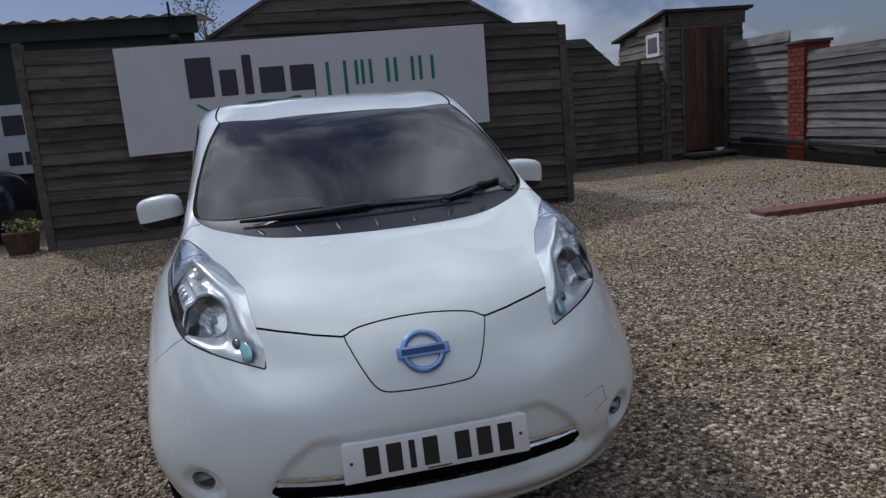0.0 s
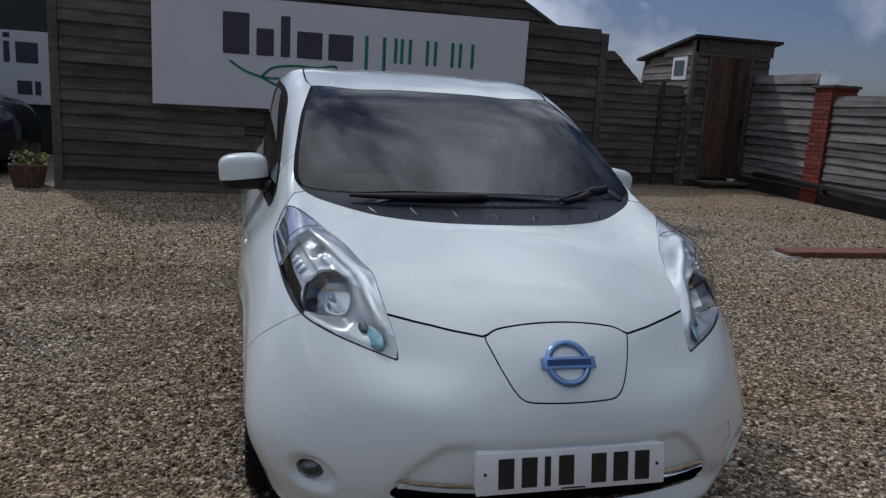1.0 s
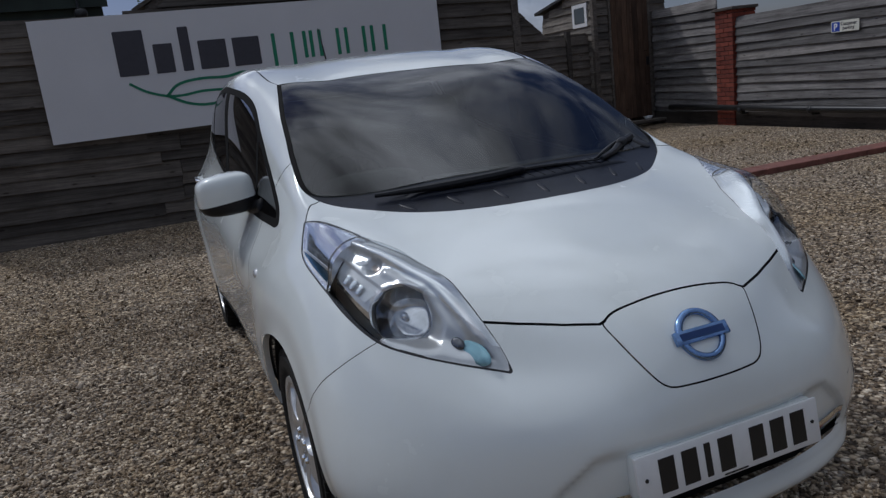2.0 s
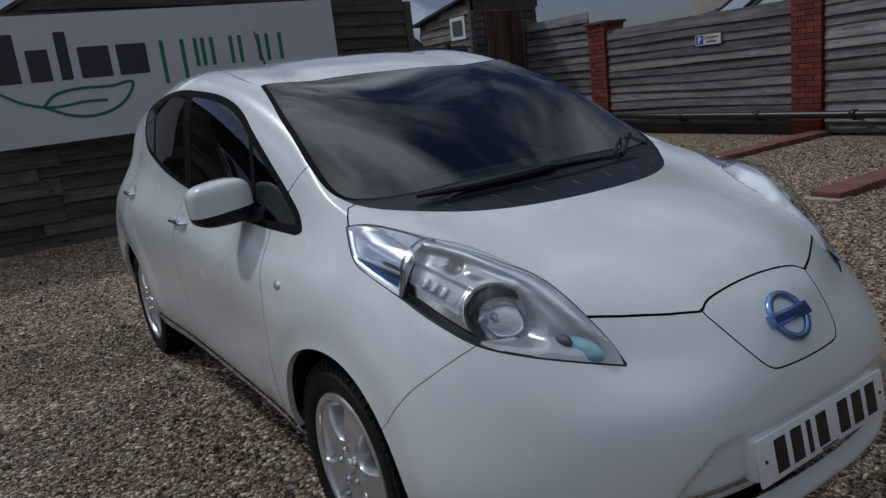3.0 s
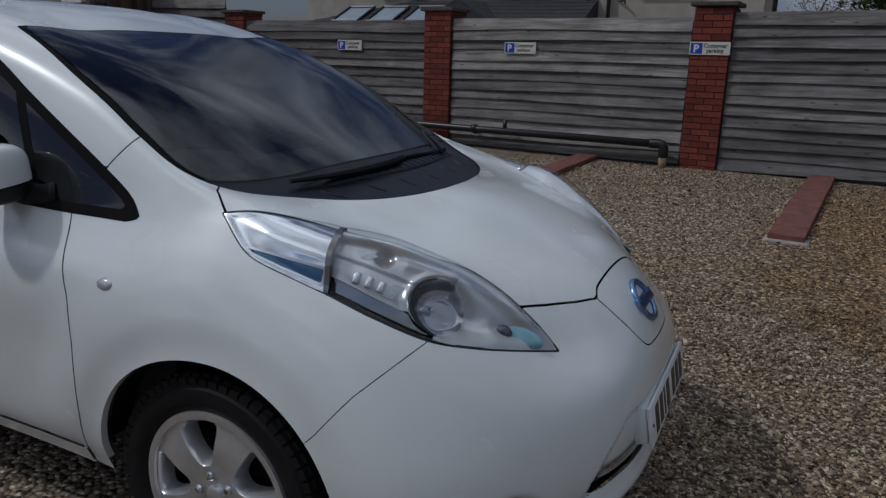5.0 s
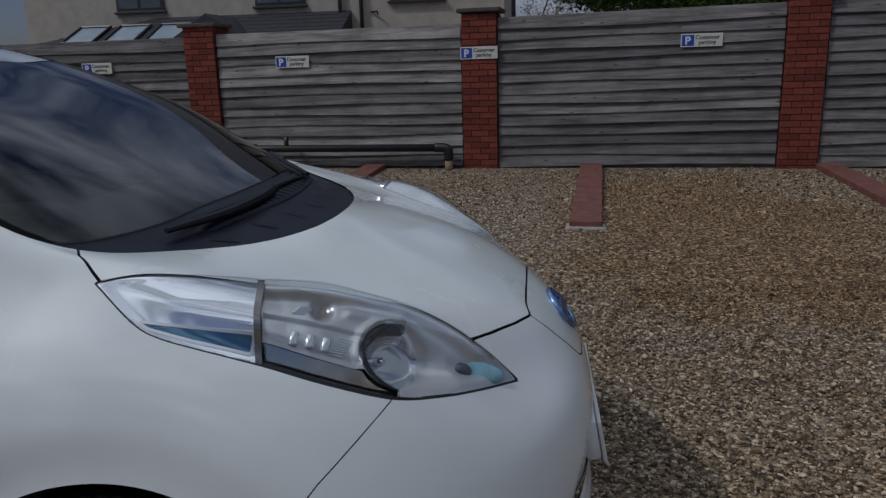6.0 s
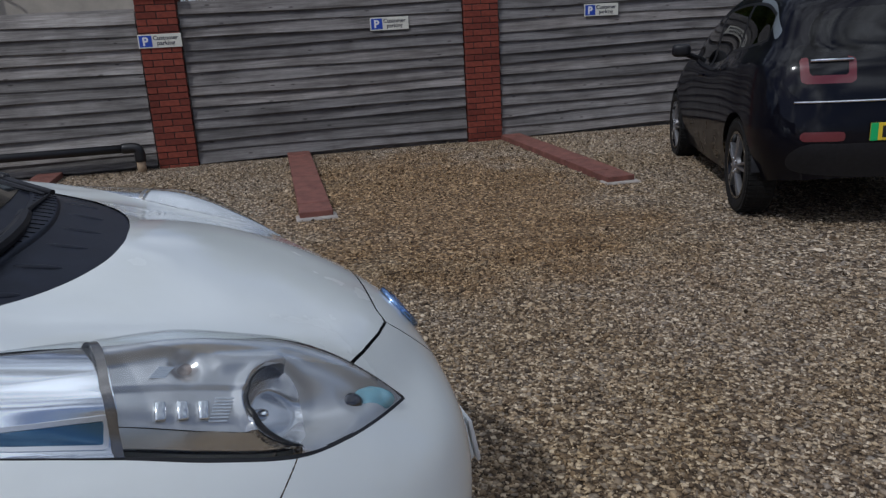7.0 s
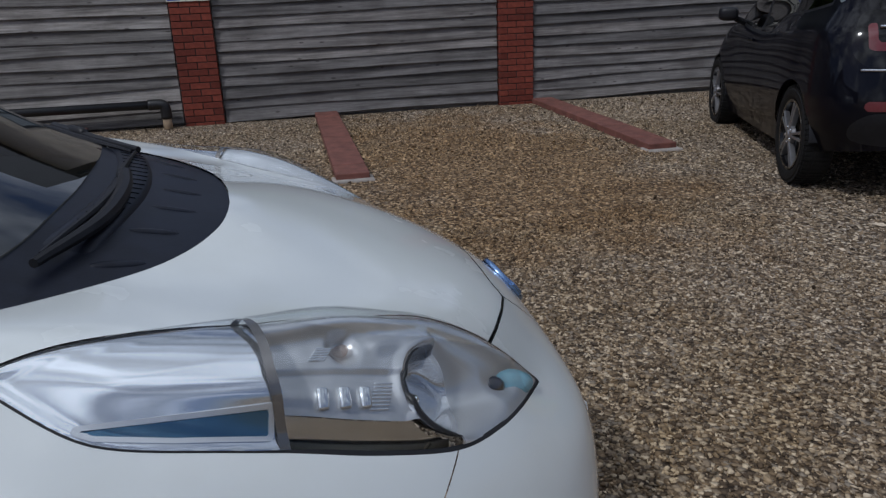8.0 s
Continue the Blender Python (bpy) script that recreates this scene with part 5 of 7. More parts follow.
for side in (1, -1):
    flip = Matrix.Identity(4) if side == 1 else MIRROR
    lampob = panel("headlamp", ("lamp_front",), LAMP_LENS, car, side, lens_lift, "clear headlamp with chrome reflectors and a teal tip lens")
    lampob.visible_shadow = False
    panel("rear_lens", ("lamp",), LAMP_LENS, lampob, side, lens_lift).visible_shadow = False
    panel("seal", ("lamp_seal",), SEAL_BLACK, lampob, side, -.002)
    panel("divider", ("lamp_bar",), BAR_GREY, lampob, side, lambda p: lens_lift(p) - .002)
    panel("housing", ("lamp_front",), HOUSING, lampob, side, chamber_lift, "silver lamp housing", floor_shell)
    panel("brow", ("brow",), BROW, lampob, side, chamber_lift, "pale inner lip under the lens", floor_shell)
    panel("tray", ("tray",), TRAY, lampob, side, chamber_lift, "smooth silver trough running to the tip", floor_shell)
    panel("bowl_wall", ("bowl_back",), DARK_REFLECT, lampob, side, chamber_lift, "dark back wall of the bowl", floor_shell)
    panel("reflector_bowl", ("bowl",), BOWL, lampob, side, chamber_lift, "fluted reflector bowl of the dipped beam", floor_shell)
    panel("lower_reflector", ("band",), BAND_CHROME, lampob, side, band_lift, "mirror-bright lower reflector", floor_shell)
    panel("rear_reflector", ("lamp",), LAMP_CHROME, lampob, side, rear_lift, "bright chrome rear reflector", floor_shell, True)
    panel("insert_frame", ("insert_frame",), FRAME_SILVER, lampob, side, lambda p: rear_lift(p) + .003, "", floor_shell, True)
    panel("blue_insert", ("insert",), BLUE_REFLECT, lampob, side, lambda p: rear_lift(p) + .001, "blue lamp insert", floor_shell)
    # dark edge round the back of the bowl, and the bulb shield inside it
    edge = []
    for a in np.linspace(-1.0, 1.5, 25):
        q = LOW_Q + (LOW_U * math.cos(a), LOW_V * math.sin(a))
        edge.append(flip @ Vector(lamp_point(q, depth_at(q) + .0015)))
    part("bowl_edge", Mesh().tube(edge, [.0010 + .0052 * math.sin(math.pi * (k / 24) ** 1.6) for k in range(25)], 6), SEAL_BLACK, lampob, "black edge of the reflector bowl", True)
    q = LOW_Q + (.050, .004)
    shield = Mesh().revolve([(0, .026), (.006, .024), (.010, .016), (.011, -.012)], 16, REV)
    part("bulb_shield", grow(shield, flip @ frame_at(lamp_point(q, depth_at(q) - .004), Vector((-.35, -.90, .20)))), CHROME, lampob, "", 30)
    # the indicator's bulb in its cup
    cup_p = lamp_point(IND_Q, depth_at(IND_Q))
    bulb = Mesh().revolve([(0, .018), (.005, .017), (.008, .013), (.009, .008), (.008, .0), (.006, -.006)], 18, REV)
    part("indicator_bulb", grow(bulb, flip @ frame_at(cup_p, Vector(LAMP_N) + Vector((0, -.4, 0)))), AMBER, lampob, "warm clear indicator bulb", True)
    # three small upright louvres
    for k in range(3):
        q = lamp_flat([Vector((-.704, .625, .902)).lerp(Vector((-.691, .567, .886)), k / 2)])[0]
        lv = Mesh().rbox(-.0085, -.015, -.006, .0085, .015, .006, .004)
        part("louvre", grow(lv, flip @ Matrix.Translation(lamp_point(q, depth_at(q) + .002)) @ LAMP_POSE), LOUVRE, lampob, "", 50)
    # fine ribs behind the indicator and before the louvres
    for k in range(8):
        for q0, q1, ln in (((-.668, .625, .938), (-.655, .610, .948), .012), ((-.700, .545, .872), (-.672, .530, .893), .015)):
            q = lamp_flat([Vector(q0).lerp(Vector(q1), k / 7)])[0]
            part("housing_rib", grow(Mesh().rbox(-ln, -.0013, -.003, ln, .0013, .002, .001), flip @ Matrix.Translation(lamp_point(q, depth_at(q))) @ LAMP_POSE), LOUVRE, lampob)
    # tip lens and its bulb
    tip = Mesh().revolve([(0, .010), (.010, .008), (.016, .002), (.017, -.008)], 22, REV)
    part("position_lens", grow(tip, flip @ Matrix.Translation(lamp_point(TEAL_Q, depth_at(TEAL_Q) + .001)) @ LAMP_POSE @ pose(0, 0, 0, 0, 0, 3) @ Matrix.Diagonal((3.8, 1.5, .42, 1))), TEAL_SOLID, lampob, "teal position lamp lens", True)
    eyeb = Mesh().revolve([(0, .005), (.009, .0045), (.015, .0), (.015, -.01)], 18, REV)
    part("position_bulb", grow(eyeb, flip @ Matrix.Translation(lamp_point(TIP_Q, depth_at(TIP_Q) + .003)) @ LAMP_POSE @ Matrix.Diagonal((1.5, 1, 1, 1))), DARK_REFLECT, lampob, "", True)

# ---- wheels, mirrors, wipers, handles, cabin ----
def build_wheel(parent, at, spokes=5, rim_r=.226, tyre_r=.318, alloy=None, thin=False, rim_mat=None):
    """A wheel whose outer face looks along the local -x axis."""
    alloy = alloy or ALLOY
    wh = new("wheel")
    wh.parent = parent
    wh.matrix_world = at
    tyre = Mesh().revolve([(rim_r - .012, .02), (rim_r + .004, .004), (rim_r + .030, -.008), (tyre_r - .030, -.006), (tyre_r - .010, .012), (tyre_r, .045), (tyre_r, .165), (tyre_r - .012, .195), (rim_r, .20)], 72)
    t = part("tyre", tyre, RUBBER, wh, "", 35)
    # tread blocks at the shoulder
    tread = Mesh()
    for k in range(60):
        a = 2 * math.pi * k / 60
        m4 = pose(0, 0, 0, math.degrees(a), 0, 0)
        for x0 in (.014, .075, .125):
            tread.box(x0, -.011, tyre_r - .006, x0 + .046, .011, tyre_r + .004, m4)
        tread.box(-.001, -.0125, tyre_r - .024, .040, .0125, tyre_r - .004, m4)
    tagged(part("tread", tread, RUBBER, t), "", "", "", "stuff")
    rim = part("rim", Mesh().revolve([(rim_r + .002, .012), (rim_r - .002, .000), (rim_r - .020, .001), (rim_r - .026, .022)], 64), rim_mat or alloy, wh, "", 35)
    part("barrel", Mesh().revolve([(rim_r - .026, .022), (rim_r - .034, .07), (rim_r - .040, .15), (rim_r - .02, .19)], 48), BARREL, wh, "", 35)
    part("brake_disc", Mesh().revolve([(.03, .085), (.135, .085), (.137, .09), (.137, .105), (.03, .105)], 40), DARK_STEEL, wh, "", 30)
    part("inner_shadow", Mesh().revolve([(.0, .15), (rim_r - .038, .15)], 40), TRIM, wh)
    sp = Mesh()
    if thin:
        for k in range(spokes):
            m4 = pose(0, 0, 0, 360 * k / spokes + 12, 0, 0)
            for off in (-.012, .012):
                prof = []
                for r, x, w in ((.045, -.012, .011), (.10, -.007, .010), (rim_r * .68, -.004, .011), (rim_r * .84, .0, .011), (rim_r - .012, .003, .010)):
                    o2 = off * (r / .1)
                    prof.append([(x + .012, o2 - w, r), (x + .002, o2 - w * .92, r), (x - .002, o2 - w * .5, r), (x - .002, o2 + w * .5, r), (x + .002, o2 + w * .92, r), (x + .012, o2 + w, r), (x + .035, o2 + w, r), (x + .035, o2 - w, r)])
                q = 8
                sp.add([m4 @ Vector(v) for row in prof for v in row], [(i * q + j, i * q + (j + 1) % q, (i + 1) * q + (j + 1) % q, (i + 1) * q + j) for i in range(len(prof) - 1) for j in range(q)] + [tuple(range(q))[::-1]])
    else:
        # a dished face with five rounded windows, each with a bevelled deep edge
        r_out, half = rim_r - .018, math.pi / spokes
        face_x = lambda y, z: .010 * (1 - ease(.03, .12, math.hypot(y, z))) - .002 + .010 * ease(.6, 1, math.hypot(y, z) / r_out)
        border = [(t * r_out * math.sin(-half), t * r_out * math.cos(half)) for t in np.linspace(0, 1, 240)] + [(r_out * math.sin(a_), r_out * math.cos(a_)) for a_ in np.linspace(-half, half, 240)] + [(t * r_out * math.sin(half), t * r_out * math.cos(half)) for t in np.linspace(1, 0, 240)]
        zc = .140
        border_a = np.array([math.atan2(y_, z_ - zc) for y_, z_ in border])
        pw = lambda v_: math.copysign(abs(v_) ** .48, v_)
        outline = [((.049 + .026 * pw(math.cos(th))) * pw(math.sin(th)), zc + .060 * pw(math.cos(th))) for th in np.linspace(0, 2 * math.pi, 720, endpoint=False)]
        outline_a = np.array([math.atan2(y_, z_ - zc) for y_, z_ in outline])
        corner = math.atan2(r_out * math.sin(half), r_out * math.cos(half) - zc)
        turns = sorted([*np.linspace(-math.pi, math.pi, 44, endpoint=False), corner, -corner])
        near = lambda arr, th: int(np.abs((arr - th + math.pi) % (2 * math.pi) - math.pi).argmin())
        n = len(turns)
        hole, rim_pts = [outline[near(outline_a, th)] for th in turns], [border[near(border_a, th)] for th in turns]
        for k in range(spokes):
            m4 = pose(0, 0, 0, 360 * k / spokes + 48, 0, 0)
            rows = []
            for t in (0.0, .34, .67, 1.0):
                rows.append([(face_x(y0 + (y1 - y0) * t, z0 + (z1 - z0) * t), y0 + (y1 - y0) * t, z0 + (z1 - z0) * t) for (y0, z0), (y1, z1) in zip(rim_pts, hole)])
            for shrink, deep in ((.975, .002), (.92, .014), (.85, .050)):
                rows.append([(face_x(y_, z_) + deep, y_ * shrink, zc + (z_ - zc) * shrink) for y_, z_ in hole])
            sp.add([m4 @ Vector(q) for row in rows for q in row], [(i * n + j, i * n + (j + 1) % n, (i + 1) * n + (j + 1) % n, (i + 1) * n + j) for i in range(len(rows) - 1) for j in range(n)])
    part("spokes", sp, alloy, rim, "", 40 if thin else 28)
    hub = part("hub", Mesh().revolve([(0, -.020), (.028, -.020), (.032, -.016), (.034, -.012), (.060, -.010), (.070, -.004), (.074, .02)] if thin else [(0, -.004), (.020, -.004), (.025, -.001), (.028, .012)], 40), alloy, wh, "", 35)
    for k in range(5):
        m4 = pose(0, 0, 0, 72 * k + 48, 0, 0) @ Matrix.Translation((-.0105 if thin else .002, 0, .052))
        part("wheel_nut", Mesh().revolve([(0, -.008), (.008, -.008), (.010, -.002), (.013, .001)], 10, m4), CHROME, hub)
    return wh


for hub_y in HUBS:
    build_wheel(car, Matrix.Translation((-.850, hub_y, .318)) @ pose(0, 0, 0, 9, 0, 0))
    build_wheel(car, Matrix.Translation((.850, hub_y, .318)) @ pose(0, 0, 0, 0, 0, 180))
    for sgn in (-1, 1):
        ar = Mesh().revolve([(.372, 0.0), (.374, .010), (.385, .03), (.385, .26), (.05, .27)], 40, Matrix.Translation((sgn * .850, hub_y, .318)) @ (Matrix.Identity(4) if sgn < 0 else pose(0, 0, 0, 0, 0, 180)), 8, 172)
        part("arch_liner", ar, TRIM, car, "", 40)
        lip_pts = []
        for k in range(41):
            a = radians(-22 + 224 * k / 40)
            yy, zz = hub_y + .3725 * math.cos(a), .318 + .3725 * math.sin(a)
            if zz > .29:
                p, n = at_shell(yy + .004 * math.cos(a), zz + .004 * math.sin(a), "yz")
                lip_pts.append(Vector((-p.x * (1 if sgn > 0 else -1), yy, zz)))
        inner = [q + Vector((-sgn * .020, 0, 0)) for q in lip_pts]
        n = len(lip_pts)
        part("arch_lip", Mesh().add([*lip_pts, *inner], [(i, i + 1, n + i + 1, n + i) for i in range(n - 1)]), WHITE_PAINT, car, "", True)


def blob(cx, cy, cz, hx, hy, hz, power=2.6, n=26, m_=16):
    """A soft rounded box."""
    msh = Mesh()
    f = lambda v: math.copysign(abs(v) ** (2 / power), v)
    vs = []
    for j in range(m_ + 1):
        b = -math.pi / 2 + math.pi * j / m_
        for i in range(n):
            a = 2 * math.pi * i / n
            vs.append((cx + hx * f(math.cos(b)) * f(math.cos(a)), cy + hy * f(math.cos(b)) * f(math.sin(a)), cz + hz * f(math.sin(b))))
    msh.add(vs, [(j * n + i, j * n + (i + 1) % n, (j + 1) * n + (i + 1) % n, (j + 1) * n + i) for j in range(m_) for i in range(n)])
    return msh


def mirror_half(mesh, z_cut, keep_above):
    bm = bmesh.new()
    me = bpy.data.meshes.new("tmp")
    me.from_pydata(mesh.v, [], mesh.f)
    bm.from_mesh(me)
    bmesh.ops.bisect_plane(bm, geom=bm.verts[:] + bm.edges[:] + bm.faces[:], plane_co=(0, 0, z_cut), plane_no=(0.06, 0, -1) if keep_above else (-0.06, 0, 1), clear_outer=True)
    bm.verts.index_update()
    out = Mesh().add([v.co for v in bm.verts], [[v.index for v in f.verts] for f in bm.faces])
    bm.free()
    bpy.data.meshes.remove(me)
    return out


for sgn in (1, -1):
    flip = Matrix.Identity(4) if sgn == 1 else MIRROR
    shape = blob(0, 0, 0, .102, .080, .074, 3.6)
    shape.v = [(x, y * (1.0 - .25 * (x < 0) * (-x / .102)) + .02 * (-x / .102), z * (1 - .08 * max(0, -x / .102)) + .012 * (z > 0)) for x, y, z in shape.v]
    place = flip @ Matrix.Translation((-.884, 1.665, 1.060)) @ pose(0, 0, 0, 0, -5, 8)
    cap = part("door_mirror", grow(mirror_half(shape, -.020, True), place), WHITE_PAINT, car, "white door mirror with a black lower shell", True)
    part("lower_shell", grow(mirror_half(shape, -.022, False), place), TRIM, cap, "", True)
    part("mirror_glass", grow(blob(0, .070, .008, .085, .008, .046, 3.0), place), CHROME, cap, "", True)
    arm = [Vector(q) for q in spline([(-.83, 1.655, 1.040), (-.79, 1.63, 1.012), (-.765, 1.58, 1.005), (-.750, 1.53, 1.015)], 10)]
    part("mirror_arm", grow(Mesh().tube(arm, [.030, .032, .034, .034, .034, .034, .036, .038, .040, .040], 10), flip), TRIM, cap, "", True)
    # handles
    for hy, hz in ((2.40, .925), (3.40, .988)):
        pts = [Vector(q) for q in spline([at_shell(hy + d, hz + .02 * d, "yz")[0] + Vector((-o, 0, 0)) for d, o in ((-.11, .002), (-.08, .026), (0, .034), (.08, .026), (.11, .002))], 18)]
        part("door_handle", grow(Mesh().tube(pts, [.006 + .006 * math.sin(math.pi * k / 17) for k in range(18)], 10), flip), CHROME, car, "chrome door handle", True)
    # side repeater on the wing
    p, n = at_shell(1.256, .832, "yz")
    rp = Mesh().revolve([(0, .008), (.012, .007), (.019, .002), (.021, -.003)], 22, frame_at(p, n) @ Matrix.Diagonal((1.35, .8, 1, 1)) @ pose(0, 0, 0, 0, -90, 0))
    part("side_repeater", grow(rp, flip), REPEATER, car, "clear oval side repeater", True)


def on_screen(x, y, lift=.012):
    p, n = at_shell(x, y, "xy")
    return p + n * lift


# wipers: a flat arm with a joint, a thin blade under it
for arm_line, joint, blade_line in ((((-.50, .965), (-.33, .900), (-.15, .884), (-.03, .893)), (-.045, .893), ((-.46, .962), (-.20, .902), (.05, .900), (.285, .898))), (((.29, .893), (.39, .965), (.478, 1.045), (.57, 1.11)), (.478, 1.045), ((.27, .905), (.45, 1.045), (.59, 1.135)))):
    pts = [Vector(q) for q in spline([on_screen(*q, .010 if q[0] < .3 else .003) for q in blade_line], 24)]
    wiper = part("wiper", Mesh().tube(pts, [.003 + .004 * math.sin(math.pi * k / 23) for k in range(24)], 6), TRIM, car, "black wiper lying at the foot of the glass", 40)
    pts = [Vector(q) for q in spline([on_screen(*q, .016 if q[0] < .35 else .008) for q in arm_line], 18)]
    part("wiper_arm", Mesh().tube(pts, [.007 + .007 * math.sin(math.pi * min(k, 12) / 24) for k in range(18)], 8), TRIM, wiper, "", 40)
    p, nn = at_shell(*joint, "xy")
    part("wiper_joint", grow(blob(0, 0, .016, .036, .014, .012, 3.2, 16, 10), frame_at(p, nn, (0, 1, 0)) @ pose(0, 0, 0, 0, 0, 3 if joint[0] < 0 else 40)), TRIM, wiper, "", True)
part("wiper_pivot", grow(blob(0, 0, .004, .022, .040, .007, 3, 18, 10), frame_at(*at_shell(.600, 1.085, "xy"), (0, 1, 0)) @ pose(0, 0, -.006, 0, 0, 35)), TRIM, car, "", True)
# raised arc of the cowl with its air slots, and soft ribs in front of it
def cowl_mid(x):
    return .878 + .34 * x * x


arc_m = Mesh()
across = [(-.034, -.003), (-.030, .003), (-.022, .006), (.022, .007), (.030, .004), (.034, -.003)]
stations = np.linspace(-.44, .44, 41)
for x in stations:
    low = 1 - ease(.36, .44, abs(x))
    arc_m.v += [tuple(on_screen(x, cowl_mid(x) + dy, (h + .003) * low - .0065)) for dy, h in across]
arc_m.f += [(i * 6 + j, (i + 1) * 6 + j, (i + 1) * 6 + j + 1, i * 6 + j + 1) for i in range(40) for j in range(5)]
grille = part("cowl_grille", arc_m, COWL, cowl, "raised cowl grille with thin air slots", 40)
for x in np.linspace(-.31, .31, 17):
    ends = [on_screen(x + .01, cowl_mid(x) - .022, .0027), on_screen(x - .01, cowl_mid(x) + .022, .0034)]
    part("air_slot", Mesh().tube(ends, .0013, 5), GAP, grille)
for x in (-.43, -.29, -.145, .0, .145, .29, .43):
    p = on_screen(x, .790 + .42 * x * x, -.005)
    _, nn = at_shell(x, .790 + .42 * x * x, "xy")
    rib = blob(0, 0, 0, .010, .042, .0045, 2.2, 14, 8)
    part("cowl_rib", grow(rib, frame_at(p, nn, (x * .9, 1, 0))), COWL, cowl, "", True)
# aerial
part("aerial", Mesh().tube([(0, 3.30, 1.50), (0, 3.37, 1.66), (0, 3.44, 1.80)], [.006, .0045, .003], 6), TRIM, car)

# cabin
tub = Mesh().rbox(-.76, 1.15, .30, .76, 3.9, .62, .05)
part("cabin_floor", tub, CABIN, car)
dash = Mesh()
dash_pts = [(y, z) for y, z in ((.98, .98), (1.2, 1.02), (1.42, 1.035), (1.58, 1.02), (1.66, .96), (1.68, .80), (1.62, .62), (.98, .62))]
dash.prism(dash_pts, 1.36, Matrix(((0, 0, 1, -.68), (1, 0, 0, 0), (0, 1, 0, 0), (0, 0, 0, 1))))
part("dashboard", dash, CABIN, car, "", 40)
part("instrument_hood", blob(-.36, 1.46, 1.03, .20, .13, .06, 3), CABIN, car, "", True)
sw = Mesh()
swm = Matrix.Translation((-.37, 1.72, .98)) @ pose(0, 0, 0, 65, 0, 0)
ringp = [swm @ Vector((.185 * math.cos(a), .185 * math.sin(a), 0)) for a in np.linspace(0, 2 * math.pi, 33)]
sw.tube(ringp, .016, 8, False).rbox(-.17, -.03, -.02, .17, .03, .01, .012, swm)
part("steering_wheel", sw, CABIN, car, "", 40)
for x in (-.37, .37):
    for y, h in ((2.15, 1.0), (3.05, .98)):
        seat = part("seat", blob(x, y, .62, .24, .27, .11, 4), CABIN_GREY, car, "", True)
        part("backrest", grow(blob(0, 0, .30, .23, .07, .34, 4), Matrix.Translation((x, y + .22, .62)) @ pose(0, 0, 0, -16, 0, 0)), CABIN_GREY, seat, "", True)
        part("headrest", grow(blob(0, 0, 0, .13, .05, .085, 3.5), Matrix.Translation((x, y + .42, 1.24))), CABIN_GREY, seat, "", True)
part("rear_view_mirror", blob(.02, 1.98, 1.36, .11, .02, .035, 3.5), TRIM, car, "", True)
part("headlining", Mesh().rbox(-.50, 2.1, 1.40, .50, 3.6, 1.43, .01), CABIN_GREY, car)

# ---- hut in the corner ----
def text_mesh(name, words, size, mat, at, parent, bold=0.0, align="LEFT"):
    cu = bpy.data.curves.new(name, "FONT")
    cu.body, cu.size, cu.extrude, cu.offset = words, size, .0008, bold
    cu.align_x = align
    cu.space_line = .85
    tmp = bpy.data.objects.new(name, cu)
    me = bpy.data.meshes.new_from_object(tmp)
    bpy.data.objects.remove(tmp)
    me.materials.append(mat)
    ob = new(name, me)
    ob.parent = parent
    ob.matrix_world = at
    return ob


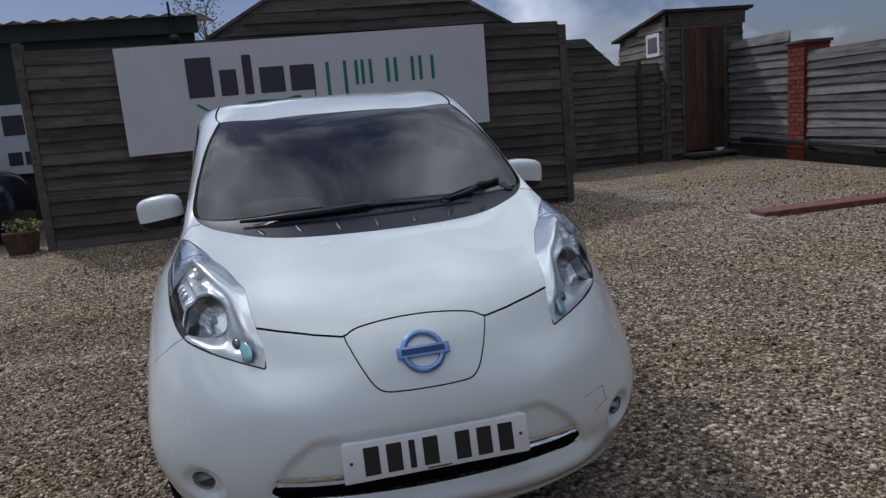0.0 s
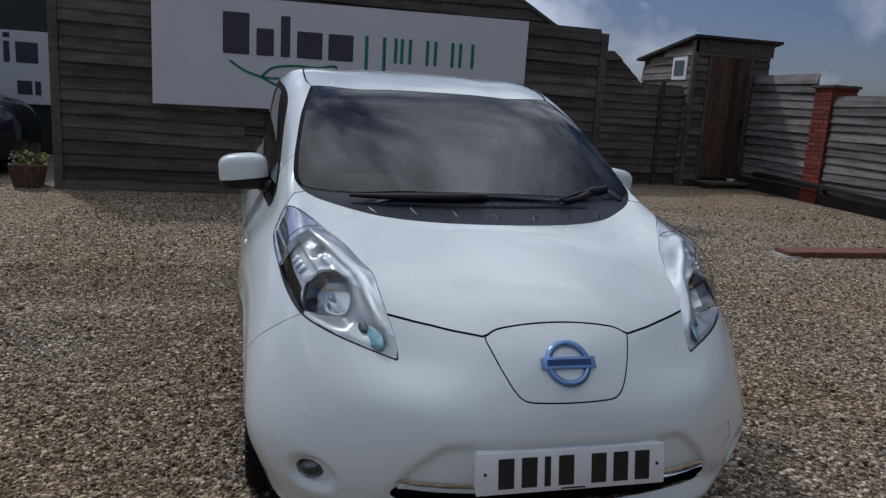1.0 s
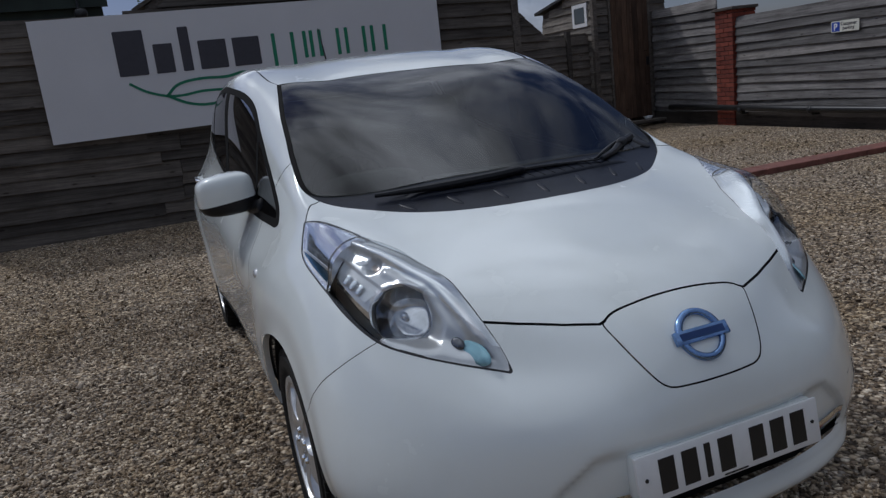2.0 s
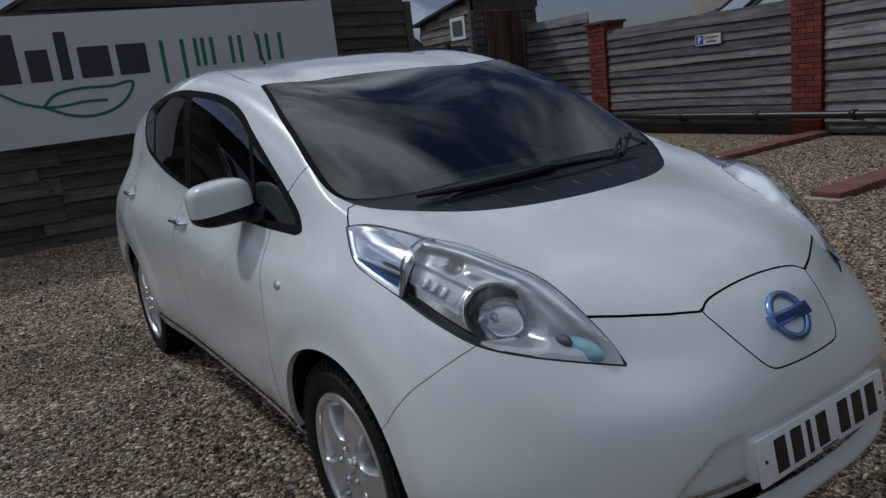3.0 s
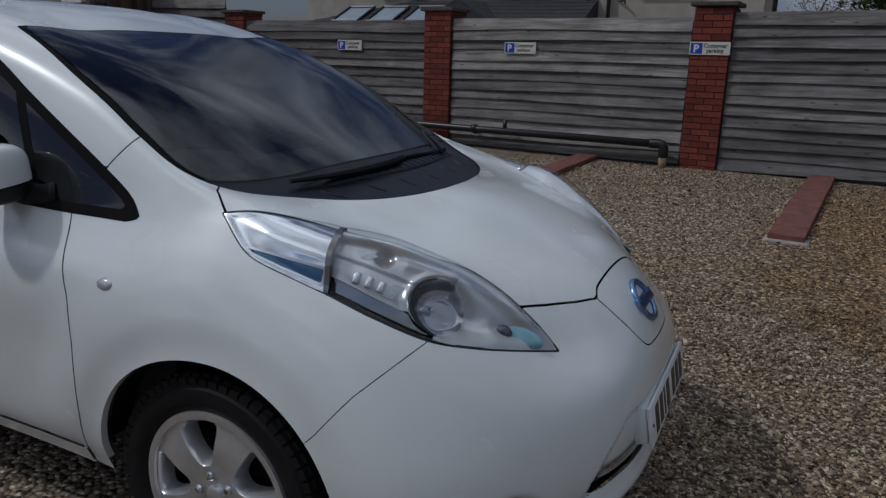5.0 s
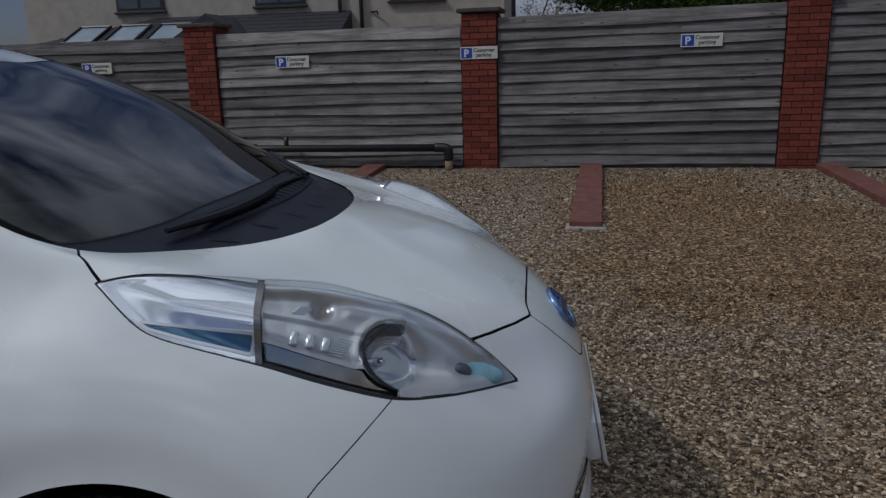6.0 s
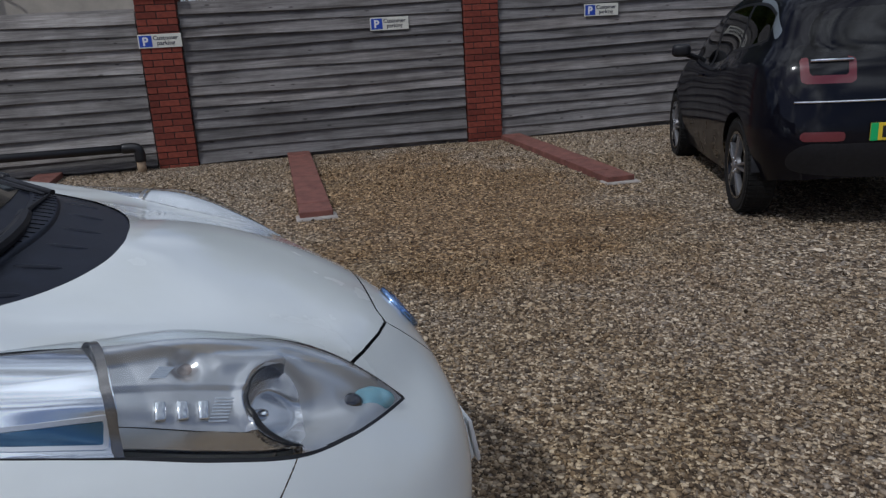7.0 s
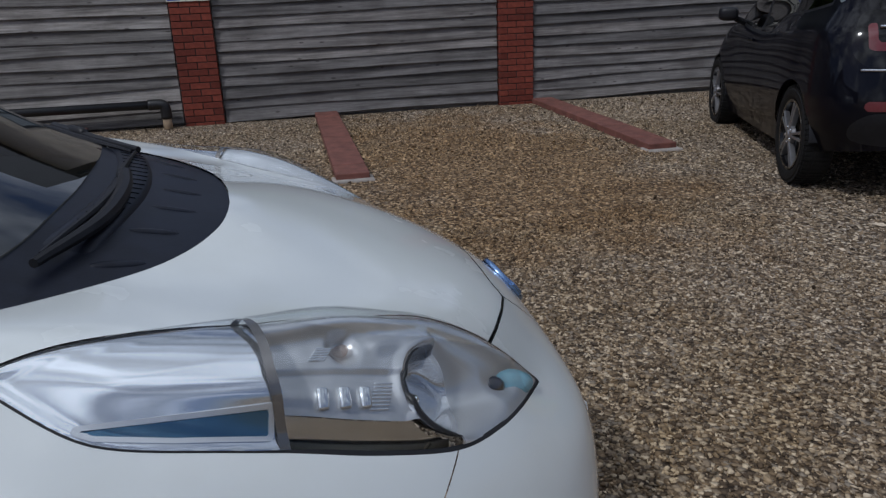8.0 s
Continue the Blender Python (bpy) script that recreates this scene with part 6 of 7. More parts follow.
def build_hut():
    hut = thing("hut", "small weatherboarded hut with a plank door and felt roof", "hut")
    x0, x1, y0, y1 = 7.10, 8.72, 10.90, 12.75
    dz = -.05
    part("walls", Mesh().add([(x0, y0, 0), (x1, y0, 0), (x1, y1, 0), (x0, y1, 0), (x0, y0, 2.86), (x1, y0, 2.86), (x1, y1, 2.52), (x0, y1, 2.52)], [(0, 1, 5, 4), (1, 2, 6, 5), (2, 3, 7, 6), (3, 0, 4, 7), (4, 5, 6, 7)]), WOOD_DARK, hut)
    part("roof", Mesh().add([(x0 - .12, y0 - .14, 2.88), (x1 + .16, y0 - .14, 2.88), (x1 + .16, y1 + .15, 2.54), (x0 - .12, y1 + .15, 2.53), (x0 - .12, y0 - .14, 2.93), (x1 + .16, y0 - .14, 2.93), (x1 + .16, y1 + .15, 2.59), (x0 - .12, y1 + .15, 2.58)], [(3, 2, 1, 0), (4, 5, 6, 7), (0, 1, 5, 4), (1, 2, 6, 5), (2, 3, 7, 6), (3, 0, 4, 7)]), FELT, hut)
    part("fascia", Mesh().box(x0 - .02, y0 - .05, 2.62, x1 + .04, y0 - .02, 2.86), WOOD_DARK, hut)
    for k in range(18):
        z = .10 + k * .145
        for a, b in (((x0, 7.40), (8.32, x1)) if z < 2.5 else ((x0, x1),)):
            ob = part("board", board_mesh(b - a, .145), WOOD_DARK, hut)
            ob.matrix_world = Matrix.Translation(((a + b) / 2, y0 - .004, z + .07)) @ pose(0, 0, 0, 0, RNG.uniform(-.5, .5), 90)
        top = 2.78
        ln = y1 - y0 if z < 2.3 else (y1 - y0) * max(.15, (2.84 - z) / .5)
        ob = part("board", board_mesh(min(ln, y1 - y0), .145), WOOD_GREY_DARK, hut)
        ob.matrix_world = Matrix.Translation((x0 - .004, y0 + min(ln, y1 - y0) / 2, z + .07)) @ pose(0, 0, 0, 0, RNG.uniform(-.5, .5), 0)
    part("corner_post", Mesh().rbox(x0 - .05, y0 - .05, 0, x0 + .04, y0 + .04, 2.84, .006), WOOD_DARK, hut)
    door = part("door", Mesh().rbox(7.44, y0 - .05, .28, 8.29, y0 - .01, 2.58, .005), WOOD_DOOR, hut, "brown plank door, shut")
    for k in range(7):
        part("plank", Mesh().rbox(7.445 + k * .12, y0 - .062, .29, 7.445 + k * .12 + .114, y0 - .045, 2.57, .003), WOOD_DOOR, door)
    part("latch", Mesh().rbox(8.20, y0 - .085, 1.28, 8.26, y0 - .06, 1.44, .005), TRIM, door)
    for a, b in ((7.39, 7.44), (8.29, 8.34)):
        part("door_frame", Mesh().rbox(a, y0 - .06, .2, b, y0 - .005, 2.62, .004), WOOD_DARK, hut)
    win = part("window", Mesh().rbox(x0 - .05, 11.06, 2.12, x0 - .01, 11.56, 2.55, .004), PVC, hut, "small white framed window")
    part("pane", Mesh().box(x0 - .055, 11.14, 2.19, x0 - .047, 11.48, 2.48), WINDOW, win)
    step = thing("step", "old dark timber step under the hut door", "step")
    part("tread", Mesh().rbox(7.40, y0 - .42, .20, 8.40, y0 - .10, .25, .006), WOOD_DARK, step)
    for x in (7.48, 8.32):
        part("support", Mesh().rbox(x - .05, y0 - .36, .10, x + .05, y0 - .12, .20, .006), WOOD_DARK, step)
    bowl_ = thing("bowl", "small white bowl on the step", "bowl")
    part("body", Mesh().revolve([(.0, 0), (.05, 0), (.09, .06), (.085, .06), (.05, .012), (0, .012)], 18, Matrix.Translation((8.0, y0 - .30, .25)) @ pose(0, 0, 0, 0, -90, 0)), PVC, bowl_, "", True)


build_hut()


# ---- big sign on the back wall; its lettering is drawn as plain blocks ----
def rounded(x0, z0, x1, z1, r, n=5):
    pts = []
    for cx_, cz_, a0 in ((x1 - r, z1 - r, 0), (x0 + r, z1 - r, 90), (x0 + r, z0 + r, 180), (x1 - r, z0 + r, 270)):
        pts += [(cx_ + r * math.cos(radians(a0 + 90 * k / n)), cz_ + r * math.sin(radians(a0 + 90 * k / n))) for k in range(n + 1)]
    return pts


def ribbon(mesh, points, w, depth, m):
    for a, b in zip(points, points[1:]):
        d = (Vector(b) - Vector(a))
        nrm = Vector((-d.y, d.x)).normalized() * w / 2
        e = d.normalized() * w * .15
        a_, b_ = Vector(a) - e, Vector(b) + e
        mesh.prism([tuple(a_ - nrm), tuple(b_ - nrm), tuple(b_ + nrm), tuple(a_ + nrm)], depth, m)
    return mesh


def build_sign():
    sign = thing("wall_sign", "large white sign panel with dark and green bars and leaf outline", "sign")
    y = 7.545
    m = Matrix.Translation((0, y, 0)) @ pose(0, 0, 0, 90, 0, -1.0)
    part("panel", Mesh().prism([(-2.0, 1.206), (2.51, 1.24), (2.515, 2.49), (-2.0, 2.465)], .02, m), SIGN_WHITE, sign)
    front = m @ Matrix.Translation((0, 0, .0215))
    for a, c, top in ((-1.22, -.92, 2.30), (-.84, -.64, 2.14), (-.56, -.45, 2.30), (-.37, -.07, 2.14), (0.0, .30, 2.14)):
        part("dark_bar", Mesh().prism(rounded(a, 1.83, c, top, .012), .003, front), SIGN_GREY, sign)
    for a, c, low in ((.44, .70, 1.70), (.80, .92, 1.85), (.98, 1.24, 1.85), (1.30, 1.56, 1.85), (1.62, 1.82, 1.85)):
        part("green_bar", Mesh().prism(rounded(a, low, a + .042, 2.15, .006), .003, front), SIGN_GREEN, sign)
        part("green_bar", Mesh().prism(rounded(c - .042, low, c, 2.15, .006), .003, front), SIGN_GREEN, sign)
    leaf_a = spline([(-1.14, 1.75), (-.98, 1.65), (-.78, 1.585), (-.62, 1.575), (-.40, 1.60), (-.18, 1.595)], 24)
    leaf_b = spline([(-.78, 1.585), (-.66, 1.69), (-.42, 1.735), (-.12, 1.73), (.10, 1.755), (.04, 1.62), (-.12, 1.50), (-.34, 1.45), (-.56, 1.48), (-.78, 1.585)], 44)
    for ln, w in ((leaf_a, .028), (leaf_b, .030)):
        part("leaf_line", ribbon(Mesh(), [tuple(q) for q in ln], w, .003, front), SIGN_GREEN, sign)
    for k in range(12):
        part("small_bar", Mesh().prism(rounded(.72 + k * .075, 1.625, .72 + k * .075 + .055, 1.67, .008), .003, front), SIGN_GREY, sign)


build_sign()


# ---- parking signs ----
def build_parking_sign(s, z, out, group="parking signs"):
    ps = thing("parking_sign", "cream parking sign with a blue square on the fence", "sign", group)
    base = fence_pose(s, z, out - .012) @ Matrix(((0, 0, -1, 0), (-1, 0, 0, 0), (0, 1, 0, 0), (0, 0, 0, 1)))
    part("plate", Mesh().rbox(-.235, -.075, -.004, .235, .075, .002, .002, base), SIGN_CREAM, ps)
    part("blue_square", Mesh().box(-.222, -.062, .002, -.085, .062, .0035, base), SIGN_BLUE, ps)
    text_mesh("letter", "P", .125, PVC, base @ Matrix.Translation((-.189, -.044, .0042)), ps, .004)
    text_mesh("words", "Customer\n  parking", .066, SIGN_GREY, base @ Matrix.Translation((-.072, .010, .003)), ps, .0012)
    return ps


for s, z, out in ((0.84, 1.565, 0.0), (3.34, 1.53, .030), (6.27, 1.525, .030), (-1.80, 1.625, .030), (-4.56, 1.66, .030)):
    build_parking_sign(s, z, out)


# ---- pipe along the fence ----
def build_pipe():
    pipe = thing("drain_pipe", "black plastic drain pipe on brackets along the fence", "pipe")
    w = lambda s, z, o: fence_pose(s, z, o).translation
    run = [w(1.30, .40, -.10), w(4.0, .40, -.10), w(7.0, .42, -.10), w(10.2, .46, -.10)]
    part("run", Mesh().tube(run, .049, 14), PIPE, pipe, "", True)
    bend = [Vector(q) for q in spline([w(1.42, .40, -.10), w(1.30, .40, -.10), w(1.255, .385, -.10), w(1.24, .33, -.10), w(1.24, .24, -.10)], 14)]
    part("elbow", Mesh().tube(bend, .060, 14), PIPE, pipe, "", True)
    part("stub", Mesh().tube([w(1.24, .27, -.10), w(1.24, .08, -.10)], .050, 14), CLAY, pipe, "buff clay pipe stub in the gravel", True)
    for s in (3.9, 5.3, 6.7, 8.2):
        part("collar", Mesh().tube([w(s, .405, -.10), w(s + .07, .405, -.10)], .061, 14), PIPE, pipe, "", True)
        part("bracket", Mesh().rbox(-.11, s + .01, .33, .08, s + .05, .36, .004, fence_pose(0, 0)), PIPE, pipe)
    part("riser", Mesh().tube([w(3.46, .42, -.10), w(3.46, .56, -.09)], .03, 10), PIPE, pipe, "", True)


build_pipe()


# ---- red kerbs between the bays ----
def build_kerb(a, b, wdt=.27):
    kerb = thing("kerb", "low red painted kerb laid on the gravel", "kerb", "bay kerbs")
    a, b = Vector(a), Vector(b)
    d = (b - a)
    ln = d.length
    yaw = math.degrees(math.atan2(d.y, d.x))
    z0, z1 = ground_z(a.x, a.y), ground_z(b.x, b.y)
    m4 = Matrix.Translation((a.x, a.y, z0)) @ pose(0, 0, 0, 0, 0, yaw) @ pose(0, 0, 0, 0, -math.degrees(math.atan2(z1 - z0, ln)), 0)
    part("footing", Mesh().rbox(-.07, -wdt / 2 - .035, -.03, .12, wdt / 2 + .03, .014, .012, m4), CONCRETE, kerb, "pale concrete footing")
    cuts = [0, .33, .98, 1.63, 2.28, 2.93, ln]
    for p, q in zip(cuts, cuts[1:]):
        part("segment", Mesh().rbox(p + .002, -wdt / 2, -.02, q - .002, wdt / 2, .062 + RNG.uniform(-.003, .003), .008, m4), KERB_RED, kerb)


build_kerb((4.10, -.265, 0), (7.36, -.56, 0))
build_kerb((4.02, -3.03, 0), (7.12, -3.28, 0))
build_kerb((4.50, 4.72, 0), (7.80, 4.42, 0))
build_kerb((4.30, 2.42, 0), (7.56, 2.24, 0))


# ---- flower tub by the end of the back wall ----
def build_tub():
    gx, gy = -3.40, 7.78
    gz = ground_z(gx, gy)
    tub_ = thing("flower_tub", "square brown wooden tub of pale yellow and lilac flowers", "planter")
    part("tub", Mesh().add([(gx - .13, gy - .13, gz), (gx + .13, gy - .13, gz), (gx + .13, gy + .13, gz), (gx - .13, gy + .13, gz), (gx - .17, gy - .17, gz + .26), (gx + .17, gy - .17, gz + .26), (gx + .17, gy + .17, gz + .26), (gx - .17, gy + .17, gz + .26)], [(3, 2, 1, 0), (4, 5, 6, 7), (0, 1, 5, 4), (1, 2, 6, 5), (2, 3, 7, 6), (3, 0, 4, 7)]), WOOD_DOOR, tub_)
    for nm, mat, n, sz, seed in (("leaves", LEAF_MID, 240, .05, 1), ("yellow_flowers", FLOWER_Y, 70, .045, 2), ("lilac_flowers", FLOWER_L, 50, .04, 3)):
        r = random.Random(seed)
        lm = Mesh()
        for k in range(n):
            a, rr, h = r.uniform(0, 6.28), .17 * math.sqrt(r.random()), .25 + .16 * r.random()
            side = .05 if nm == "yellow_flowers" else -.05 if nm == "lilac_flowers" else 0
            leaf_quad(lm, Vector((gx + side + rr * math.cos(a), gy + rr * math.sin(a), gz + h)), sz, r)
        tagged(part(nm, lm, mat, tub_), "", "", "", "stuff")


def leaf_quad(mesh, c, size, r):
    """A small folded leaf."""
    u = Vector((r.gauss(0, 1), r.gauss(0, 1), r.gauss(0, .7))).normalized()
    v = u.orthogonal().normalized()
    v.rotate(Matrix.Rotation(r.uniform(0, 6.28), 3, u))
    w = u.cross(v) * size * .18
    u, v = u * size, v * size * .42
    mesh.add([c - u * .5, c + v * .5 + w - u * .05, c + u * .5, c - v * .5 + w - u * .05], [(0, 1, 2), (0, 2, 3)])


def leaf_look(name, col):
    mat, nt, b = node_material(name)
    geo = nt.nodes.new("ShaderNodeNewGeometry")
    c = ramp(nt, geo.outputs["Random Per Island"], [(0.0, tuple(.62 * v for v in col)), (.5, col), (1.0, tuple(min(1, 1.4 * v) for v in col))])
    nt.links.new(c, b.inputs["Base Color"])
    b.inputs["Roughness"].default_value = .7
    b.inputs["Specular IOR Level"].default_value = .2
    # light shines through the thin blades
    through_leaf = nt.nodes.new("ShaderNodeBsdfTranslucent")
    nt.links.new(c, through_leaf.inputs["Color"])
    mx = nt.nodes.new("ShaderNodeMixShader")
    mx.inputs[0].default_value = 0.4
    nt.links.new(b.outputs[0], mx.inputs[1])
    nt.links.new(through_leaf.outputs[0], mx.inputs[2])
    nt.links.new(mx.outputs[0], nt.nodes["Material Output"].inputs[0])
    return mat


LEAF_DARK, LEAF_MID, LEAF_LIME = leaf_look("dark_leaves", (.030, .050, .013)), leaf_look("green_leaves", (.060, .098, .018)), leaf_look("lime_leaves", (.110, .112, .013))
LEAF_PALE = leaf_look("birch_leaves", (.22, .21, .15))
FLOWER_Y, FLOWER_L = leaf_look("yellow_petals", (.55, .50, .16)), leaf_look("lilac_petals", (.42, .38, .52))
build_tub()


# ---- trees and hedge beyond the fences ----
def build_tree(x, y, height, spread, mat, leaves, size, label, seed, trunk=.14, low=.25, group=""):
    r = random.Random(seed)
    tree = thing("tree", label, "tree", group, "", (x, y, 0))
    wood, ends = Mesh(), []

    def limb(p, d, ln, rad, depth):
        pts, q, dd = [p], p.copy(), d.copy()
        for _ in range(4):
            dd = (dd + Vector((r.gauss(0, .16), r.gauss(0, .16), r.gauss(.04, .10)))).normalized()
            q = q + dd * ln / 4
            pts.append(q.copy())
        wood.tube(pts, [rad * (1 - .13 * k) for k in range(5)], 6 if depth else 9, False)
        ends.extend(pts[2:])
        if depth < 3:
            for _ in range(r.randint(3, 4)):
                k = r.randint(1, 4)
                nd = (dd * .55 + Vector((r.gauss(0, .7), r.gauss(0, .7), r.uniform(-.05, .7)))).normalized()
                limb(pts[k], nd, ln * r.uniform(.55, .8) * (spread if depth == 0 else 1), rad * .5, depth + 1)

    limb(Vector((x, y, 0)), Vector((0, 0, 1)), height * .48, trunk, 0)
    part("trunk", wood, BARK, tree, "", True).matrix_world = Matrix.Identity(4)
    lm = Mesh()
    for _ in range(leaves):
        e = ends[r.randrange(len(ends))]
        if e.z < height * low:
            continue
        leaf_quad(lm, e + Vector((r.gauss(0, .22), r.gauss(0, .22), r.gauss(0, .18))) * (height / 5), size * r.uniform(.6, 1.3), r)
    tagged(part("crown", lm, mat, tree), "", "", "", "stuff").matrix_world = Matrix.Identity(4)


TREES = [(13.4, -3.0, 6.6, 1.1, LEAF_MID, 15000, .21, "leafy green tree behind the fence", 11), (12.6, -6.2, 6.4, 1.2, LEAF_LIME, 15000, .19, "yellow-green spring tree behind the fence", 12), (12.0, -9.2, 6.4, 1.2, LEAF_LIME, 15000, .19, "yellow-green spring tree behind the fence", 13),
         (17.0, -2.2, 8.0, 1.1, LEAF_DARK, 15000, .24, "dark green tree behind the fence", 14), (16.0, -10.0, 8.0, 1.1, LEAF_DARK, 15000, .24, "dark green tree behind the fence", 15), (11.6, -12.5, 6.5, 1.2, LEAF_MID, 14000, .2, "leafy green tree behind the fence", 16)]
for x, y, h, sp, mt, n, sz, lb, sd in TREES:
    build_tree(x, y, h, sp, mt, n, sz, lb, sd, .14, .12, "trees behind the fence")
build_tree(25.0, -0.6, 9.5, .9, LEAF_PALE, 2600, .14, "pale spring birch with thin twigs", 21, .12, .2)
build_tree(-1.2, 17.5, 7.6, 1.1, LEAF_MID, 1500, .14, "sparse spring tree behind the barn", 22, .13, .3)
build_tree(-5.6, 18.5, 7.2, 1.1, LEAF_PALE, 500, .12, "nearly bare tree behind the shed", 23, .12, .3)
build_tree(7.9, 17.0, 4.4, .9, LEAF_MID, 900, .11, "small sparse tree beyond the hut", 24, .08, .2)


def build_hedge():
    r = random.Random(5)
    hedge = thing("hedge", "thick mixed hedge leaning over the fence", "hedge")
    for nm, mat, y0, y1, n, x0, top in (("green_growth", LEAF_MID, -5.4, -1.0, 40000, 8.7, 4.3), ("lime_growth", LEAF_LIME, -13.0, -4.8, 46000, 8.4, 4.0), ("dark_growth", LEAF_DARK, -13.0, -1.0, 32000, 9.4, 3.9)):
        lm = Mesh()
        clumps = [(Vector((x0 + r.uniform(0, 2.2), r.uniform(y0, y1), r.uniform(.8, top))), r.uniform(.25, .6)) for _ in range(110)]
        for _ in range(n):
            c, rad = clumps[r.randrange(110)]
            leaf_quad(lm, c + Vector((r.gauss(0, 1), r.gauss(0, 1), r.gauss(0, .8))) * rad * .6, .100 * r.uniform(.5, 1.4), r)
        tagged(part(nm, lm, mat, hedge), "", "", "", "stuff")
    for _ in range(24):
        p = Vector((r.uniform(8.6, 10.6), r.uniform(-12, -1), 0))
        pts = [p]
        for k in range(5):
            pts.append(pts[-1] + Vector((r.gauss(0, .12), r.gauss(0, .12), .6)))
        part("stem", Mesh().tube(pts, [.03, .025, .02, .015, .01, .006], 5, False), BARK, hedge)
    # growth hanging over the top of the fence
    lm = Mesh()
    for _ in range(1600):
        s = r.gauss(-5.9, .35)
        q = fence_pose(s, 2.02 + r.gauss(.10, .14), r.uniform(.0, .35)).translation
        leaf_quad(lm, q, .08 * r.uniform(.6, 1.3), r)
    tagged(part("overhang", lm, LEAF_DARK, hedge), "", "", "", "stuff")


build_hedge()


# ---- cream house behind the fence ----
def build_house():
    house = thing("house", "cream rendered house with dark window frames and slate roofs", "house")
    hx, sc = 18.0, 1.251
    Y = lambda y: .378 + (y - .378) * sc
    Z = lambda z: 1.415 + (z - 1.415) * sc
    y0, y1 = Y(.79), Y(11.5)
    part("wall", Mesh().box(hx, y0, 0, hx + 7, y1, 6.2), RENDER, house)
    part("roof", Mesh().add([(hx - .5, y0 - .4, 6.1), (hx - .5, y1 + .4, 6.1), (hx + 7.5, y1 + .4, 6.1), (hx + 7.5, y0 - .4, 6.1), (hx + 3.5, y0 - .4, 8.8), (hx + 3.5, y1 + .4, 8.8)], [(0, 4, 5, 1), (2, 5, 4, 3), (0, 3, 4), (1, 5, 2), (0, 1, 2, 3)]), SLATE, house)
    for wy0, wy1 in ((5.02, 6.13), (2.05, 3.19), (8.2, 9.3)):
        win = part("window", Mesh().rbox(hx - .05, Y(wy0), Z(2.80), hx + .03, Y(wy1), Z(3.95), .01), WIN_FRAME, house, "dark framed window with pale blinds")
        mid = (Y(wy0) + Y(wy1)) / 2
        for a, b in ((Y(wy0) + .08, mid - .05), (mid + .05, Y(wy1) - .08)):
            part("pane", Mesh().box(hx - .065, a, Z(2.80) + .08, hx - .052, b, Z(3.95) - .08), WINDOW, win)
            part("blind", Mesh().box(hx - .072, a + .01, Z(3.20), hx - .067, b - .01, Z(3.95) - .09), BLIND, win)
        part("sill", Mesh().rbox(hx - .12, Y(wy0) - .06, Z(2.80) - .06, hx, Y(wy1) + .06, Z(2.80), .01), WIN_FRAME, win)
    for wy in (4.26, 3.80, .60):
        part("downpipe", Mesh().tube([(hx - .09, Y(wy), 6.0), (hx - .09, Y(wy), 0.2)], .055, 10), PIPE, house, "", True)
    part("overflow", Mesh().tube([(hx - .02, Y(3.6), Z(2.60)), (hx - .14, Y(3.45), Z(2.60)), (hx - .14, Y(3.45), Z(2.53))], .025, 8), PIPE, house)
    # long slate lean-to with skylights along the front
    ex, ez, ty, tz, ya, yb, yh = hx - 1.9, 2.12, hx, 2.96, 4.95, 13.9, 10.4
    lean = part("lean_to_roof", Mesh().add([(ex, ya, ez), (ex, yb, ez), (ty, yh, tz), (ty, ya, tz), (ex, ya, ez - .08), (ex, yb, ez - .08), (ty, yb, ez - .08), (ty, ya, ez - .08)], [(0, 3, 2, 1), (4, 5, 6, 7), (0, 1, 5, 4), (0, 4, 7, 3), (1, 2, 6, 5), (2, 3, 7, 6)]), SLATE, house, "slate lean-to roof with pale skylights")
    part("lean_to_wall", Mesh().box(ex + .2, ya + .1, 0, hx, yb - .3, ez - .08), RENDER, house)
    for k in range(8):
        v = k / 8
        part("slate_course", Mesh().tube([(ex + (ty - ex) * v, ya, ez + (tz - ez) * v + .004), (ex + (ty - ex) * v, yb + (yh - yb) * v, ez + (tz - ez) * v + .004)], .016, 4), SLATE, lean)
    for k in range(4):
        y9 = 12.3 - k * 1.15
        f = lambda u, v: Vector((ex + .30 + 1.0 * v, y9 - u, ez + (tz - ez) * (.30 + 1.0 * v) / (ty - ex) + .03))
        sk = part("skylight", Mesh().add([f(0, 0), f(.85, 0), f(.85, 1), f(0, 1)], [(0, 1, 2, 3)]), SKYLIGHT, lean, "pale skylight in the slates")
        for a, b in ((f(0, 0), f(0, 1)), (f(.85, 0), f(.85, 1)), (f(0, 0), f(.85, 0)), (f(0, 1), f(.85, 1))):
            part("frame_bar", Mesh().tube([a + Vector((0, 0, .02)), b + Vector((0, 0, .02))], .035, 6), WIN_FRAME, lean)
    valley = part("porch_gable", Mesh().add([(ex - .2, 6.9, ez), (ex - .2, 9.3, ez), (ex - .2, 8.1, tz - .1), (ty, 8.1, tz - .08)], [(0, 2, 1), (0, 3, 2), (1, 2, 3)]), SLATE, house)


SKYLIGHT = simple("skylight_glass", (.35, .42, .48), .08, 0, .1, 3, spec=.9)
WIN_FRAME = simple("dark_window_frame", (.03, .033, .038), .4, 0, .1)
BLIND = simple("pale_blind", (.20, .23, .25), .8, 0, .1, 6)
build_house()




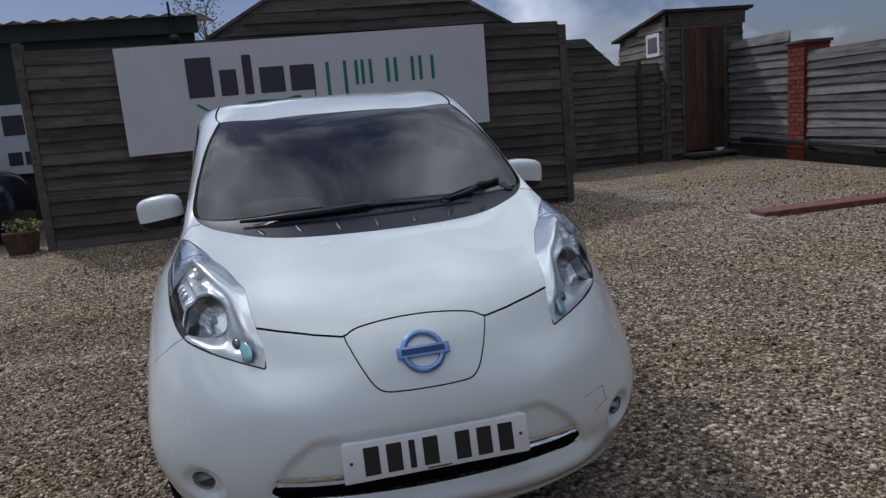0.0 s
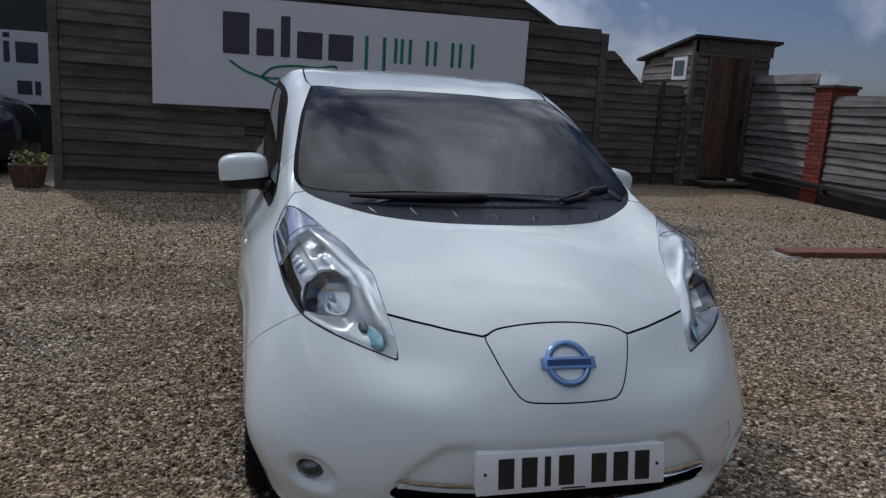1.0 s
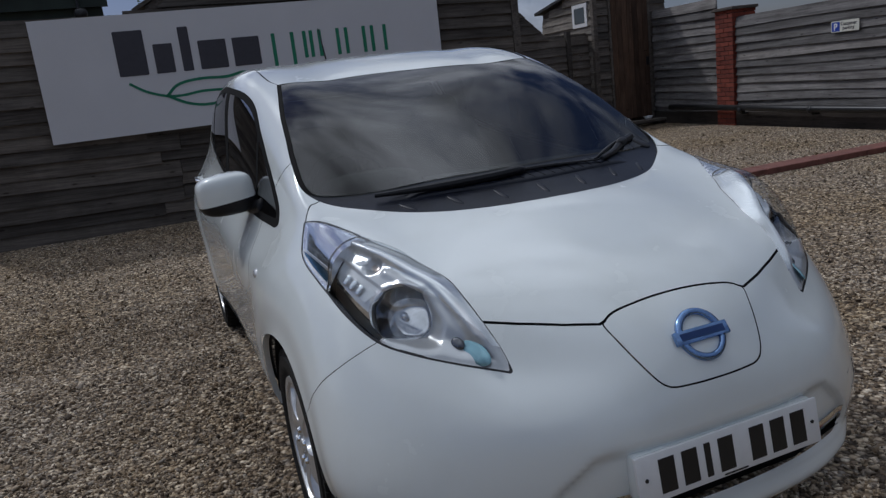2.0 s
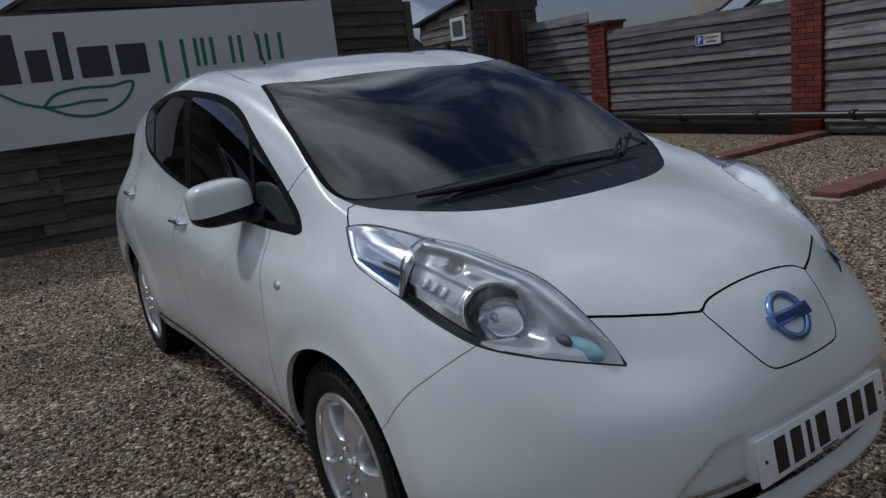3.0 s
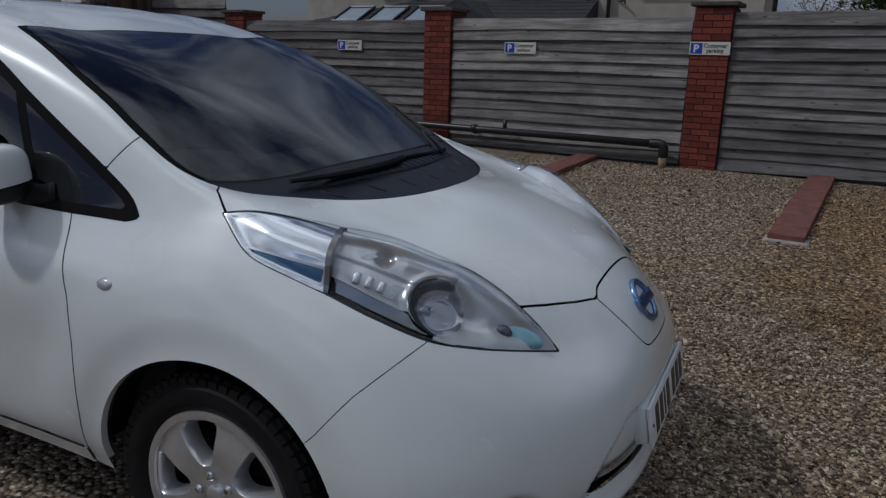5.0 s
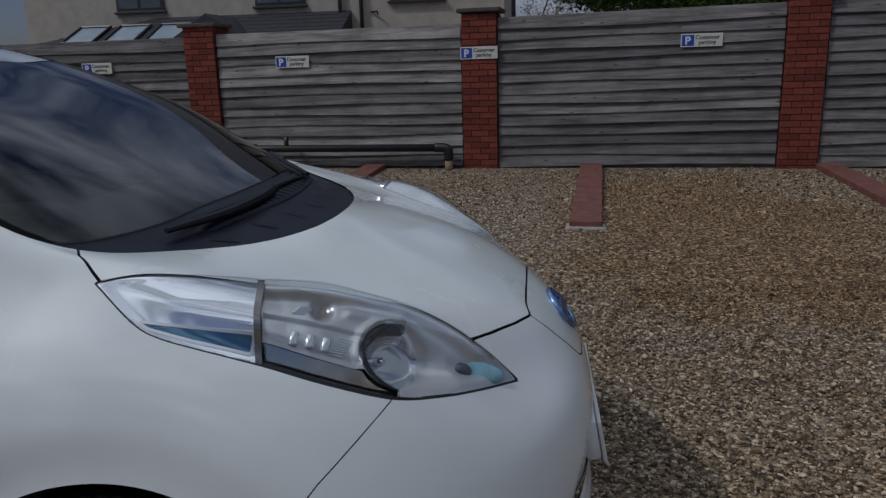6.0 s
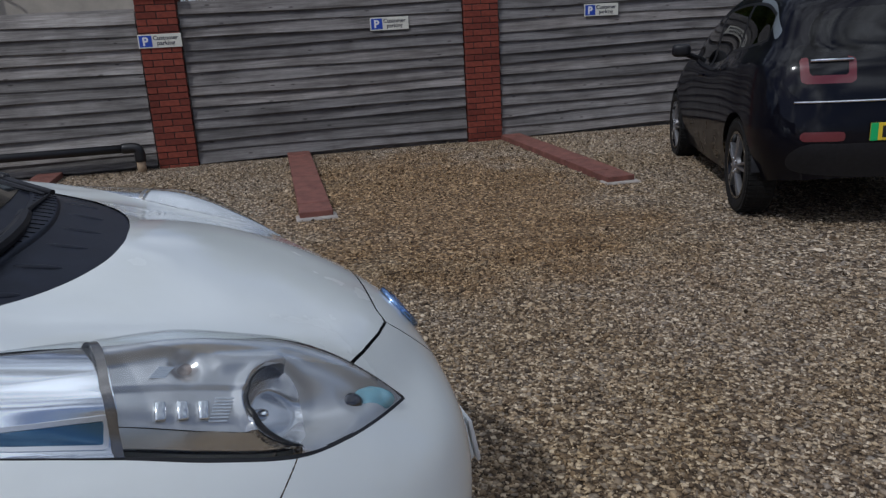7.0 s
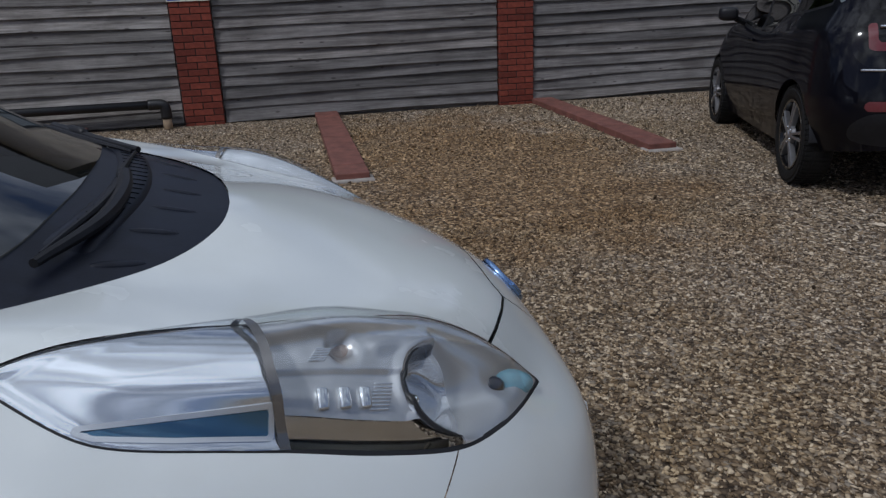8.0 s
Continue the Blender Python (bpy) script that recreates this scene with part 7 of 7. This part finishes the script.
# ---- dark green shed and sign beyond the left end of the wall ----
def build_shed():
    shed = thing("metal_shed", "dark green sheet metal shed with a corrugated roof", "shed")
    part("wall", Mesh().box(-12, 10.75, 0, -1.30, 10.85, 3.02), GREEN_TIN, shed)
    part("fascia", Mesh().box(-12, 10.60, 2.98, -1.22, 10.68, 3.24), GREEN_TIN, shed)
    corr = Mesh()
    n = 160
    for i in range(n + 1):
        x = -12 + 10.85 * i / n
        dz = .022 * math.sin(i * math.pi / 2)
        corr.v += [(x, 10.45, 3.25 + dz), (x, 15, 3.75 + dz)]
    corr.f += [(2 * i, 2 * i + 2, 2 * i + 3, 2 * i + 1) for i in range(n)]
    part("corrugated_roof", corr, TIN_ROOF, shed)
    lampb = thing("flood_light", "small dark flood light on the shed eaves", "lamp")
    part("pole", Mesh().tube([(-1.62, 10.56, 3.45), (-1.60, 10.54, 2.86)], .02, 8), PIPE, lampb)
    part("head", blob(-1.58, 10.46, 2.88, .09, .09, .08, 2.4), PIPE, lampb, "", True)
    sg = thing("yard_sign", "white yard sign with dark bars on the shed", "sign")
    part("panel", Mesh().rbox(-8.5, 10.68, 1.02, -3.62, 10.74, 2.08, .01), SIGN_WHITE, sg)
    for a, b, c, d in ((-4.44, 1.62, -4.36, 1.92), (-4.44, 1.97, -4.35, 2.04), (-4.28, 1.62, -3.98, 1.92), (-4.28, 1.16, -4.08, 1.36), (-4.04, 1.16, -3.96, 1.36), (-4.75, 1.62, -4.52, 2.0)):
        part("dark_block", Mesh().rbox(a, 10.672, b, c, 10.682, d, .003), SIGN_GREY, sg)


build_shed()

# ---- the dark electric hatchback parked against the fence, and another dark car ----
def loft(ring_list, nu, nv):
    r = np.array(ring_list, float)
    a = hermite_rows(r.transpose(1, 0, 2), nu, True, True)
    g = hermite_rows(a.transpose(1, 0, 2), nv, False, True).transpose(1, 0, 2)
    n = np.cross(np.gradient(g, axis=0), np.gradient(g, axis=1))
    n /= np.maximum(np.linalg.norm(n, axis=-1, keepdims=True), 1e-12)
    if n[nu // 2, nv // 3, 0] > 0:
        n = -n
    n[0, :, 0] = n[-1, :, 0] = 0
    n[:, -1, 0] = 0
    n[:, -1] += (0, 0, 1e-6)
    return g, n / np.maximum(np.linalg.norm(n, axis=-1, keepdims=True), 1e-12)


B_SILL = [(0, .05, .22), (-.45, .1, .22), (-.75, .4, .22), (-.80, .73, .2), (-.80, 1.4, .2), (-.80, 2.4, .2), (-.82, 3.3, .25), (-.70, 3.85, .33), (0, 3.95, .36)]
B_LOW = [(0, 0, .45), (-.45, .04, .45), (-.80, .3, .45), (-.87, .73, .45), (-.85, 1.4, .42), (-.86, 2.4, .42), (-.885, 3.3, .5), (-.79, 3.9, .55), (0, 4.0, .55)]
B_MID = [(0, .03, .7), (-.42, .08, .7), (-.76, .36, .72), (-.87, .75, .74), (-.87, 1.4, .72), (-.88, 2.4, .74), (-.89, 3.3, .82), (-.80, 3.88, .8), (0, 3.98, .8)]
B_SHO = [(0, .12, .88), (-.4, .2, .88), (-.7, .5, .94), (-.80, .85, .98), (-.84, 1.4, .96), (-.86, 2.4, .96), (-.86, 3.3, 1.05), (-.77, 3.82, 1.05), (0, 3.92, 1.05)]
B_BELT = [(0, .35, .98), (-.35, .45, .98), (-.62, .7, 1.02), (-.74, .98, 1.04), (-.78, 1.4, 1.04), (-.78, 2.3, 1.06), (-.77, 3.2, 1.18), (-.70, 3.74, 1.19), (0, 3.85, 1.2)]
B_RAIL = [(0, .6, 1.03), (-.3, .66, 1.03), (-.52, .8, 1.06), (-.66, 1.0, 1.10), (-.62, 1.4, 1.34), (-.61, 2.2, 1.53), (-.60, 3.2, 1.53), (-.57, 3.62, 1.47), (0, 3.76, 1.47)]
B_SPINE = [(0, .7, 1.05), (0, .78, 1.07), (0, .88, 1.10), (0, 1.05, 1.18), (0, 1.4, 1.40), (0, 2.2, 1.60), (0, 3.2, 1.60), (0, 3.62, 1.56), (0, 3.74, 1.51)]
B_HUBS = (.73, 3.30)


def build_dark_car(name, label, paint, at, detail):
    g, n = loft([B_SILL, B_LOW, B_MID, B_SHO, B_BELT, B_RAIL, B_SPINE], 210 if detail else 120, 110 if detail else 60)
    sh = Shell(g, n)
    side = lambda f: (lambda p: np.where(p[:, 0] > -.40, 1.0, f(p)))
    wout = np.vstack([spline([(1.08, 1.06), (1.3, 1.20), (1.6, 1.36), (2.0, 1.44), (2.6, 1.49), (3.1, 1.475), (3.45, 1.40)], 40), spline([(3.50, 1.22), (3.1, 1.17), (2.5, 1.10), (2.38, 1.0), (1.9, .99), (1.4, 1.02)], 30)])
    win = side(inside(wout, (1, 2)))
    sh.carve("trim", win)
    sh.carve("glass", lambda p: win(p) + .02, ("trim",))
    sh.carve("front_glass", lambda p: p[:, 1] - 1.98, ("glass",))
    sh.carve("rear_glass", lambda p: np.maximum(2.05 - p[:, 1], p[:, 1] - 2.78), ("glass",))
    sh.carve("back_glass", lambda p: 2.84 - p[:, 1], ("glass",))
    rear_win = spline([(.1, 1.14), (-.35, 1.14), (-.56, 1.16), (-.59, 1.24), (-.52, 1.38), (-.35, 1.405), (.1, 1.41)], 40)
    sh.carve("rear_window", lambda p: np.where(p[:, 1] < 3.5, 1.0, inside(rear_win, (0, 2))(p)), ("body",))
    scr = spline([(.1, .98), (-.4, 1.02), (-.60, 1.10), (-.60, 1.4), (-.54, 1.75), (-.3, 1.68), (.1, 1.66)], 40)
    sh.carve("windscreen", lambda p: np.where((p[:, 1] > 2.2) | (p[:, 2] < .9), 1.0, inside(scr, (0, 1))(p)), ("body",))
    for hy in B_HUBS:
        sh.carve("arch", side(lambda p: np.hypot(p[:, 1] - hy, p[:, 2] - .345) - .385))
    # tailgate of dark glass, lower bumper, lamps
    tail = lambda p: p[:, 1] > 3.4
    gate = spline([(.1, .84), (-.45, .84), (-.66, .86), (-.74, .95), (-.72, 1.08), (-.66, 1.18), (-.5, 1.19), (.1, 1.19)], 40)
    sh.carve("tailgate", lambda p: np.where(tail(p), inside(gate, (0, 2))(p), 1.0), ("body",))
    lamp_o = inside(rounded(-.66, .955, -.34, 1.115, .03), (0, 2))
    lamp_i = inside([(-.61, 1.005), (-.385, 1.005), (-.385, 1.30), (-.61, 1.30)], (0, 2))
    sh.carve("tail_lamp", lambda p: np.where(tail(p), np.maximum(lamp_o(p), -lamp_i(p)), 1.0), ("tailgate",))
    sh.carve("reflector", lambda p: np.where(tail(p), inside(rounded(-.66, .60, -.40, .66, .02), (0, 2))(p), 1.0), ("body",))
    low = spline([(.1, .36), (-.45, .37), (-.70, .42), (-.72, .50), (-.64, .575), (-.40, .585), (.1, .585)], 36)
    sh.carve("rear_diffuser", lambda p: np.where(tail(p), inside(low, (0, 2))(p), 1.0), ("body",))
    arcp = spline([(1.9, 1.475), (2.6, 1.50), (3.1, 1.47), (3.42, 1.385), (3.60, 1.27)], 30)
    sh.carve("pillar_strip", side(lambda p: np.where(p[:, 1] > 2.9, near_line(arcp, (1, 2), .035)(p), 1.0)), ("body",))
    car2 = thing(name, label, "car")
    pieces = [("body_shell", ("body",), paint, 2), ("windscreen", ("windscreen",), DARK_GLASS, 2), ("tailgate", ("tailgate",), GLOSS_BLACK, 2), ("rear_window", ("rear_window",), DARK_GLASS, 2), ("rear_diffuser", ("rear_diffuser",), TRIM, 2)]
    for s in (1, -1):
        pieces += [("window_trim", ("trim", "glass"), TRIM, s), ("front_side_window", ("front_glass",), DARK_GLASS, s), ("rear_side_window", ("rear_glass",), DARK_GLASS, s), ("rear_quarter_window", ("back_glass",), DARK_GLASS, s), ("tail_lamp", ("tail_lamp",), RED_LENS, s), ("reflector", ("reflector",), RED_LENS, s), ("pillar_strip", ("pillar_strip",), STRIP_GREY, s)]
    for nm, tg, mt, mir in pieces:
        ob = panel(nm, tg, mt, car2, mir, .003 if nm in ("tail_lamp", "reflector") else 0, "", sh)
        if ob and "window" in nm or nm == "windscreen":
            ob.visible_shadow = False
    part("cabin", Mesh().rbox(-.66, 1.1, .3, .66, 3.5, .98, .05), CABIN, car2)
    for x in (-.35, .35):
        for y in (2.0, 2.85):
            part("seat_back", blob(x, y, 1.02, .22, .07, .30, 4), CABIN, car2, "", True)
    for s in (-1, 1):
        m4 = Matrix.Translation((s * .945, 1.36, 1.13)) @ pose(0, 0, 0, 0, 0, -8 * s)
        mir = part("door_mirror", grow(blob(0, 0, 0, .088, .07, .062, 3.2), m4), TRIM, car2, "", True)
        part("mirror_arm", Mesh().tube([(s * .88, 1.34, 1.09), (s * .76, 1.30, 1.04)], .028, 8), TRIM, mir)
        part("door_handle", Mesh().tube([(s * .885, 1.95, .93), (s * .90, 2.03, .935), (s * .885, 2.11, .935)], .012, 8), paint, car2)
        for hy in B_HUBS:
            rot = Matrix.Identity(4) if s < 0 else pose(0, 0, 0, 0, 0, 180)
            build_wheel(car2, Matrix.Translation((s * .872, hy, .345)) @ rot, 5, .250, .345, DARK_ALLOY, True, GLOSS_BLACK)
            ar = Mesh().revolve([(.384, .004), (.392, .03), (.392, .22), (.05, .23)], 30, Matrix.Translation((s * .868, hy, .345)) @ rot, 2, 178)
            part("arch_liner", ar, TRIM, car2, "", 40)
    if detail:
        zz = .845
        pts = []
        for k in range(13):
            x = -.70 + 1.40 * k / 12
            d = np.hypot(np.abs(g[..., 0] + abs(x)), g[..., 2] - zz) + 10 * (g[..., 1] < 3.4)
            i = np.unravel_index(d.argmin(), d.shape)
            pts.append(Vector((x, g[i][1] + .008, zz)))
        part("chrome_line", Mesh().tube([Vector(q) for q in spline(pts, 25)], .0075, 6), CHROME, car2, "", True)
        pp = Matrix.Translation((0, 4.012, .655)) @ pose(0, 0, 0, 90, 0, 180)
        pl = part("number_plate", Mesh().rbox(-.26, -.055, -.004, .26, .055, .006, .004, pp), PLATE_YELLOW, car2, "yellow plate with black bars and a green band")
        part("green_band", Mesh().rbox(-.26, -.055, .0055, -.215, .055, .0075, .001, pp), PLATE_GREEN, pl)
        cx2 = -.19
        for k in range(7):
            if k == 4:
                cx2 += .03
            part("plate_bar", Mesh().rbox(cx2, -.036, .006, cx2 + .045, .036, .0078, .0006, pp), PLATE_INK, pl)
            cx2 += .056
        for s in (1, -1):
            bar = Mesh().tube([(s * .60, 3.885, 1.095), (s * .50, 3.905, 1.097), (s * .36, 3.915, 1.097)], .010, 8)
            part("lamp_bar", bar, CHROME, car2, "", True)
    car2.matrix_world = at
    return car2


GLOSS_BLACK = simple("gloss_black_tailgate", (.005, .005, .006), .10, 0, .1, 10, coat=.2, spec=.3)
DARK_ALLOY = simple("two_tone_alloy", (.30, .30, .31), .3, .8, .1, 30)
STRIP_GREY = simple("satin_grey_strip", (.22, .25, .27), .35, .3, .08, 20)
build_dark_car("dark_hatchback", "very dark blue electric hatchback parked facing the fence", NAVY_PAINT, Matrix.Translation((5.29, -5.40, .04)) @ pose(0, 0, 0, 0, 0, 64.2), True)
build_dark_car("dark_car", "dark saloon parked beyond the end of the wall", BLACK_PAINT, Matrix.Translation((-3.66, 9.05, .18)) @ pose(0, 0, 0, 0, 0, 86), False)

# ---- loose stones where the camera passes near ----
def build_gravel(name, zones, stone, seed, coarse):
    rng = np.random.default_rng(seed)
    spots = [np.stack([rng.uniform(x0, x1, k), rng.uniform(y0, y1, k)], 1) for x0, x1, y0, y1, d in zones for k in [int((x1 - x0) * (y1 - y0) * d)]]
    xy = np.concatenate(spots)
    n = len(xy)
    z = np.array([ground_z(x, y) for x, y in xy])
    t = (1 + 5 ** .5) / 2
    ico = np.array([(-1, t, 0), (1, t, 0), (-1, -t, 0), (1, -t, 0), (0, -1, t), (0, 1, t), (0, -1, -t), (0, 1, -t), (t, 0, -1), (t, 0, 1), (-t, 0, -1), (-t, 0, 1)]) / np.hypot(1, t)
    tri = np.array([(0, 11, 5), (0, 5, 1), (0, 1, 7), (0, 7, 10), (0, 10, 11), (1, 5, 9), (5, 11, 4), (11, 10, 2), (10, 7, 6), (7, 1, 8), (3, 9, 4), (3, 4, 2), (3, 2, 6), (3, 6, 8), (3, 8, 9), (4, 9, 5), (2, 4, 11), (6, 2, 10), (8, 6, 7), (9, 8, 1)])
    if coarse:
        ico = np.array([(1, 0, 0), (-1, 0, 0), (0, 1, 0), (0, -1, 0), (0, 0, 1), (0, 0, -1)], float)
        tri = np.array([(0, 2, 4), (2, 1, 4), (1, 3, 4), (3, 0, 4)])
    nv = len(ico)
    size = stone * np.exp(rng.normal(0, .34, n))
    shape = np.stack([rng.uniform(.9, 1.7, n), rng.uniform(.65, 1.1, n), rng.uniform(.35, .75, n)], 1) * size[:, None]
    v = ico[None] * shape[:, None] * (1 + rng.normal(0, .21, (n, nv, 1)))
    a, b, c = rng.uniform(0, 6.283, n), rng.normal(0, .5, n), rng.normal(0, .5, n)
    y2, z2 = v[..., 1] * np.cos(b)[:, None] - v[..., 2] * np.sin(b)[:, None], v[..., 1] * np.sin(b)[:, None] + v[..., 2] * np.cos(b)[:, None]
    x3, z3 = v[..., 0] * np.cos(c)[:, None] + z2 * np.sin(c)[:, None], -v[..., 0] * np.sin(c)[:, None] + z2 * np.cos(c)[:, None]
    x4, y4 = x3 * np.cos(a)[:, None] - y2 * np.sin(a)[:, None], x3 * np.sin(a)[:, None] + y2 * np.cos(a)[:, None]
    pos = np.stack([x4 + xy[:, :1], y4 + xy[:, 1:], z3 + (z + size * rng.uniform(.0, .9, n))[:, None]], -1).reshape(-1, 3)
    faces = (tri[None] + nv * np.arange(n)[:, None, None]).reshape(-1, 3)
    me = bpy.data.meshes.new(name)
    me.vertices.add(len(pos))
    me.vertices.foreach_set("co", pos.astype(np.float32).ravel())
    me.loops.add(faces.size)
    me.loops.foreach_set("vertex_index", faces.astype(np.int32).ravel())
    me.polygons.add(len(faces))
    me.polygons.foreach_set("loop_start", np.arange(0, faces.size, 3, dtype=np.int32))
    me.update(calc_edges=True)
    me.materials.append(PEBBLE)
    tagged(new(name, me), "loose brown, cream and grey gravel stones", "gravel", "", "stuff")


build_gravel("gravel", [(-2.7, -.86, -.7, 4.3, 4300), (-.75, 2.6, -2.4, .35, 4300), (.86, 3.0, .35, 4.0, 2000), (-.86, .86, .2, 4.2, 300), (2.6, 4.4, -2.6, 1.2, 900), (-3.6, -2.7, .3, 5.5, 900), (-2.7, -.9, 4.3, 6.6, 900)], .0054, 3, False)
build_gravel("far_gravel", [(4.4, 7.25, -2.6, 1.2, 1300), (2.6, 6.9, -7.0, -2.6, 1300), (3.0, 7.4, 1.2, 4.0, 900), (-.6, 2.6, -6.0, -2.4, 1300), (-2.7, 3.6, 4.3, 7.5, 500), (3.0, 7.6, 4.0, 8.0, 600)], .0078, 4, True)
